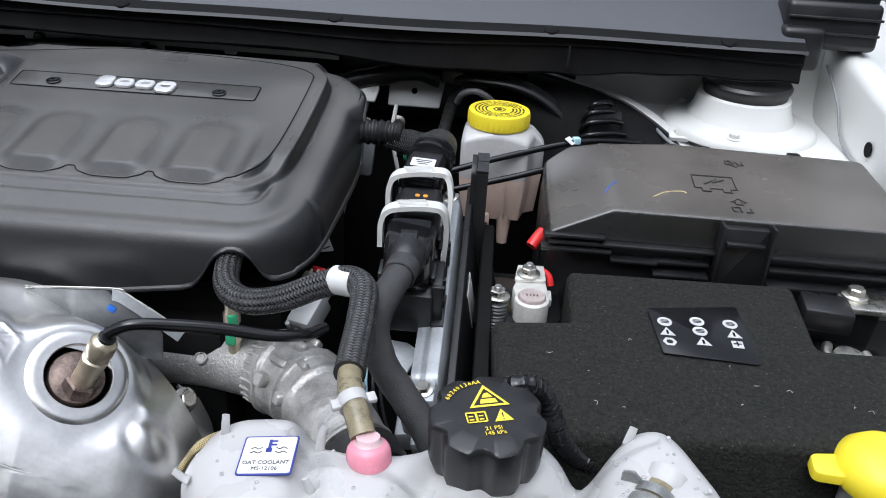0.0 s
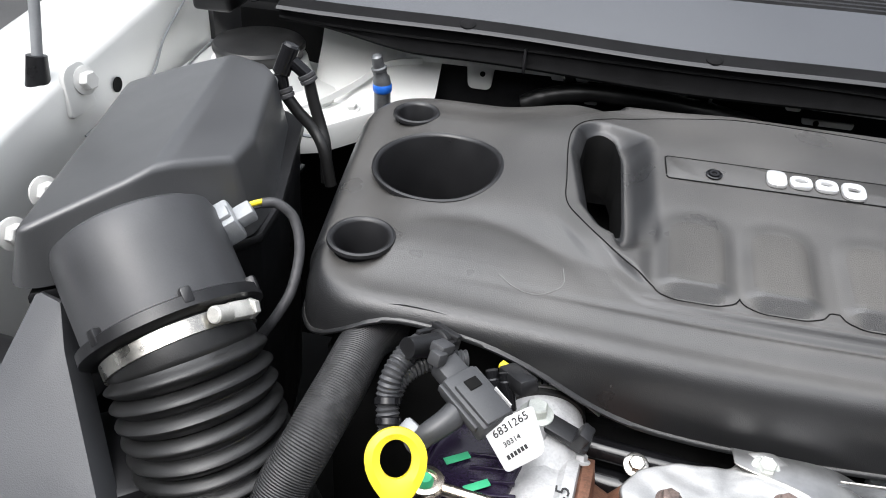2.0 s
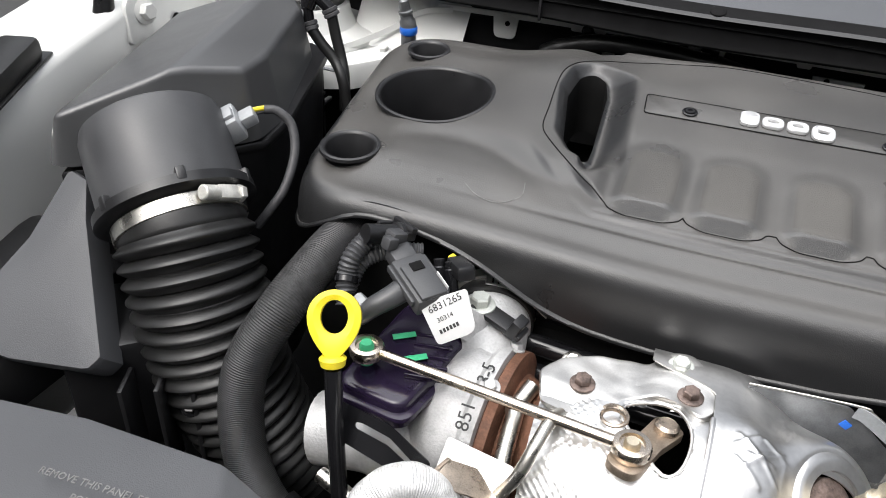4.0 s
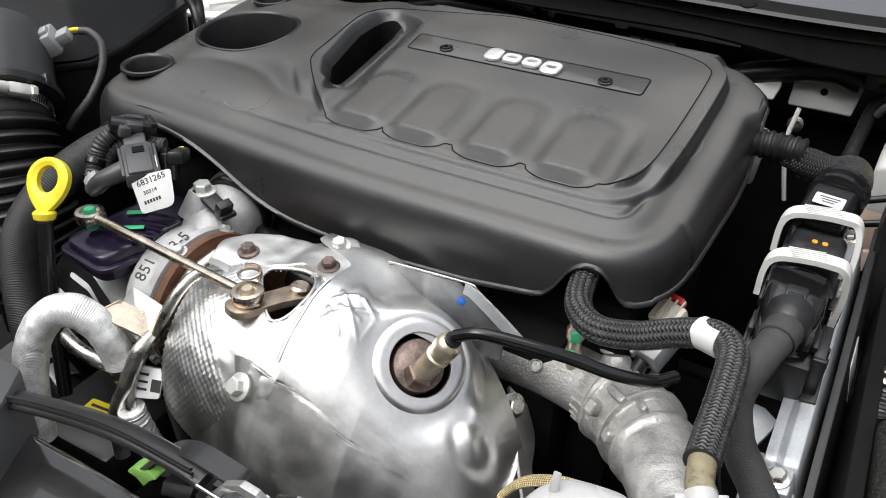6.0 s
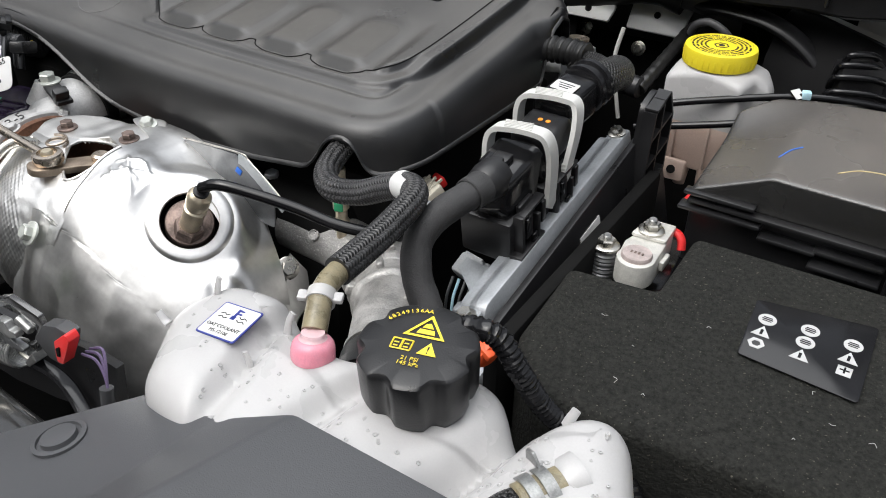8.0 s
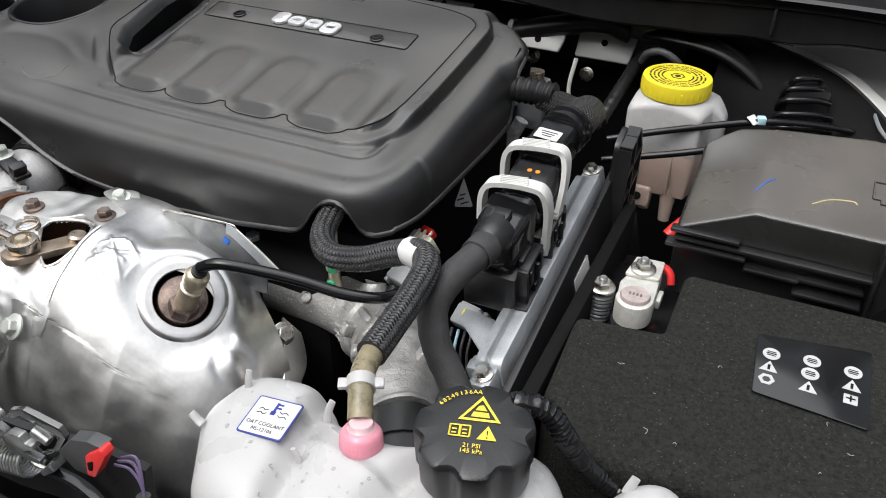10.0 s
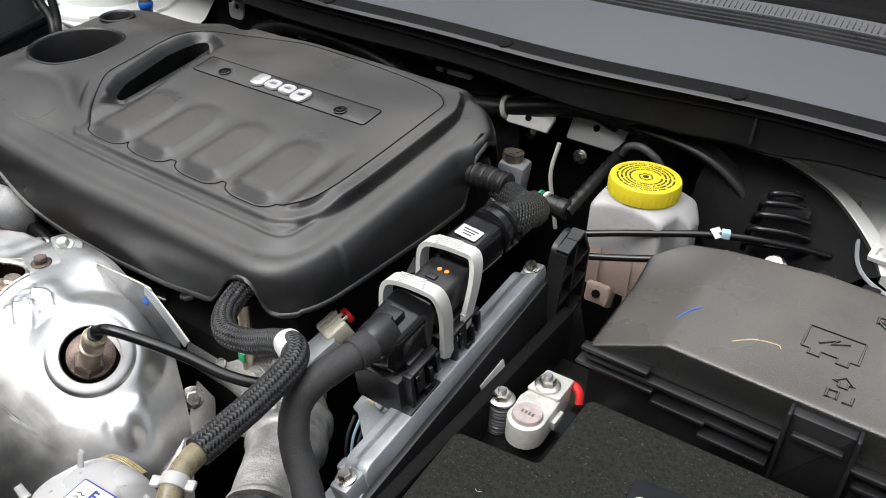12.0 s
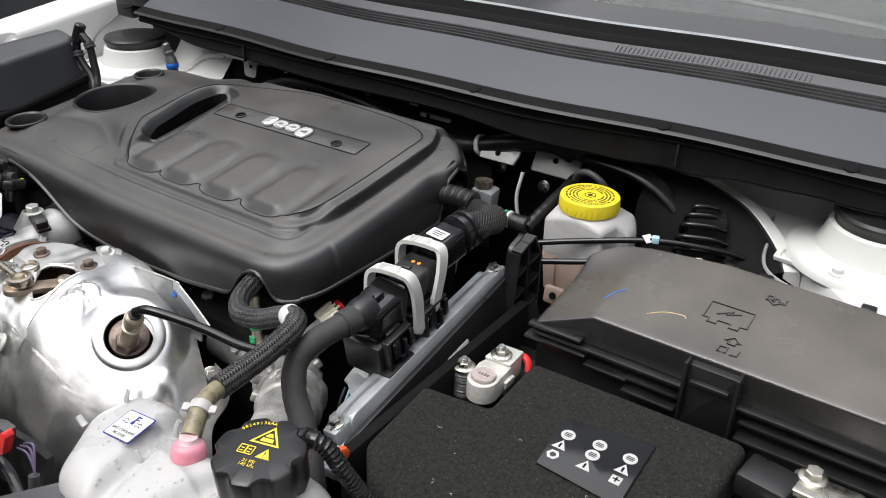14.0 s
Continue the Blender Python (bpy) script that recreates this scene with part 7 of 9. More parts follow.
# ---- air intake on the left, dipstick, wiring ----
def air_box():
    root = thing("air_filter_box", "black plastic air filter box with a sloping lid", "air filter box", (-0.9, 0.68, 0.72))
    bot = [V(-0.908, 0.508, 0.985), V(-0.848, 0.555, 0.985), V(-0.784, 0.622, 0.988), V(-0.785, 0.67, 0.992), V(-0.814, 0.800, 1.004), V(-0.84, 0.818, 1.004), V(-0.955, 0.815, 1.0), V(-1.0, 0.80, 0.99)]
    bm = bmnew()
    c = sum(bot, V(0, 0, 0)) / len(bot)
    B = resample(bot, 140)

    def lid_top(x, y):
        crease = -0.838 - 0.19 * (y - 0.56)
        return 1.064 - 0.36 * max(0.0, crease - x) - 0.20 * max(0.0, x - crease - 0.012)
    edge = roundpoly([(-0.915, 0.508, 0.01), (-0.850, 0.560, 0.03), (-0.796, 0.618, 0.008), (-0.798, 0.66, 0.01), (-0.832, 0.786, 0.006), (-0.848, 0.801, 0.006), (-0.945, 0.804, 0.01), (-0.995, 0.795, 0.01)], 5)
    lump(bm, edge, 0.992, lid_top, 0.0065, 5, 40, 260, low=0.010)
    part("lid", bm, M_BOX, root)
    bm = bmnew()
    rings = [[p + V(0, 0, dz) + (p - V(c.x, c.y, p.z)) * k for p in B] for k, dz in ((0.01, 0.001), (0.02, -0.001), (0.02, -0.006), (0.01, -0.008))]
    loft(bm, rings)
    part("flange", bm, M_BLACK, root)
    bm = bmnew()
    rings = [[V(p.x, p.y, z) + (V(c.x, c.y, z) - V(p.x, p.y, z)) * k for p in B] for k, z in ((0.16, 0.70), (0.08, 0.9), (0.03, 0.992))]
    loft(bm, rings)
    part("base", bm, M_BLACK, root)
    bm = bmnew()
    for k in range(6):
        y = 0.66 + 0.03 * k
        x = -0.800 - 0.25 * max(0, y - 0.70)
        box(bm, (x, y, 0.93), (0.006, 0.004, 0.10), 0.001)
        box(bm, (x - 0.004, y + 0.015, 0.955 - 0.02 * (k % 2)), (0.006, 0.026, 0.004), 0.001)
    part("rib", bm, M_BLACK, root)
    # elbow to the hose
    bm = bmnew()
    n = V(0.58, -0.50, -0.645).normalized()
    a = V(-0.806, 0.515, 0.974)
    lathe(bm, [(0.060, 0.004), (0.060, 0.050), (0.0595, 0.066), (0.057, 0.074), (0.050, 0.078)], frame_of(a, a - n), 64)
    part("elbow", bm, M_SLATE, root, "round black outlet elbow")
    bm = bmnew()
    lathe(bm, [(0.060, -0.004), (0.0655, -0.002), (0.0660, 0.006), (0.062, 0.008), (0.050, 0.010)], frame_of(a, a + n), 56)
    part("collar", bm, M_BLACK, root)
    for k in range(6):
        m = frame_of(a, a + n)
        t = 0.5 + k * 1.05
        bm = bmnew()
        box(bm, m @ V(0.0625 * math.cos(t), 0.0625 * math.sin(t), -0.002), (0.008, 0.008, 0.012), 0.002, m.to_3x3() @ Matrix.Rotation(t, 3, "Z"))
        part("clip", bm, M_BLACK, root)
    bm = bmnew()
    tube(bm, [(-0.853, 0.530, 1.043), (-0.851, 0.524, 1.039), (-0.848, 0.518, 1.033)], 0.0009, 6)
    part("chalk_mark", bm, M_BLUE, root)
    # bellows hose
    root = thing("intake_hose", "black rubber bellows intake hose with a silver clamp", "hose", (-0.80, 0.50, 0.78))
    bm = bmnew()
    tube(bm, [a + n * 0.004, a + n * 0.024, (-0.7770, 0.490, 0.925), (-0.7650, 0.482, 0.888), (-0.7510, 0.478, 0.845), (-0.7355, 0.481, 0.80), (-0.722, 0.490, 0.76), (-0.71, 0.51, 0.72)], 0.0525, 48, 12, step=0.0011, shape=lambda s: (1 + smooth(0.0195, 0.0225, s) * (-0.075 + 0.165 * abs(math.sin((s - 0.0205) * math_pi / 0.0126)) ** 0.8 + 0.008 * math.cos((s - 0.0205) * 4 * math_pi / 0.0126))) * (1 - 0.12 * smooth(0.1, 0.3, s)))
    part("bellows", bm, M_RUBBER, root)
    bm = bmnew()
    lathe(bm, [(0.0525, 0), (0.0545, 0.0005), (0.0545, 0.0115), (0.0525, 0.012)], frame_of(a + n * 0.010, a + n), 64, (False, False))
    cl = part("hose_clamp", bm, M_ZINC, root, "silver worm-drive hose clamp")
    up = (V(0.30, 0.35, 0.9) - n * V(0.30, 0.35, 0.9).dot(n)).normalized()
    run = n.cross(up)
    seat = a + n * 0.016 + up * 0.0590
    bm = bmnew()
    box(bm, seat, (0.022, 0.013, 0.009), 0.003, plate_at(seat, run, up).to_3x3())
    cyl(bm, seat + run * 0.010, seat + run * 0.025, 0.0060, seg=18, bev=0.001)
    lathe(bm, [(0.0065, 0), (0.0072, 0.001), (0.0072, 0.005), (0.0060, 0.006)], frame_of(seat - run * 0.016, seat), 6)
    part("clamp_screw", bm, M_CLAMP, cl, "pale worm screw housing")
    bm = bmnew()
    for k in range(9):
        w = up * math.cos(0.30 + 0.045 * k) - run * math.sin(0.30 + 0.045 * k)
        p = a + n * 0.016 + w * 0.0546
        box(bm, p, (0.0010, 0.0085, 0.0006), 0, plate_at(p, n.cross(w), w).to_3x3())
    part("clamp_slots", bm, M_DARK, cl)


air_box()


def airflow_plug():
    root = thing("airflow_sensor_plug", "light grey plug with a looped wire on the elbow", "electrical connector", (-0.80, 0.58, 1.0))
    bm = bmnew()
    box(bm, (-0.798, 0.580, 1.016), (0.034, 0.026, 0.024), 0.003, (15, -25, 35))
    box(bm, (-0.795, 0.576, 1.029), (0.020, 0.012, 0.006), 0.002, (15, -25, 35))
    box(bm, (-0.781, 0.594, 1.024), (0.014, 0.014, 0.012), 0.002, (15, -25, 35))
    part("plug", bm, M_PLUG, root)
    bm = bmnew()
    box(bm, (-0.815, 0.575, 1.005), (0.03, 0.03, 0.02), 0.003, (15, -25, 35))
    part("socket", bm, M_BLACK, root)
    bm = bmnew()
    tube(bm, [(-0.773, 0.607, 1.0275), (-0.763, 0.612, 1.026), (-0.750, 0.612, 1.015), (-0.742, 0.600, 0.995), (-0.742, 0.580, 0.972), (-0.750, 0.565, 0.955), (-0.76, 0.560, 0.94)], 0.0040, 12)
    part("wire", bm, M_WIRE, root, "dark grey sleeved wire")
    bm = bmnew()
    tube(bm, [(-0.786, 0.594, 1.027), (-0.779, 0.602, 1.0285), (-0.771, 0.609, 1.029)], 0.0022, 8)
    part("bare_wire", bm, M_YELLOW, root, "bare yellow wire")
    bm = bmnew()
    tube(bm, [(-0.784, 0.597, 1.024), (-0.777, 0.604, 1.0255), (-0.770, 0.610, 1.026)], 0.0022, 8)
    part("wire", bm, M_WIRE, root, "dark grey sleeved wire")


airflow_plug()


def ribbed_hose():
    bm = bmnew()
    tube(bm, [(-0.672, 0.605, 0.935), (-0.674, 0.585, 0.943), (-0.679, 0.560, 0.949), (-0.682, 0.520, 0.946), (-0.692, 0.478, 0.928), (-0.708, 0.450, 0.89), (-0.710, 0.436, 0.845), (-0.700, 0.424, 0.805), (-0.675, 0.412, 0.775), (-0.64, 0.405, 0.76)], 0.0182, 28, 12)
    root = thing("ribbed_hose", "thick finely ribbed black breather hose", "hose", (-0.64, 0.405, 0.76))
    part("sleeve", bm, M_CONV, root)
    bm = bmnew()
    tube(bm, [(-0.66, 0.408, 0.768), (-0.62, 0.398, 0.752), (-0.58, 0.40, 0.745)], 0.018, 20)
    part("end_pipe", bm, M_GLOSS, root, "smooth black pipe at its end")
    bm = bmnew()
    lathe(bm, [(0.0195, 0), (0.0225, 0.001), (0.0225, 0.012), (0.0195, 0.013)], frame_of((-0.672, 0.4115, 0.7735), (-0.64, 0.405, 0.76)), 28)
    part("clamp", bm, M_BLACK, root)


ribbed_hose()


def dipstick():
    root = thing("oil_dipstick", "oil dipstick with a yellow ring handle", "dipstick", (-0.585, 0.37, 0.78))
    up = V(-0.623, 0.440, 0.996)
    low = V(-0.590, 0.375, 0.80)
    ax = (up - low).normalized()
    m = plate_at(V(-0.6205, 0.434, 0.977), V(1, 0.35, 0), V(0.25, -0.75, 0.62))
    bm = bmnew()
    ring_o = [V(0.0185 * math.cos(t) * (1 - 0.42 * max(0.0, -math.sin(t)) ** 2), (0.0185 if math.sin(t) > 0 else 0.029) * math.sin(t)) for t in [i * math_pi / 16 for i in range(32)]]
    ring_i = [V(0.0095 * math.cos(t), 0.0115 * math.sin(t)) for t in [i * math_pi / 16 for i in range(32)]]
    rings = []
    for k, h in ((ring_i, 0.003), (ring_o, 0.003), (ring_o, -0.003), (ring_i, -0.003)):
        s = 1.0
        rings.append([m @ V(p.x, p.y, h) for p in k])
    mid = [m @ V(*(a.lerp(b, 0.5)), 0.0048) for a, b in zip(ring_i, ring_o)]
    mid2 = [m @ V(*(a.lerp(b, 0.5)), -0.0048) for a, b in zip(ring_i, ring_o)]
    loft(bm, [rings[0], mid, rings[1], rings[2], mid2, rings[3], rings[0]], False, False)
    bmesh.ops.recalc_face_normals(bm, faces=bm.faces)
    foot = m @ V(0, -0.026, 0)
    lathe(bm, [(0.0075, 0), (0.0095, 0.002), (0.0085, 0.007), (0.007, 0.008)], frame_of(foot, foot - ax), 20)
    part("ring_handle", bm, M_YELLOW, root, "yellow ring handle")
    bm = bmnew()
    tube(bm, [foot - ax * 0.010, foot - ax * 0.06, low], 0.0062, 14)
    part("tube", bm, M_GLOSS, root, "glossy black guide tube")


dipstick()


def actuator_wiring():
    root = thing("actuator_plug", "black plug and conduit over the actuator with a paper tag", "electrical connector", (-0.60, 0.50, 0.95))
    r = Matrix.Rotation(radians(-38), 3, "Z") @ Matrix.Rotation(radians(14), 3, "Y")
    m = Matrix.Translation((-0.587, 0.499, 0.974)) @ r.to_4x4()
    bm = bmnew()
    box(bm, m @ V(0.004, 0, 0), (0.044, 0.027, 0.016), 0.003, r)
    box(bm, m @ V(0.008, 0, 0.0085), (0.034, 0.021, 0.004), 0.0015, r)
    for s in (-1, 1):
        box(bm, m @ V(0.002, s * 0.0145, 0.002), (0.038, 0.003, 0.006), 0.001, r)
    box(bm, m @ V(-0.024, 0, 0.001), (0.016, 0.019, 0.013), 0.002, r)
    part("body", bm, M_SLATE, root)
    bm = bmnew()
    box(bm, m @ V(-0.004, 0.001, 0.0108), (0.008, 0.010, 0.0012), 0.0004, r)
    part("window", bm, M_DARK, root, "dark window in the plug")
    bm = bmnew()
    box(bm, m @ V(0.013, 0.0135, 0.0055), (0.016, 0.0008, 0.007), 0, r)
    part("sticker", bm, M_PAPER, root)
    # forked head with its latch
    r2 = Matrix.Rotation(radians(-30), 3, "Z") @ Matrix.Rotation(radians(-20), 3, "X")
    m2 = Matrix.Translation((-0.621, 0.530, 0.985)) @ r2.to_4x4()
    bm = bmnew()
    cyl(bm, m2 @ V(-0.004, -0.022, 0), m2 @ V(0.0, 0.008, 0), 0.0075, 0.0085, 18)
    lathe(bm, [(0.0085, 0), (0.0105, 0.001), (0.0105, 0.007), (0.0085, 0.008)], frame_of(m2 @ V(0, 0.004, 0), m2 @ V(0.001, 0.03, 0)), 20)
    for s in (-1, 1):
        box(bm, m2 @ V(s * 0.010, 0.004, 0.004), (0.004, 0.022, 0.007), 0.001, r2)
    box(bm, m2 @ V(0, 0.012, 0.009), (0.024, 0.006, 0.004), 0.001, r2)
    part("head", bm, M_BLACK, root)
    bm = bmnew()
    box(bm, m2 @ V(0.012, -0.006, 0.006), (0.012, 0.014, 0.008), 0.002, r2)
    box(bm, m2 @ V(0.016, -0.014, 0.002), (0.010, 0.010, 0.010), 0.002, r2)
    part("latch", bm, M_SLATE, root)
    bm = bmnew()
    tube(bm, [(-0.592, 0.493, 0.970), (-0.600, 0.482, 0.966), (-0.610, 0.474, 0.960), (-0.620, 0.470, 0.950)], 0.0092, 16, shape=lambda s: 1 - 6 * s)
    part("boot", bm, M_SLATE, root)
    for pts, rr in (([(-0.624, 0.528, 0.986), (-0.634, 0.524, 0.985), (-0.642, 0.507, 0.975), (-0.643, 0.497, 0.960), (-0.638, 0.485, 0.945)], 0.0075), ([(-0.598, 0.540, 0.970), (-0.624, 0.528, 0.971), (-0.638, 0.513, 0.966), (-0.643, 0.500, 0.950)], 0.0065)):
        bm = bmnew()
        tube(bm, pts, rr, 14, step=0.0009, shape=lambda s: 1 + 0.09 * math.sin(s * 1900))
        part("conduit", bm, M_SLATE, root, "corrugated grey-black conduit")
    for p in ((-0.643, 0.498, 0.962), (-0.640, 0.490, 0.952)):
        bm = bmnew()
        lathe(bm, [(0.0075, 0), (0.0092, 0.001), (0.0092, 0.005), (0.0075, 0.006)], frame_of(p, V(*p) + V(0.003, -0.012, -0.012)), 16)
        part("tape_ring", bm, M_GLOSS, root)
    bm = bmnew()
    lathe(bm, [(0.0085, 0), (0.0100, 0.002), (0.0100, 0.010), (0.0085, 0.013)], frame_of((-0.617, 0.481, 0.958), (-0.626, 0.470, 0.948)), 20)
    part("white_boot", bm, M_PLUG, root)
    for dx in (0.0, 0.009):
        bm = bmnew()
        lathe(bm, [(0.0052, 0), (0.0052, 0.020), (0.0042, 0.021), (0.0042, 0.026), (0.002, 0.0265)], frame_of((-0.572 + dx, 0.512, 0.957), (-0.578 + dx, 0.522, 0.978)), 16)
        part("pin_housing", bm, M_GLOSS, root)
    m = plate_at((-0.5555, 0.4835, 0.9650), (1, 0.95, 0.42), (0.35, -0.75, 0.6))
    bm = bmnew()
    prism(bm, roundpoly([(-0.017, -0.018, 0.004), (0.012, -0.021, 0.008), (0.019, 0.010, 0.003), (-0.017, 0.015, 0.003)], 4), 0, 0.0006, m, 0.0002)
    tag = part("paper_tag", bm, M_PAPER, root, "white paper tag with printed numbers")
    text("tag_number", "6831265", 0.0075, m @ Matrix.Translation((0.0, 0.007, 0.0008)), M_BINK, tag)
    text("tag_number", "30314", 0.0050, m @ Matrix.Translation((-0.004, -0.002, 0.0008)), M_BINK, tag)
    bm = bmnew()
    for k in range(6):
        box(bm, m @ V(-0.011 + 0.0026 * k, -0.010, 0.0008), (0.0018, 0.0030, 0.0003), 0, m.to_3x3())
    part("tag_bars", bm, M_BINK, tag)
    bm = bmnew()
    box(bm, (-0.568, 0.533, 0.974), (0.014, 0.006, 0.004), 0.001, (0, 10, -25))
    part("yellow_lock", bm, M_YELLOW, root)
    bm = bmnew()
    box(bm, (-0.560, 0.520, 0.978), (0.014, 0.034, 0.012), 0.003, (-20, 0, 35))
    part("second_plug", bm, M_BLACK, root)


actuator_wiring()


def tower_sensor():
    root = thing("purge_sensor", "black pressure sensor with two plugged hoses", "sensor", (-0.81, 0.80, 1.0))
    bm = bmnew()
    cyl(bm, (-0.832, 0.795, 1.052), (-0.822, 0.803, 1.080), 0.0085, 0.0085, 20, 0.002)
    cyl(bm, (-0.826, 0.800, 1.068), (-0.808, 0.802, 1.052), 0.0065, 0.0065, 18, 0.001)
    cyl(bm, (-0.832, 0.795, 1.054), (-0.828, 0.792, 1.036), 0.0065, 0.006, 18, 0.001)
    part("body", bm, M_GLOSS, root)
    for a, b in (((-0.810, 0.802, 1.054), (-0.806, 0.802, 1.046)), ((-0.829, 0.793, 1.040), (-0.826, 0.792, 1.032))):
        bm = bmnew()
        lathe(bm, [(0.006, 0), (0.0085, 0.001), (0.0085, 0.004), (0.0075, 0.005), (0.0085, 0.006), (0.0085, 0.009), (0.006, 0.010)], frame_of(a, b), 20)
        part("quick_lock", bm, M_WIRE, root)
    bm = bmnew()
    box(bm, (-0.836, 0.790, 1.046), (0.008, 0.008, 0.012), 0.002, (0, 30, 30))
    part("grey_insert", bm, M_MIDGREY, root)
    for pts in ([(-0.807, 0.802, 1.048), (-0.802, 0.800, 1.027), (-0.795, 0.797, 1.005), (-0.788, 0.79, 0.985), (-0.786, 0.785, 0.95)], [(-0.827, 0.792, 1.034), (-0.815, 0.792, 1.018), (-0.800, 0.792, 1.002), (-0.788, 0.785, 0.985), (-0.780, 0.78, 0.95)]):
        bm = bmnew()
        tube(bm, pts, 0.0058, 12)
        part("hose", bm, M_RUBBER, root)
    root = thing("blue_valve", "dark valve with a blue collar behind the cover", "valve", (-0.768, 0.925, 0.97))
    bm = bmnew()
    cyl(bm, (-0.768, 0.920, 0.93), (-0.768, 0.920, 0.998), 0.009, 0.009)
    lathe(bm, [(0.0095, 0), (0.0095, 0.008), (0.0075, 0.011), (0.0075, 0.016), (0.0085, 0.017), (0.0085, 0.020), (0.0065, 0.021), (0.0060, 0.032), (0.004, 0.034)], frame_of((-0.768, 0.920, 1.003), (-0.774, 0.917, 1.035)), 20)
    part("body", bm, M_STEELDARK, root)
    bm = bmnew()
    lathe(bm, [(0.0095, 0), (0.0105, 0.002), (0.0105, 0.008), (0.009, 0.010)], Matrix.Translation((-0.768, 0.920, 0.995)), 24)
    part("collar", bm, M_BLUE, root, "bright blue collar")


tower_sensor()


# ---- coolant tank, radiator deck, bonnet latch ----
def tank_top(x, y):
    """Upper face of the coolant tank, with its lobes and the hollows between them."""
    z = 0.948 + 0.10 * (y - 0.34)
    z += 0.004 * math.exp(-((x + 0.105) / 0.03) ** 2)
    for c, w, d, lean in ((-0.083, 0.0085, 0.010, -0.16), (-0.018, 0.012, 0.012, 0.3), (0.064, 0.012, 0.024, 0.3)):
        z -= d * math.exp(-((x - c - lean * (y - 0.34)) / w) ** 2)
    z -= 0.016 * smooth(0.0, 0.05, x) * (1 - smooth(0.055, 0.085, x)) * 0.6
    return z + 0.010 * smooth(0.075, 0.11, x)


def coolant_tank():
    root = thing("coolant_tank", "translucent white coolant expansion tank, pink at its nozzle", "coolant tank", (0.0, 0.33, 0.80))
    bm = bmnew()
    out = roundpoly([(-0.130, 0.292, 0.03), (0.0, 0.262, 0.05), (0.125, 0.262, 0.03), (0.158, 0.345, 0.04), (0.126, 0.412, 0.04), (0.075, 0.382, 0.02), (0.050, 0.408, 0.025), (-0.005, 0.405, 0.02), (-0.03, 0.375, 0.03), (-0.074, 0.372, 0.02), (-0.092, 0.392, 0.02), (-0.148, 0.390, 0.034), (-0.162, 0.345, 0.03)], 8)
    lump(bm, out, 0.80, tank_top, 0.024, 9, 34, 360, low=0.004)
    part("shell", bm, M_TANK, root)
    # moulded fins and small dimples
    for x, y, dx, dy, h in ((-0.138, 0.366, 0.0, 0.004, 0.012), (-0.083, 0.370, 0.003, 0.004, 0.012), (-0.080, 0.336, -0.004, 0.0, 0.012), (-0.150, 0.335, -0.008, 0.0, 0.002), (0.10, 0.385, 0.003, 0.004, 0.006)):
        z = tank_top(x, y) - 0.006
        bm = bmnew()
        tube(bm, [(x, y, z), (x + dx * 0.4, y + dy * 0.4, z + h * 0.8), (x + dx, y + dy, z + h + 0.004)], 0.0032, 10, flat=0.5, shape=lambda s: 1 - 18 * s)
        part("moulded_fin", bm, M_TANK, root)
    bm = bmnew()
    rnd = random.Random(11)
    for _ in range(420):
        x, y = rnd.uniform(-0.15, 0.15), rnd.uniform(0.275, 0.385)
        if poly_dist(V(x, y), out) > -0.013:
            continue
        if abs(x - 0.015) < 0.04 and y > 0.335 or abs(x + 0.108) < 0.022 and y > 0.330 or math.hypot(x + 0.05, y - 0.356) < 0.021 or noise.noise(V(x * 22, y * 22, 5)) < -0.12:
            continue
        nx = (tank_top(x + 0.002, y) - tank_top(x - 0.002, y)) / 0.004
        ny = (tank_top(x, y + 0.002) - tank_top(x, y - 0.002)) / 0.004
        r = rnd.uniform(0.0007, 0.0014)
        lathe(bm, [(r * 1.25, -0.0003), (r, r * 0.28), (r * 0.62, r * 0.24), (r * 0.3, -0.0001)], plate_at((x, y, tank_top(x, y)), (1, 0, nx), (-nx, -ny, 1)), 8)
    tagged(part("bubble_relief", bm, M_TANK, root), "small moulded bubbles", kind="stuff")
    # tan mesh pad behind the tank's shoulder
    bm = bmnew()
    tube(bm, [(-0.1800, 0.394, 0.893), (-0.1680, 0.395, 0.911), (-0.1535, 0.395, 0.9215), (-0.1366, 0.395, 0.9275), (-0.1180, 0.394, 0.9290)], 0.0048, 14, flat=0.5)
    single("mesh_pad", bm, M_TANMESH, "tan mesh chafing pad behind the coolant tank", "pad")
    # label
    m = plate_at((-0.1075, 0.3475, 0.9535), (1, 0.02, 0.14), (-0.12, -0.12, 1))
    bm = bmnew()
    w = 0.0160
    prism(bm, roundpoly([(-w, -0.0140, 0.002), (w, -0.0140, 0.002), (w, 0.0145, 0.002), (-w, 0.0145, 0.002)], 4), 0, 0.0008, m, 0.0002)
    lab = part("label", bm, M_BLUEINK, root, "square white label with a blue border")
    bm = bmnew()
    w -= 0.0010
    prism(bm, roundpoly([(-w, -0.0130, 0.0016), (w, -0.0130, 0.0016), (w, 0.0135, 0.0016), (-w, 0.0135, 0.0016)], 4), 0.0008, 0.0010, m, 0.0001)
    part("label_face", bm, M_PAPER, lab)
    text("label_text", "OAT COOLANT", 0.0037, m @ Matrix.Translation((0, -0.0055, 0.0012)), M_BINK, lab, 0.0001)
    text("label_text", "MS-12106", 0.0037, m @ Matrix.Translation((0, -0.0098, 0.0012)), M_BINK, lab, 0.0001)
    bm = bmnew()
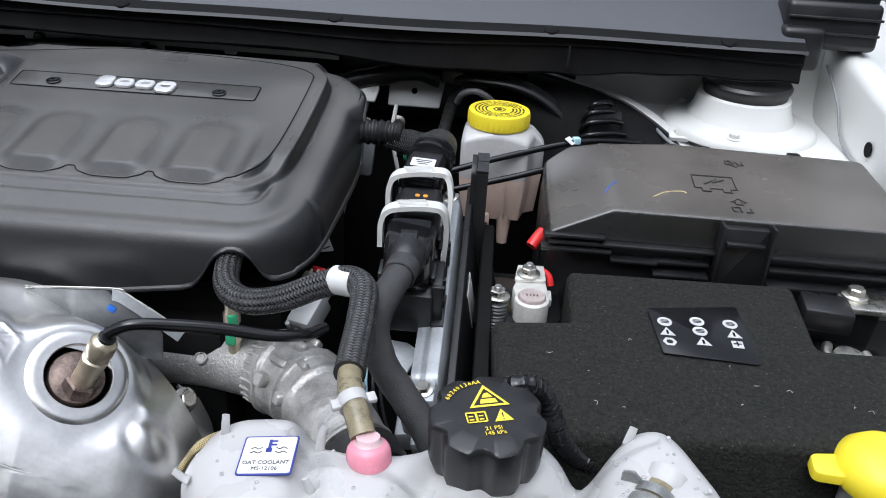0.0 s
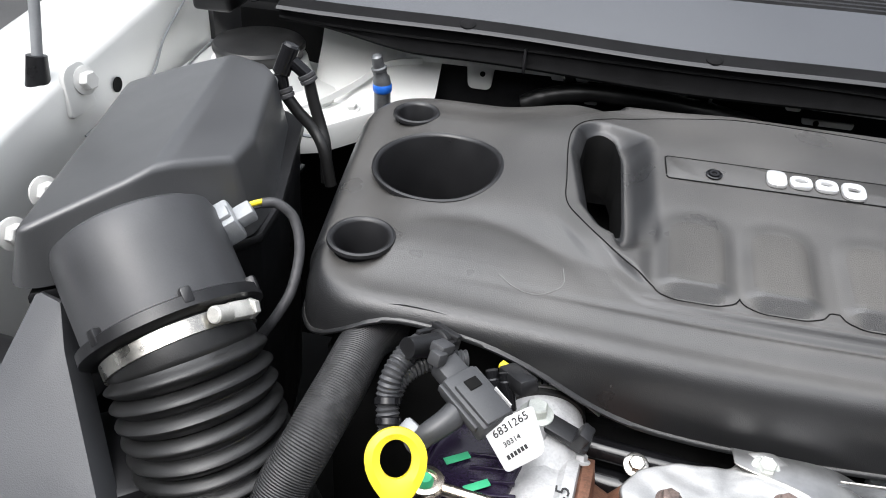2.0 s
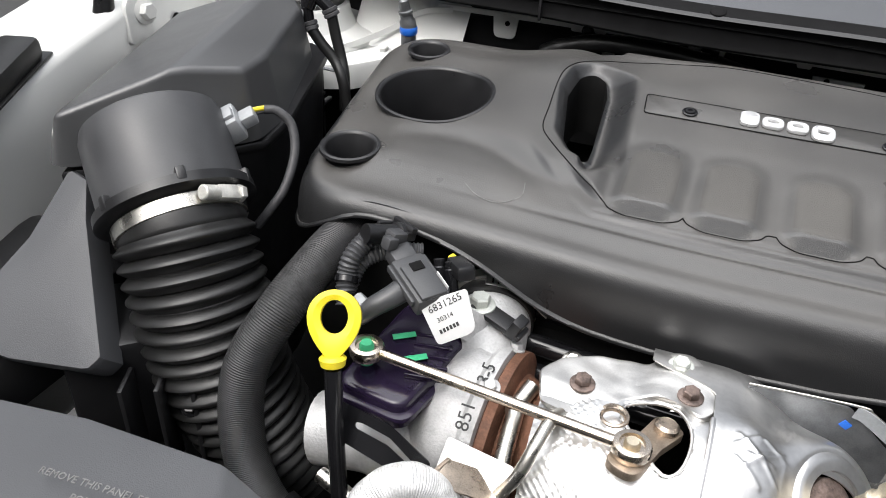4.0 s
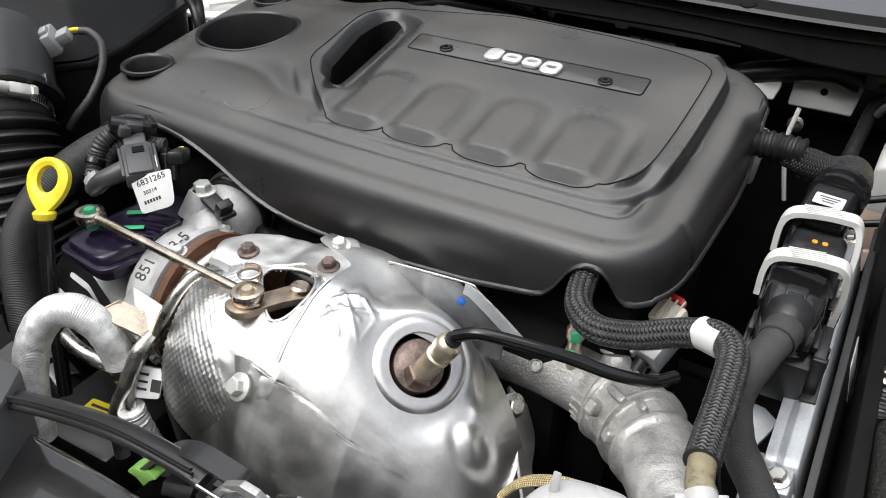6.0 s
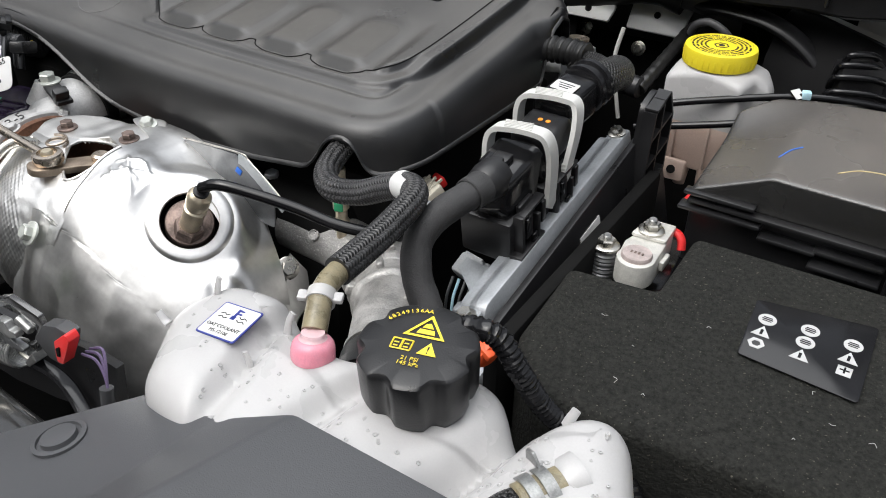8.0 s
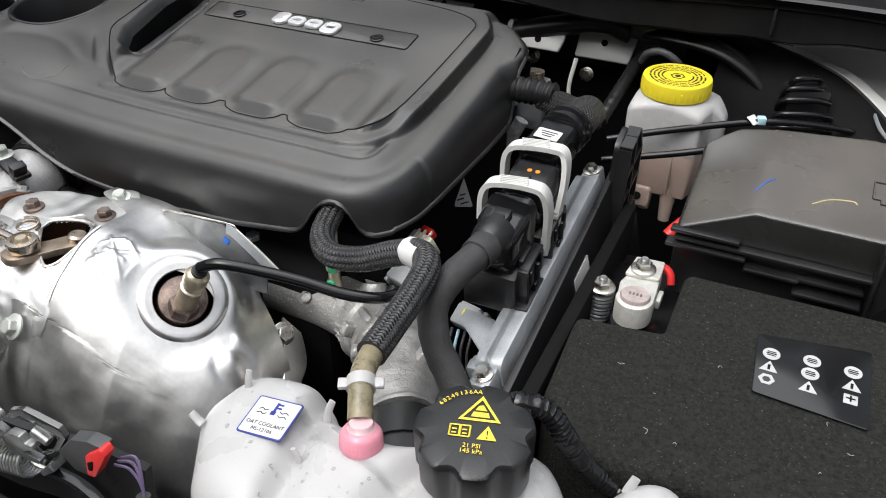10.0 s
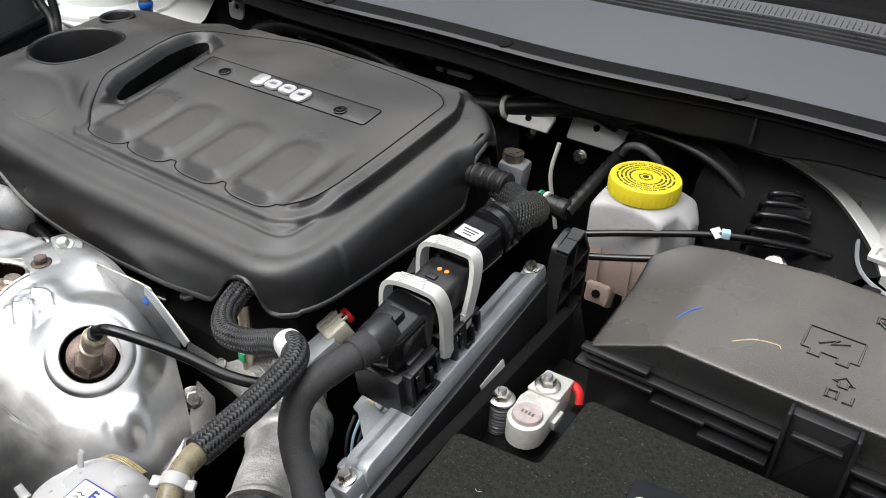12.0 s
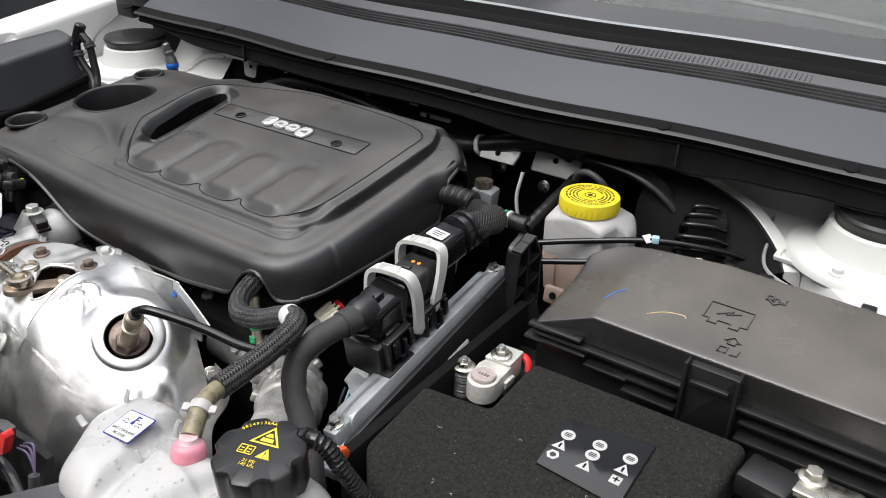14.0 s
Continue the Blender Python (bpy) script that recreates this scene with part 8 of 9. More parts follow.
    for dx, dy, ww, hh in ((0, 0.007, 0.0018, 0.0085), (0.0022, 0.0102, 0.0036, 0.0012), (0.0022, 0.0075, 0.0036, 0.0012), (0, 0.0035, 0.0034, 0.0030)):
        box(bm, m @ V(dx, dy, 0.0012), (ww, hh, 0.0002), 0, m.to_3x3())
    part("label_sign", bm, M_BLUEINK, lab)
    bm = bmnew()
    for s in (-1, 1):
        for k in (0, 1):
            tube(bm, [m @ V(s * (0.004 + 0.0022 * i), 0.005 - 0.003 * k + 0.0006 * (-1) ** i, 0.0012) for i in range(4)], 0.0003, 4, 4)
    part("label_waves", bm, M_BINK, lab)
    # nozzle with coolant showing through, and the bare stub on top
    bm = bmnew()
    m2 = frame_of((-0.0505, 0.356, 0.936), (-0.0535, 0.364, 0.975))
    lathe(bm, [(0.0158, 0), (0.0142, 0.003), (0.0135, 0.007), (0.0131, 0.017), (0.0124, 0.0200), (0.0108, 0.0222), (0.0085, 0.0232)], m2, 40, (True, False))
    noz = part("nozzle", bm, M_PINK, root, "nozzle coloured pink by the coolant")
    bm = bmnew()
    lathe(bm, [(0.0085, 0.0232), (0.0074, 0.0240), (0.0070, 0.0248), (0.0070, 0.0270)], m2, 32, (False, True))
    part("nozzle_top", bm, M_NOZZLE, noz, "milky pink top of the nozzle")
    # outlet lying in a moulded hollow, with its clamp
    bm = bmnew()
    a, b = V(0.118, 0.357, 0.949), V(0.106, 0.337, 0.946)
    lathe(bm, [(0.0150, -0.004), (0.0145, 0.004), (0.0118, 0.008), (0.0115, 0.03)], frame_of(a, b), 28)
    part("outlet", bm, M_TANK, root)
    root2 = thing("outlet_hose", "mesh-covered hose with a spring clamp on the tank", "hose", (0.09, 0.30, 0.93))
    d = (b - a).normalized()
    mm = frame_of(a + d * 0.010, b + d)
    bm = bmnew()
    lathe(bm, [(0.0120, -0.004), (0.0128, -0.003), (0.0128, 0.020), (0.0120, 0.021)], mm, 28)
    part("hose_end", bm, M_TANHOSE, root2, "bare amber hose end")
    bm = bmnew()
    lathe(bm, [(0.0132, 0.002), (0.0146, 0.002), (0.0146, 0.0085), (0.0132, 0.0085)], mm, 32, (False, False))
    lathe(bm, [(0.0132, 0.0105), (0.0146, 0.0105), (0.0146, 0.017), (0.0132, 0.017)], mm, 32, (False, False))
    part("spring_clamp", bm, M_LATCH, root2, "grey spring steel clamp")
    for t, h in ((2.5, 0.004), (0.5, 0.014)):
        bm = bmnew()
        c = mm @ V(0.0175 * math.cos(t), 0.0175 * math.sin(t), h)
        prism(bm, roundpoly([(-0.005, -0.005, 0.001), (0.004, -0.006, 0.001), (0.007, 0.001, 0.001), (0.003, 0.007, 0.001), (-0.005, 0.005, 0.001)], 3), -0.0008, 0.0008, plate_at(c, mm.to_3x3() @ V(math.cos(t), math.sin(t), 0), mm.to_3x3() @ V(0, 0, 1)), 0.0003)
        part("clamp_ear", bm, M_LATCH, root2)
    bm = bmnew()
    tube(bm, [a + d * 0.026, a + d * 0.040, (0.089, 0.306, 0.938), (0.084, 0.296, 0.92), (0.082, 0.292, 0.89), (0.082, 0.290, 0.85)], 0.0115, 20)
    part("sleeve", bm, M_MESH, root2)
    # screw cap
    m = plate_at((0.015, 0.373, 0.945), (1, 0.28, 0), (0, -0.06, 1))
    prof = [(0.0300, -0.004), (0.0315, 0.0), (0.0335, 0.006), (0.0342, 0.0305), (0.0337, 0.0330), (0.0318, 0.0346), (0.020, 0.0352), (0.006, 0.0354)]
    bm = bmnew()
    seg = 128
    rings = []
    for r, h in prof:
        ring_ = []
        for i in range(seg):
            t = 2 * math_pi * i / seg
            dent = max(0.0, math.cos(7 * t + 0.6)) ** 1.3
            q = r * (1 - (0.115 * dent if r > 0.028 else 0.02 * dent if r > 0.015 else 0))
            ring_.append(m @ V(q * math.cos(t), q * math.sin(t), h))
        rings.append(ring_)
    loft(bm, rings)
    cap = part("screw_cap", bm, M_BLACK, root, "black lobed pressure cap with yellow warning print")
    up = m @ Matrix.Translation((0, 0, 0.0356))

    def flat(name, pts, cut=None):
        bm = bmnew()
        prism(bm, [V(*p) for p in pts], 0, 0.0003, up, 0.0001)
        return part(name, bm, M_YINK, cap)
    bm = bmnew()
    tri_o, tri_i = [(-0.010, 0.004), (0.014, 0.004), (0.002, 0.0225)], [(-0.0073, 0.0056), (0.0113, 0.0056), (0.002, 0.0195)]
    for i in range(3):
        j = (i + 1) % 3
        f = [up @ V(*q, 0.0003) for q in (tri_o[i], tri_o[j], tri_i[j], tri_i[i])]
        bm.faces.new([bm.verts.new(p) for p in f])
    part("warning_triangle", bm, M_YINK, cap, "yellow triangle print")
    flat("sign_bars", [(-0.003, 0.007), (0.0075, 0.007), (0.0065, 0.0105), (-0.002, 0.0105)])
    flat("sign_bars", [(-0.001, 0.0118), (0.0055, 0.0118), (0.003, 0.0158), (0.0005, 0.0150)])
    flat("warning_triangle", [(0.002, -0.0085), (0.013, -0.0085), (0.0075, 0.0012)])
    bm = bmnew()
    for dx in (-0.0058, 0.0):
        for p, q in (((0, 0), (0.0054, 0)), ((0.0054, 0), (0.0054, 0.0076)), ((0.0054, 0.0076), (0, 0.0076)), ((0, 0.0076), (0, 0))):
            a, b = up @ V(-0.0075 + dx + p[0], -0.0075 + p[1], 0.0002), up @ V(-0.0075 + dx + q[0], -0.0075 + q[1], 0.0002)
            tube(bm, [a, b], 0.0005, 4, 1)
        for k in range(2):
            box(bm, up @ V(-0.0050 + dx, -0.0055 + 0.0026 * k, 0.0002), (0.0026, 0.0008, 0.0002), 0, up.to_3x3())
    part("manual_sign", bm, M_YINK, cap)
    text("cap_text", "!", 0.008, up @ Matrix.Translation((0.0075, -0.0052, 0.0005)), M_BLACK, cap, 0.0001)
    text("cap_text", "21 PSI", 0.0040, up @ Matrix.Translation((0.0, -0.0135, 0.0003)), M_YINK, cap, 0.0001)
    text("cap_text", "145 kPa", 0.0040, up @ Matrix.Translation((0.0, -0.0172, 0.0003)), M_YINK, cap, 0.0001)
    for i, ch in enumerate("68249136AA"):
        t = radians(146 - 6.2 * i)
        text("cap_text", ch, 0.0042, up @ Matrix.Translation((0.0252 * math.cos(t), 0.0252 * math.sin(t), 0.0003)) @ pose(0, 0, 0, 0, 0, math.degrees(t) - 90), M_YINK, cap, 0.0001)


coolant_tank()


def deck(side):
    """One half of the grey plastic radiator deck: a sunk strip with a push pin, then a raised part."""
    root = thing("radiator_deck", "grey textured plastic radiator cover panel", "radiator cover", (MID + side * 0.3, 0.2, 0.90), "radiator cover halves", "structure")

    def at(dx, y, z):
        return V(MID + side * dx, y, z - 0.006)
    bm = bmnew()
    near = 0.120 if side > 0 else 0.150
    a, b, c, d, f, g = at(near, 0.229, 0.911), at(0.189, 0.305, 0.9255), at(0.2495, 0.298, 0.943), at(0.3046, 0.3048, 0.972), at(0.3995, 0.3057, 0.9705), at(0.56, 0.290, 0.965)
    c2, d2, g2 = at(0.2248, 0.20, 0.9335), at(0.2595, 0.20, 0.957), at(0.62, 0.20, 0.955)
    c3, d3, g3, a3 = at(0.21, 0.05, 0.915), at(0.24, 0.05, 0.94), at(0.62, 0.05, 0.93), at(near, 0.05, 0.895)
    down = V(0, -0.002, -0.06)
    quads = [[a, b, c, c2], [c, d, d2, c2], [d, f, g, g2, d2], [a, c2, c3, a3], [c2, d2, d3, c3], [d2, g2, g3, d3], [b, b + down, c + down, c], [c, c + down, d + down, d], [d, d + down, f + down, f], [f, f + down, g + down, g], [a, a + down, b + down, b]]
    for q in quads:
        bm.faces.new([bm.verts.new(p) for p in (q if side > 0 else q[::-1])])
    bmesh.ops.remove_doubles(bm, verts=bm.verts, dist=0.0008)
    bmesh.ops.recalc_face_normals(bm, faces=bm.faces)
    bmesh.ops.bevel(bm, geom=[e for e in bm.edges if len(e.link_faces) == 2], offset=0.003, segments=2, profile=0.5, affect="EDGES")
    part("panel", bm, M_DECK, root, sharp=25)
    bm = bmnew()
    p = at(0.1725, 0.2480, 0.9245)
    lathe(bm, [(0.0155, -0.001), (0.0155, 0.0008), (0.0130, 0.0012), (0.0125, -0.0005), (0.0105, -0.0004), (0.0100, 0.0025), (0.004, 0.0034)], plate_at(p, (1, 0, 0.21 * side), (-0.21 * side, 0.0, 1)), 32)
    part("push_pin", bm, M_DECK, root, "grey push pin in a round recess")
    if side < 0:
        m = plate_at((-0.655, 0.262, 0.9662), (1, 0.06, 0.0), (0.0, -0.08, 1))
        text("panel_text", "REMOVE THIS PANEL FOR ACCESS TO", 0.0064, m @ Matrix.Translation((-0.006, 0.004, 0)), M_SCUFF, root)
        text("panel_text", "PORT ON SOME VEHICLES", 0.0064, m @ Matrix.Translation((0.004, -0.006, 0)), M_SCUFF, root)


deck(1)
deck(-1)


def coil(bm, a, b, r, turns, wire):
    f = frame_of(a, b)
    L = (V(*b) - V(*a)).length
    tube(bm, [f @ V(r * math.cos(w), r * math.sin(w), L * w / (2 * math_pi * turns)) for w in [2 * math_pi * i / 12 for i in range(turns * 12 + 1)]], wire, 6, 1)


def bonnet_latch():
    root = thing("bonnet_latch", "black steel bonnet latch with spring and red plug", "latch", (-0.27, 0.29, 0.84))
    bm = bmnew()
    rings = []
    for x, y, z, w in ((-0.350, 0.312, 0.872, 0.030), (-0.310, 0.316, 0.868, 0.034), (-0.270, 0.322, 0.868, 0.036), (-0.235, 0.318, 0.880, 0.032), (-0.190, 0.312, 0.888, 0.026)):
        rings.append([V(x, y - 0.012, z - w), V(x, y - 0.010, z - w + 0.004), V(x, y + 0.002, z), V(x, y + 0.004, z + 0.010), V(x, y + 0.010, z + 0.010), V(x, y + 0.006, z - w)])
    loft(bm, rings)
    part("base_channel", bm, M_BLACK, root)
    bm = bmnew()
    tube(bm, [(-0.262, 0.300, 0.880), (-0.245, 0.303, 0.874), (-0.225, 0.300, 0.872), (-0.200, 0.292, 0.868), (-0.180, 0.286, 0.862)], 0.0050, 8, flat=0.5)
    part("lower_rail", bm, M_GLOSS, root, "glossy black folded rail")
    # flat steel plates that stand on edge: catch frame, claw, pawl, catch and spring foot
    def upright(name, y, thick, outline, r, material, label=""):
        b = bmnew()
        prism(b, roundpoly([(x, z, r) for x, z in outline], 4), -thick / 2, thick / 2, plate_at((0, y, 0), (1, 0, 0), (0, -1, 0)), min(0.0008, thick / 4))
        return part(name, b, material, root, label)
    upright("frame_plate", 0.300, 0.004, ((-0.2843, 0.9221), (-0.2781, 0.9308), (-0.2636, 0.9377), (-0.2335, 0.9343), (-0.2308, 0.9264), (-0.2523, 0.8935), (-0.2667, 0.8899), (-0.2613, 0.8983), (-0.2500, 0.9051), (-0.2390, 0.9225), (-0.2424, 0.9244), (-0.2680, 0.9291), (-0.2782, 0.9220)), 0.002, M_BEAM, "black pressed steel frame")
    upright("claw", 0.290, 0.005, ((-0.3297, 0.8993), (-0.3241, 0.9135), (-0.3077, 0.9341), (-0.2933, 0.9425), (-0.2822, 0.9410), (-0.2740, 0.9341), (-0.2798, 0.9290), (-0.2872, 0.9336), (-0.2964, 0.9352), (-0.3061, 0.9286), (-0.3164, 0.9158), (-0.3202, 0.9066), (-0.3145, 0.9037), (-0.3209, 0.8970), (-0.3276, 0.8953)), 0.003, M_LATCH, "grey steel claw")
    upright("pawl", 0.295, 0.005, ((-0.3188, 0.9132), (-0.3070, 0.9166), (-0.2926, 0.9190), (-0.2828, 0.9132), (-0.2800, 0.9038), (-0.2657, 0.8996), (-0.2558, 0.8990), (-0.2593, 0.8943), (-0.2732, 0.8935), (-0.2860, 0.8961), (-0.2894, 0.9074), (-0.2977, 0.9117), (-0.3112, 0.9092), (-0.3206, 0.9071)), 0.0025, M_STEELDARK, "dark steel pawl")
    upright("catch", 0.2935, 0.006, ((-0.2820, 0.9129), (-0.2756, 0.9185), (-0.2654, 0.9195), (-0.2626, 0.9142), (-0.2565, 0.9148), (-0.2555, 0.9104), (-0.2609, 0.9082), (-0.2690, 0.9034), (-0.2764, 0.9066), (-0.2823, 0.9078)), 0.0018, M_LATCH, "pale steel catch")
    upright("spring_foot", 0.300, 0.010, ((-0.2672, 0.8800), (-0.2516, 0.8970), (-0.2500, 0.8890), (-0.2639, 0.8770)), 0.001, M_LATCH, "bent steel spring foot")
    upright("cable_stop", 0.299, 0.008, ((-0.3700, 0.8945), (-0.3409, 0.9062), (-0.3496, 0.8879), (-0.3772, 0.8771)), 0.002, M_BLACK, "black plastic cable stop")
    upright("cable_clip", 0.301, 0.010, ((-0.4073, 0.8816), (-0.3980, 0.8905), (-0.3931, 0.8890), (-0.3850, 0.8930), (-0.3779, 0.8900), (-0.3870, 0.8830), (-0.3933, 0.8746), (-0.3985, 0.8800)), 0.0015, M_GREENCLIP, "green plastic cable clip")
    for p, q, r in (((-0.3135, 0.286, 0.9185), (-0.3010, 0.286, 0.9215), 0.0042), ((-0.2790, 0.294, 0.9330), (-0.2790, 0.286, 0.9330), 0.0045), ((-0.3225, 0.294, 0.8990), (-0.3225, 0.283, 0.8990), 0.0050), ((-0.2600, 0.298, 0.9210), (-0.2475, 0.298, 0.9160), 0.0038)):
        bm = bmnew()
        cyl(bm, p, q, r, r * 0.9, 16, 0.0006)
        part("rivet", bm, M_LATCH, root)
    bm = bmnew()
    cyl(bm, (-0.304, 0.289, 0.900), (-0.292, 0.291, 0.910), 0.0050, 0.0050, 16)
    part("pivot", bm, M_ZINC, root)
    bm = bmnew()
    coil(bm, V(-0.304, 0.291, 0.903), V(-0.291, 0.295, 0.899), 0.0085, 5, 0.0012)
    part("torsion_spring", bm, M_ZINC, root, "small torsion spring")
    bm = bmnew()
    coil(bm, V(-0.3257, 0.300, 0.8678), V(-0.2790, 0.300, 0.8790), 0.0100, 14, 0.0014)
    part("coil_spring", bm, M_LATCH, root, "grey coil spring")
    bm = bmnew()
    tube(bm, [(-0.281, 0.300, 0.879), (-0.273, 0.300, 0.878), (-0.266, 0.301, 0.877), (-0.262, 0.301, 0.881)], 0.0016, 8)
    part("spring_hook", bm, M_ZINC, root)
    upright("switch_body", 0.2945, 0.009, ((-0.2297, 0.9237), (-0.2139, 0.9416), (-0.1991, 0.9470), (-0.1860, 0.9470), (-0.1920, 0.9340), (-0.2062, 0.9123), (-0.2190, 0.9120)), 0.002, M_SLATE)
    upright("red_plug", 0.2905, 0.008, ((-0.1996, 0.9374), (-0.1841, 0.9505), (-0.1815, 0.9455), (-0.1968, 0.9200), (-0.2035, 0.9190)), 0.002, M_RED, "red plug")
    upright("plug_slot", 0.2863, 0.0012, ((-0.1985, 0.9330), (-0.1935, 0.9365), (-0.1965, 0.9270), (-0.1995, 0.9260)), 0.0006, M_DARK)
    for k in range(3):
        bm = bmnew()
        tube(bm, [(-0.189, 0.296 + 0.003 * k, 0.926), (-0.178, 0.298 + 0.003 * k, 0.924 + 0.002 * k), (-0.170, 0.296, 0.91), (-0.168, 0.290, 0.885)], 0.0010, 6)
        part("wire", bm, M_PURPLEWIRE, root)
    bm = bmnew()
    tube(bm, [(-0.170, 0.295, 0.908), (-0.168, 0.290, 0.885), (-0.167, 0.286, 0.86)], 0.0045, 10)
    part("wire_boot", bm, M_SLATE, root)
    bm = bmnew()
    tube(bm, [(-0.330, 0.296, 0.918), (-0.350, 0.297, 0.920), (-0.40, 0.297, 0.920), (-0.46, 0.295, 0.911), (-0.54, 0.285, 0.90)], 0.0085, 16, flat=0.5)
    for dz in (-0.004, 0.0, 0.004):
        tube(bm, [(-0.335, 0.291, 0.925 + dz), (-0.40, 0.2915, 0.925 + dz), (-0.46, 0.289, 0.916 + dz), (-0.54, 0.279, 0.904 + dz)], 0.0012, 6)
    part("cable_duct", bm, M_BLACK, root, "flat ribbed black cable duct")
    bm = bmnew()
    strap(bm, [(-0.400, 0.305, 0.882), (-0.3860, 0.305, 0.8965), (-0.3758, 0.305, 0.9076), (-0.3650, 0.305, 0.9165), (-0.3540, 0.305, 0.9225), (-0.3409, 0.305, 0.9250), (-0.3154, 0.305, 0.9216), (-0.3080, 0.306, 0.9180)], 0.015, 0.0028)
    part("cable_guard", bm, M_BLACK, root)
    bm = bmnew()
    tube(bm, [(-0.325, 0.284, 0.928), (-0.30, 0.284, 0.925)], 0.0012, 6)
    part("cable", bm, M_ZINC, root)
    # black beam the latch is bolted to
    bm = bmnew()
    lump(bm, roundpoly([(-0.62, 0.05, 0.01), (-0.05, 0.05, 0.01), (-0.05, 0.268, 0.01), (-0.320, 0.281, 0.01), (-0.364, 0.281, 0.012), (-0.392, 0.2945, 0.012), (-0.46, 0.2965, 0.02), (-0.62, 0.2965, 0.01)], 6), 0.76, lambda x, y: 0.869 - 0.06 * max(0.0, 0.20 - y), 0.008, 5, 12, 240)
    single("front_beam", bm, M_BEAM, "glossy black painted front crossbeam under the latch", "crossbeam", kind="structure")


bonnet_latch()


def insulated_hose():
    bm = bmnew()
    tube(bm, [(-0.566, 0.330, 0.80), (-0.568, 0.338, 0.85), (-0.566, 0.350, 0.888), (-0.553, 0.363, 0.911), (-0.536, 0.374, 0.912), (-0.521, 0.382, 0.892), (-0.516, 0.386, 0.862)], 0.0135, 28, 12, shape=lambda s: 1 + 0.012 * math.sin(s * 190) + 0.012 * math.sin(s * 417))
    hose = thing("insulated_hose", "looped coolant hose in a silver heat sleeve", "hose", (-0.566, 0.330, 0.80))
    part("sleeve", bm, M_SILV, hose)
    bm = bmnew()
    tube(bm, [(-0.517, 0.385, 0.876), (-0.515, 0.387, 0.860), (-0.520, 0.392, 0.842), (-0.535, 0.396, 0.830)], 0.0085, 14)
    part("inner_hose", bm, M_GLOSS, hose, "black hose end inside the sleeve")
    bm = bmnew()
    lathe(bm, [(0.0095, 0), (0.0125, 0.001), (0.0125, 0.009), (0.0095, 0.010)], frame_of((-0.5155, 0.3865, 0.864), (-0.516, 0.388, 0.852)), 24)
    part("end_clamp", bm, M_ZINC, hose, "bright end clamp")
    # printed tag on the bracket beside the pipe
    m = plate_at((-0.4835, 0.3835, 0.856), (0.85, -0.30, 0.35), (0.3, -0.75, 0.55))
    bm = bmnew()
    prism(bm, roundpoly([(-0.010, -0.014, 0.003), (0.010, -0.012, 0.003), (0.010, 0.012, 0.003), (-0.010, 0.012, 0.003)], 3), -0.0015, 0.0006, m, 0.0003)
    tag = single("pipe_tag", bm, M_PAPER, "white tag with dark printed bars on a pipe bracket", "tag")
    bm = bmnew()
    for k in range(3):
        box(bm, m @ V(-0.006, 0.006 - 0.006 * k, 0.0009), (0.010, 0.002, 0.0003), 0, m.to_3x3())
    box(bm, m @ V(0.006, -0.002, 0.0009), (0.008, 0.010, 0.0003), 0, m.to_3x3())
    part("print", bm, M_BINK, tag)
    # bare steel pipe in front of the turbine, with its clamp plate and foil foot
    root = thing("turbo_pipe", "bent bare steel pipe clamped in front of the turbo", "pipe", (-0.50, 0.40, 0.72))
    bm = bmnew()
    tube(bm, [(-0.462, 0.452, 0.930), (-0.466, 0.436, 0.936), (-0.470, 0.420, 0.930), (-0.477, 0.406, 0.9115), (-0.4925, 0.398, 0.882), (-0.496, 0.381, 0.861), (-0.4925, 0.368, 0.838), (-0.491, 0.368, 0.82)], 0.0046, 16)
    part("pipe", bm, M_ZINC, root)
    bm = bmnew()
    tube(bm, [(-0.492, 0.3675, 0.837), (-0.490, 0.370, 0.815), (-0.494, 0.380, 0.78), (-0.500, 0.395, 0.74)], 0.0105, 20, step=0.0012, shape=lambda s: 1 + 0.05 * math.sin(s * 1500) + 0.04 * math.sin(s * 530))
    part("foil_sleeve", bm, M_SILV, root, "wrinkled silver heat sleeve")
    bm = bmnew()
    prism(bm, roundpoly([(-0.026, -0.017, 0.003), (0.018, -0.022, 0.003), (0.028, 0.010, 0.004), (-0.024, 0.016, 0.003)], 4), -0.0015, 0.0015, plate_at((-0.508, 0.410, 0.899), (1, 0.05, -0.10), (-0.10, -0.62, 0.78)), 0.0008)
    part("clamp_plate", bm, M_PLATE, root, "bent sheet steel clamp plate")
    bm = bmnew()
    tube(bm, [(-0.492, 0.425, 0.886), (-0.488, 0.418, 0.862), (-0.500, 0.415, 0.835), (-0.508, 0.418, 0.79), (-0.505, 0.42, 0.74)], 0.0052, 14)
    part("dark_pipe", bm, M_STEELDARK, root, "dark steel return pipe")
    root = thing("pump_unit", "dark unit with a yellow and white rating label", "pump", (-0.57, 0.42, 0.72))
    bm = bmnew()
    box(bm, (-0.570, 0.40, 0.745), (0.10, 0.10, 0.06), 0.006)
    part("body", bm, M_BLACK, root)
    m = plate_at((-0.562, 0.385, 0.7755), (1, 0.1, 0), (0, 0, 1))
    bm = bmnew()
    prism(bm, roundpoly([(-0.026, -0.016, 0.002), (0.026, -0.016, 0.002), (0.026, 0.016, 0.002), (-0.026, 0.016, 0.002)], 3), 0, 0.0006, m, 0.0002)
    lab = part("label", bm, M_YELLOW, root, "yellow label with dark bars")
    bm = bmnew()
    for k in range(3):
        box(bm, m @ V(-0.004, 0.009 - 0.008 * k, 0.0008), (0.034 - 0.008 * k, 0.003, 0.0002), 0, m.to_3x3())
    part("print", bm, M_BINK, lab)


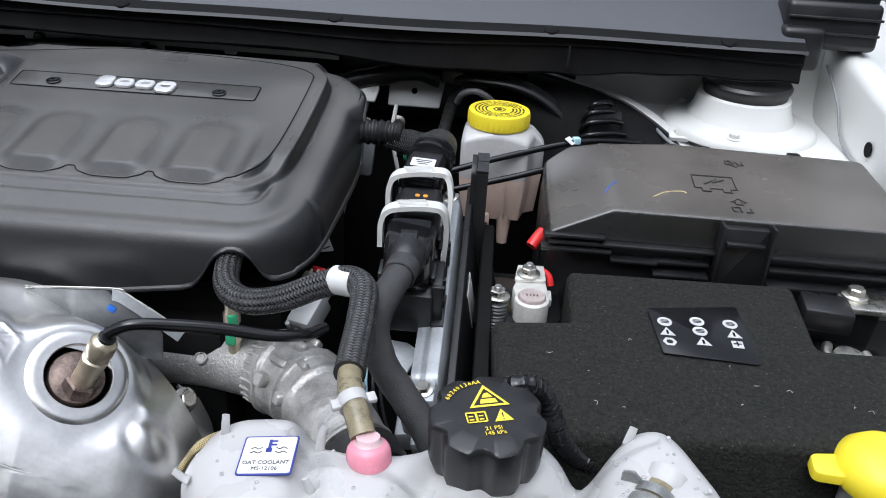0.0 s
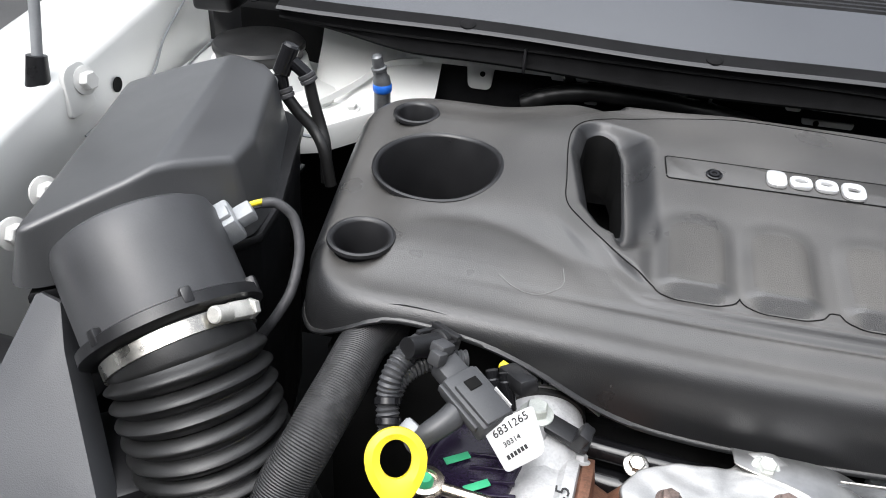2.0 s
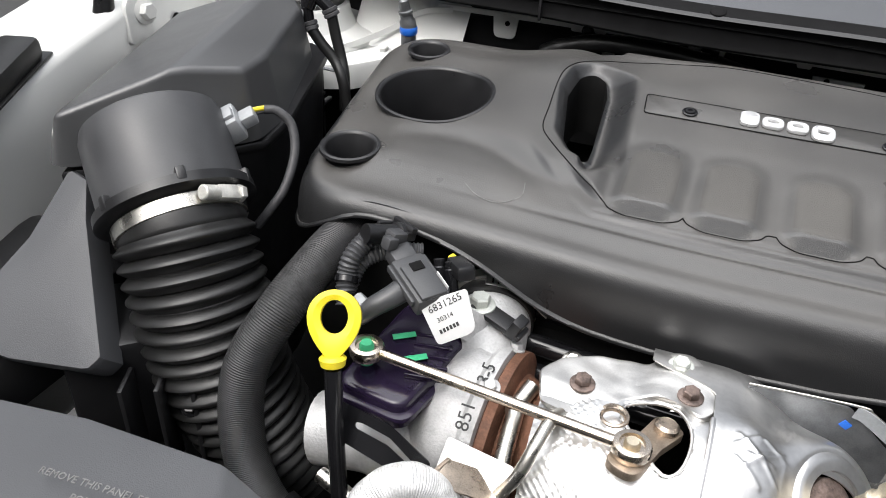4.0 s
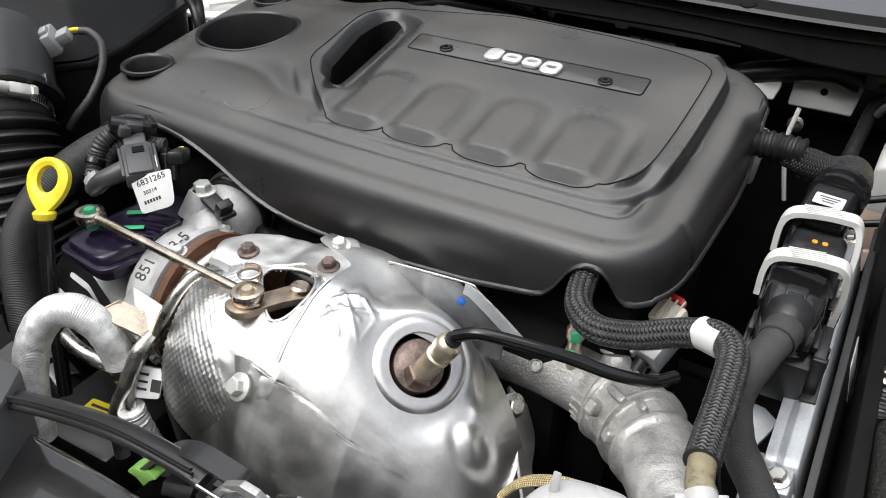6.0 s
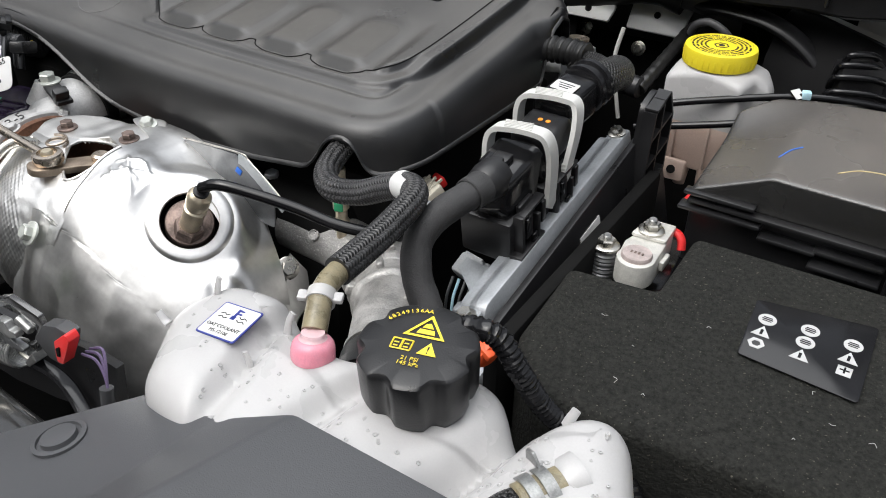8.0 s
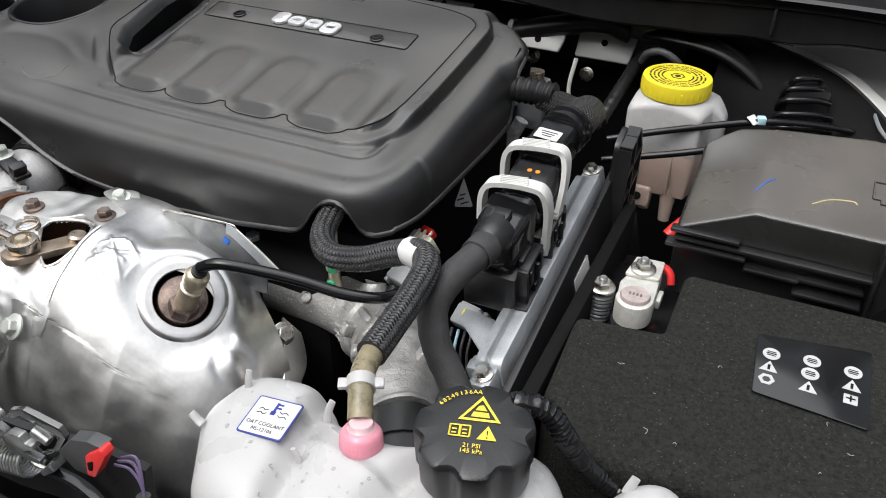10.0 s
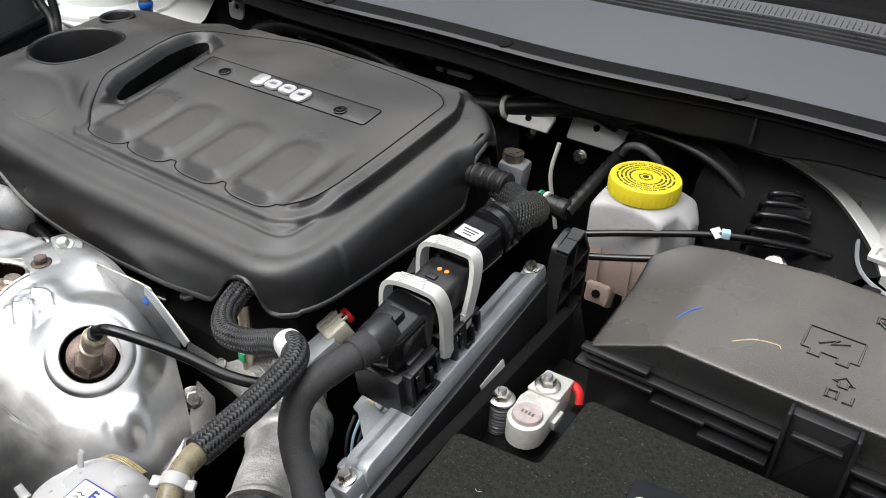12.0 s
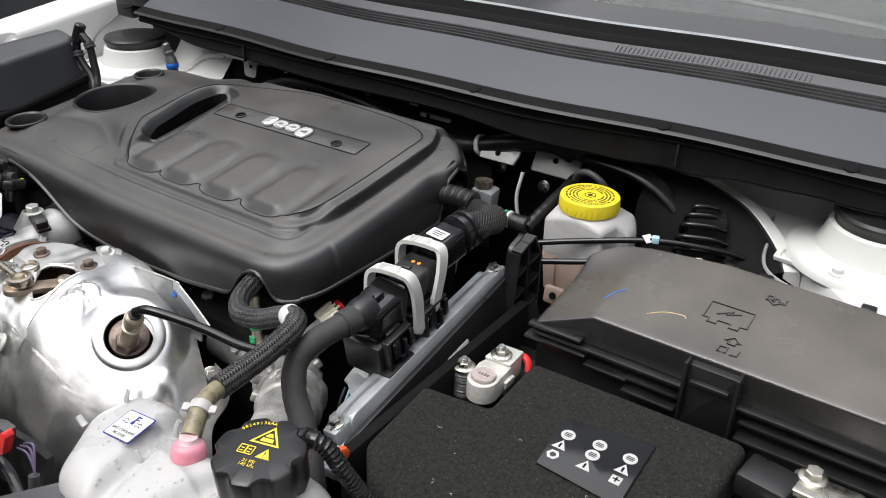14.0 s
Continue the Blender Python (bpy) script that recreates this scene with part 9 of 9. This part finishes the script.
insulated_hose()


def washer_cap():
    root = thing("washer_bottle", "washer bottle neck with a yellow hinged cap", "washer bottle", (0.284, 0.43, 0.46))
    bm = bmnew()
    m = plate_at((0.284, 0.438, 0.900), (1, 0, 0), (0, -0.1, 1))
    lathe(bm, [(0.030, 0), (0.031, 0.004), (0.030, 0.012), (0.022, 0.022), (0.010, 0.026)], m, 40)
    part("dome", bm, M_YELLOW, root)
    bm = bmnew()
    prism(bm, roundpoly([(-0.048, -0.010, 0.006), (-0.026, -0.012, 0.004), (-0.026, 0.010, 0.004), (-0.046, 0.008, 0.006)], 5), 0.002, 0.010, m, 0.002)
    part("pull_tab", bm, M_YELLOW, root)
    bm = bmnew()
    cyl(bm, (0.284, 0.425, 0.46), (0.284, 0.438, 0.901), 0.020, 0.020)
    part("neck", bm, M_TANK, root)


washer_cap()


# ---- behind the brake reservoir, along the firewall, and the bay's left edge ----
def rear_right():
    root = thing("tower_brace", "white painted brace with a square clip", "brace", (0.16, 0.98, 0.94), kind="structure")
    edge = resample(spline([(0.050, 1.032, 0.998), (0.080, 1.026, 0.994), (0.112, 1.018, 0.988), (0.142, 1.009, 0.983), (0.170, 0.996, 0.977), (0.198, 0.975, 0.966), (0.222, 0.951, 0.954), (0.236, 0.930, 0.944)], 8), 40, False)
    rings = []
    for i, p in enumerate(edge):
        t = (edge[min(i + 1, 39)] - edge[max(i - 1, 0)]).normalized()
        out_ = V(-t.y, t.x, 0).normalized()
        w = 0.010 + 0.006 * smooth(0.0, 0.5, i / 39)
        rings.append([p + V(0, 0, -0.006), p + V(0, 0, 0.001), p + out_ * 0.0015 + V(0, 0, 0.0022), p + out_ * w + V(0, 0, 0.0015), p + out_ * (w + 0.002) + V(0, 0, -0.002), p + out_ * (w + 0.004) + V(0, 0, -0.020)])
    bm = bmnew()
    loft(bm, rings)
    bmesh.ops.recalc_face_normals(bm, faces=bm.faces)
    part("flange", bm, M_WHITE, root)
    # clip on the flange's end, with its tongue lying on the tower
    m = plate_at((0.232, 0.949, 0.9575), (1, -0.10, 0.02), (-0.05, -0.25, 1))
    outer = resample(roundpoly([(-0.012, -0.011, 0.002), (0.011, -0.011, 0.002), (0.011, 0.011, 0.002), (-0.012, 0.011, 0.002)], 3), 48)
    inner = [V(p.x * 0.55, p.y * 0.55) for p in outer]
    bm = bmnew()
    loft(bm, [[m @ V(p.x, p.y, z) for p in line] for line, z in ((outer, -0.003), (outer, 0.0015), (inner, 0.0015), (inner, -0.003), (outer, -0.003))], False, False)
    bmesh.ops.remove_doubles(bm, verts=bm.verts, dist=1e-6)
    bmesh.ops.recalc_face_normals(bm, faces=bm.faces)
    clip = part("clip", bm, M_GREYPL, root, "white plastic clip with a square window")
    bm = bmnew()
    prism(bm, roundpoly([(0.010, -0.008, 0.001), (0.036, -0.006, 0.002), (0.041, 0.000, 0.002), (0.036, 0.009, 0.002), (0.010, 0.010, 0.001)], 3), -0.003, 0.0005, m, 0.0008)
    part("tongue", bm, M_GREYPL, clip)
    # smooth black liner that falls away from the flange
    rings = []
    for i, p in enumerate(edge):
        t = (edge[min(i + 1, 39)] - edge[max(i - 1, 0)]).normalized()
        left = V(t.y, -t.x, 0).normalized()
        w = 0.050 + 0.022 * math.sin(i / 39 * math_pi)
        rings.append([p + V(0, 0, -0.012), p + V(0, 0, -0.0005), p + left * 0.002 + V(0, 0, 0.0005), p + left * (0.35 * w) + V(0, 0, -0.05 * w), p + left * (0.7 * w) + V(0, 0, -0.30 * w), p + left * w + V(0, 0, -0.85 * w), p + left * (1.1 * w) + V(0, 0, -1.6 * w)])
    bm = bmnew()
    loft(bm, rings, False, False, closed=False)
    liner = thing("fender_liner", "smooth curved black plastic liner beside the white flange", "liner", (0.13, 0.97, 0.90))
    part("sheet", bm, M_SEAL, liner, sharp=70)
    bm = bmnew()
    tube(bm, [p + V(-0.001, -0.001, 0.0008) for p in edge], 0.0016, 8, 1)
    part("beaded_edge", bm, M_BLACK, liner)
    bm = bmnew()
    tube(bm, [(0.066, 0.738, 0.917), (0.060, 0.731, 0.912), (0.055, 0.725, 0.906)], 0.006, 14)
    single("red_terminal_cover", bm, M_RED, "red rubber terminal cover under the fuse box", "terminal cover")
    # ribbed bracket
    root = thing("ribbed_guide", "black ribbed hose guide behind the fuse box", "hose guide", (0.135, 0.93, 0.90))
    for k, (z, w, y) in enumerate(((0.986, 0.014, 0.945), (0.978, 0.020, 0.938), (0.968, 0.024, 0.932), (0.955, 0.027, 0.926), (0.942, 0.029, 0.922))):
        bm = bmnew()
        c = 0.134 + 0.002 * k
        tube(bm, [(c - w, y + 0.008, z - 0.014), (c - w + 0.003, y, z - 0.002), (c - w * 0.5, y - 0.004, z + 0.003), (c + w * 0.5, y + 0.006, z + 0.003), (c + w, y + 0.016, z - 0.002)], 0.0034, 10)
        part("rib", bm, M_GLOSS, root)
    bm = bmnew()
    box(bm, (0.137, 0.952, 0.935), (0.045, 0.03, 0.09), 0.006, (0, 0, 25))
    part("body", bm, M_BLACK, root)
    hexbolt("bolt", (0.150, 0.905, 0.935), (0.1, -0.5, 0.8), 0.007, M_ZINC, root)
    # wire channel over the reservoir
    root = thing("wire_channel", "black plastic wire channel along the firewall", "wire channel", (0.02, 1.0, 0.95))
    bm = bmnew()
    tube(bm, [(-0.055, 1.000, 0.992), (-0.022, 0.990, 0.996), (0.020, 0.986, 0.9945), (0.045, 0.985, 0.989), (0.065, 0.985, 0.980), (0.085, 0.985, 0.966), (0.105, 0.985, 0.945), (0.12, 0.985, 0.92)], 0.0155, 18, flat=0.5)
    part("channel", bm, M_BLACK, root)
    bm = bmnew()
    box(bm, (-0.045, 0.990, 0.997), (0.03, 0.02, 0.018), 0.003, (0, 10, 10))
    part("clip", bm, M_BLACK, root)
    bm = bmnew()
    tube(bm, [(-0.037, 0.962, 0.972), (-0.030, 0.955, 0.985), (-0.015, 0.952, 0.990), (0.0, 0.952, 0.984), (0.008, 0.955, 0.975)], 0.0042, 10)
    single("grey_cable", bm, M_WIRE, "grey cable loop behind the yellow cap", "cable")
    # firewall hoses
    root = thing("firewall_hose", "dark grey wrapped hose held by a white clip", "hose", (-0.14, 1.0, 0.96))
    bm = bmnew()
    tube(bm, [(-0.30, 0.995, 0.955), (-0.24, 0.997, 0.962), (-0.202, 0.997, 0.969), (-0.143, 0.997, 0.986), (-0.095, 0.997, 0.996), (-0.060, 0.997, 0.990)], 0.0125, 16, shape=lambda s: 1 + 0.03 * math.sin(s * 190))
    part("sleeve", bm, M_RUBBER, root)
    bm = bmnew()
    lathe(bm, [(0.0125, 0), (0.0150, 0), (0.0150, 0.006), (0.0125, 0.006)], frame_of((-0.205, 0.997, 0.9682), (-0.17, 0.997, 0.978)), 24)
    part("clip", bm, M_GREYPL, root, "white plastic clip")
    bm = bmnew()
    tube(bm, [(-0.62, 0.990, 0.972), (-0.594, 0.988, 0.986), (-0.553, 0.986, 0.997), (-0.51, 0.986, 0.999), (-0.466, 0.986, 0.998), (-0.40, 0.986, 0.990), (-0.36, 0.988, 0.978), (-0.33, 0.99, 0.962)], 0.0105, 16, shape=lambda s: 1 + 0.05 * math.sin(s * 130) + 0.03 * math.sin(s * 371))
    single("taped_rear_loom", bm, M_RUBBER, "taped wire loom along the firewall behind the cover", "wire loom")
    for x in (-0.43, -0.335):
        bm = bmnew()
        lathe(bm, [(0.012, 0), (0.0145, 0), (0.0145, 0.008), (0.012, 0.008)], frame_of((x, 0.992, 0.994 if x < -0.4 else 0.972), (x + 0.05, 0.992, 0.986 if x < -0.4 else 0.952)), 20)
        single("loom_tie", bm, M_GLOSS, "black plastic tie on the rear loom", "tie", "loom ties")
    # solenoid between cover and firewall
    root = thing("solenoid_valve", "grey solenoid valve with a pale hose stub", "valve", (-0.15, 0.915, 0.88))
    bm = bmnew()
    box(bm, (-0.147, 0.920, 0.918), (0.032, 0.030, 0.058), 0.005, (0, 6, 8))
    part("body", bm, M_MIDGREY, root)
    bm = bmnew()
    cyl(bm, (-0.148, 0.920, 0.945), (-0.148, 0.921, 0.956), 0.012, 0.012)
    part("brass_cap", bm, M_BRONZE, root)
    bm = bmnew()
    tube(bm, [(-0.160, 0.908, 0.925), (-0.180, 0.903, 0.924), (-0.20, 0.905, 0.93)], 0.0085, 12)
    part("stub", bm, M_GREYPL, root)
    bm = bmnew()
    tube(bm, [(-0.110, 0.955, 0.965), (-0.114, 0.95, 0.93), (-0.108, 0.95, 0.895), (-0.10, 0.95, 0.86)], 0.0025, 8)
    single("thin_cable", bm, M_GREYPL, "thin pale cable hanging by the firewall", "cable")
    root = thing("quick_coupling", "small coupling with a white and green ring", "pipe union", (-0.07, 0.876, 0.93))
    bm = bmnew()
    lathe(bm, [(0.0070, 0), (0.0080, 0.020), (0.0105, 0.022), (0.0105, 0.034), (0.0115, 0.035), (0.0115, 0.044), (0.009, 0.046)], frame_of((-0.098, 0.878, 0.936), (-0.050, 0.874, 0.935)), 24)
    part("body", bm, M_BLACK, root)
    bm = bmnew()
    lathe(bm, [(0.0085, 0), (0.0110, 0.001), (0.0110, 0.004), (0.0085, 0.005)], frame_of((-0.083, 0.877, 0.936), (-0.05, 0.874, 0.935)), 20)
    part("ring", bm, M_GREYPL, root)
    bm = bmnew()
    lathe(bm, [(0.0085, 0), (0.0105, 0.001), (0.0105, 0.003), (0.0085, 0.004)], frame_of((-0.090, 0.877, 0.936), (-0.05, 0.874, 0.935)), 20)
    part("green_ring", bm, M_GREEN, root)
    bm = bmnew()
    tube(bm, [(-0.150, 0.895, 0.905), (-0.161, 0.890, 0.879), (-0.170, 0.885, 0.845), (-0.175, 0.88, 0.80)], 0.0080, 14, step=0.0012, shape=lambda s: 1 + 0.03 * math.sin(s * 1600))
    single("foil_tube", bm, M_FOILTAPE, "thin silver corrugated tube beside the cover", "tube")
    for x, y, z in ((-0.186, 1.028, 0.93), (-0.115, 1.028, 0.918)):
        hexbolt("bolt", (x, y, z), (0, -1, 0.2), 0.006, M_ZINC, bpy.data.objects["firewall"])

    # white tag that hangs between the cover and the plugs
    m = plate_at((-0.158, 0.744, 0.884), (0.25, 0.95, -0.2), (0.9, -0.3, 0.35))
    bm = bmnew()
    prism(bm, roundpoly([(-0.012, -0.010, 0.002), (0.014, -0.016, 0.002), (0.004, 0.024, 0.002), (-0.003, 0.022, 0.002)], 3), 0, 0.0006, m, 0.0002)
    tag = single("wire_tag", bm, M_PAPER, "white paper tag with dark marks beside the cover", "tag")
    for x, y, w, h in ((-0.003, -0.004, 0.010, 0.0016), (0.001, 0.000, 0.008, 0.0014), (0.002, -0.009, 0.012, 0.0014)):
        bm = bmnew()
        box(bm, m @ V(x, y, 0.0008), (w, h, 0.0003), 0, m.to_3x3())
        part("print", bm, M_BINK, tag)
    # two studs that stand in the gap behind the heat shield
    for x, y, z in ((-0.297, 0.578, 0.890), (-0.443, 0.5955, 0.872)):
        root = thing("stud_bolt", "pale plated stud bolt behind the heat shield", "bolt", (x, y, z - 0.09), "stud bolts")
        bm = bmnew()
        cyl(bm, (x, y + 0.004, z - 0.09), (x, y, z - 0.004), 0.0050, 0.0050, 16)
        part("shank", bm, M_STEELDARK, root)
        hexbolt("nut", (x, y, z - 0.004), (0, -0.1, 1), 0.0072, M_ALU, root)


rear_right()


def hinge_covers():
    root = thing("hinge_cover", "stepped black plastic cover at the cowl's end", "hinge cover", (0.40, 1.0, 1.04))
    for name, c, d, rx in (("shell", (0.395, 1.02, 1.083), (0.11, 0.05, 0.055), -8), ("lower_block", (0.36, 1.005, 1.06), (0.05, 0.05, 0.05), 0), ("upper_block", (0.42, 1.05, 1.12), (0.07, 0.05, 0.04), 0)):
        bm = bmnew()
        box(bm, c, d, 0.007, (rx, 0, 0), 3)
        part(name, bm, M_BLACK, root)
    for k in range(2):
        bm = bmnew()
        box(bm, (0.395, 0.994, 1.078 + 0.018 * k), (0.108, 0.006, 0.003), 0.001, (-8, 0, 0))
        part("step", bm, M_BLACK, root)
    root = thing("hinge_cover", "stepped black plastic cover at the cowl's end", "hinge cover", (-1.0, 1.02, 1.03))
    for name, c, d in (("lower_block", (-1.005, 1.03, 1.055), (0.05, 0.05, 0.05)), ("shell", (-0.955, 1.02, 1.075), (0.10, 0.06, 0.03))):
        bm = bmnew()
        box(bm, c, d, 0.006, (0, 0, 0), 3)
        part(name, bm, M_BLACK, root)


hinge_covers()


def left_edge():
    # gas strut that holds the bonnet, with its ball stud bracket
    root = thing("bonnet_strut", "black gas strut on a white bracket with a bolt", "gas strut", (-1.075, 0.78, 0.98))
    bm = bmnew()
    cyl(bm, (-1.080, 0.772, 1.005), (-1.078, 0.780, 1.045), 0.013, 0.010)
    part("socket", bm, M_BLACK, root)
    bm = bmnew()
    cyl(bm, (-1.078, 0.780, 1.042), (-1.06, 0.86, 1.45), 0.0055, 0.0055)
    part("rod", bm, M_MIDGREY, root)
    bm = bmnew()
    prism(bm, roundpoly([(-0.022, -0.03, 0.006), (0.022, -0.03, 0.006), (0.020, 0.022, 0.016), (-0.018, 0.022, 0.016)], 5), 0, 0.006, plate_at((-1.062, 0.803, 1.008), (0, 1, 0), (1, 0, 0.1)), 0.002)
    part("bracket", bm, M_WHITE, root)
    hexbolt("bolt", (-1.055, 0.812, 1.010), (1, -0.2, 0.2), 0.010, M_GREYPL, root)
    for y, z in ((0.666, 0.965), (0.617, 0.950)):
        hexbolt("fender_bolt", (-1.012, y, z), (1, -0.3, 0.2), 0.010, M_GREYPL, bpy.data.objects["inner_fender"])
    # rubber buffer strip on the fender ledge
    bm = bmnew()
    box(bm, (-1.0600, 0.588, 1.0105), (0.042, 0.142, 0.026), 0.008, (6, 0, 17))
    box(bm, (-1.0665, 0.5885, 0.9985), (0.058, 0.160, 0.003), 0.001, (6, 0, 17))
    single("rubber_buffer", bm, M_RUBBER, "black rubber buffer on the white fender ledge", "buffer")
    # grey snorkel panel under the elbow
    bm = bmnew()
    top = [V(-0.912, 0.460, 0.949), V(-0.903, 0.509, 0.990), V(-0.882, 0.504, 0.987), V(-0.868, 0.480, 0.966), V(-0.805, 0.402, 0.900), V(-0.812, 0.393, 0.893), V(-0.885, 0.385, 0.886), V(-0.95, 0.39, 0.89)]
    P = resample(top, 80)
    c = sum(top, V(0, 0, 0)) / len(top)
    nrm = V(0, -0.65, 0.76)
    rings = [[p - nrm * 0.03 for p in P], [p - nrm * 0.003 for p in P], [p.lerp(c, 0.02) for p in P], [p.lerp(c, 0.5) + nrm * 0.002 for p in P]]
    loft(bm, rings)
    bmesh.ops.recalc_face_normals(bm, faces=bm.faces)
    root = thing("intake_snorkel", "grey plastic air intake snorkel below the elbow", "air duct", (-0.86, 0.44, 0.80))
    part("panel", bm, M_DECK, root)
    bm = bmnew()
    box(bm, (-0.845, 0.46, 0.83), (0.08, 0.09, 0.12), 0.006, (0, 0, 40))
    part("duct_body", bm, M_BLACK, root)
    for k in range(3):
        bm = bmnew()
        box(bm, (-0.80 + 0.025 * k, 0.415 + 0.012 * k, 0.82), (0.004, 0.03, 0.10), 0.001, (0, 0, 20))
        part("rib", bm, M_BLACK, root)
    hexbolt("screw", (-0.752, 0.430, 0.845), (0.2, -0.6, 0.7), 0.006, M_GLOSS, root)
    # radiator side filler panel
    bm = bmnew()
    box(bm, (-0.98, 0.42, 0.84), (0.18, 0.30, 0.06), 0.01, (6, -8, -12))
    single("side_panel", bm, M_BLACK, "black filler panel beside the radiator", "panel", kind="structure")
    bm = bmnew()
    box(bm, (0.36, 0.36, 0.80), (0.14, 0.24, 0.10), 0.01)
    single("side_panel", bm, M_BLACK, "black filler panel beside the battery", "panel", kind="structure")


left_edge()
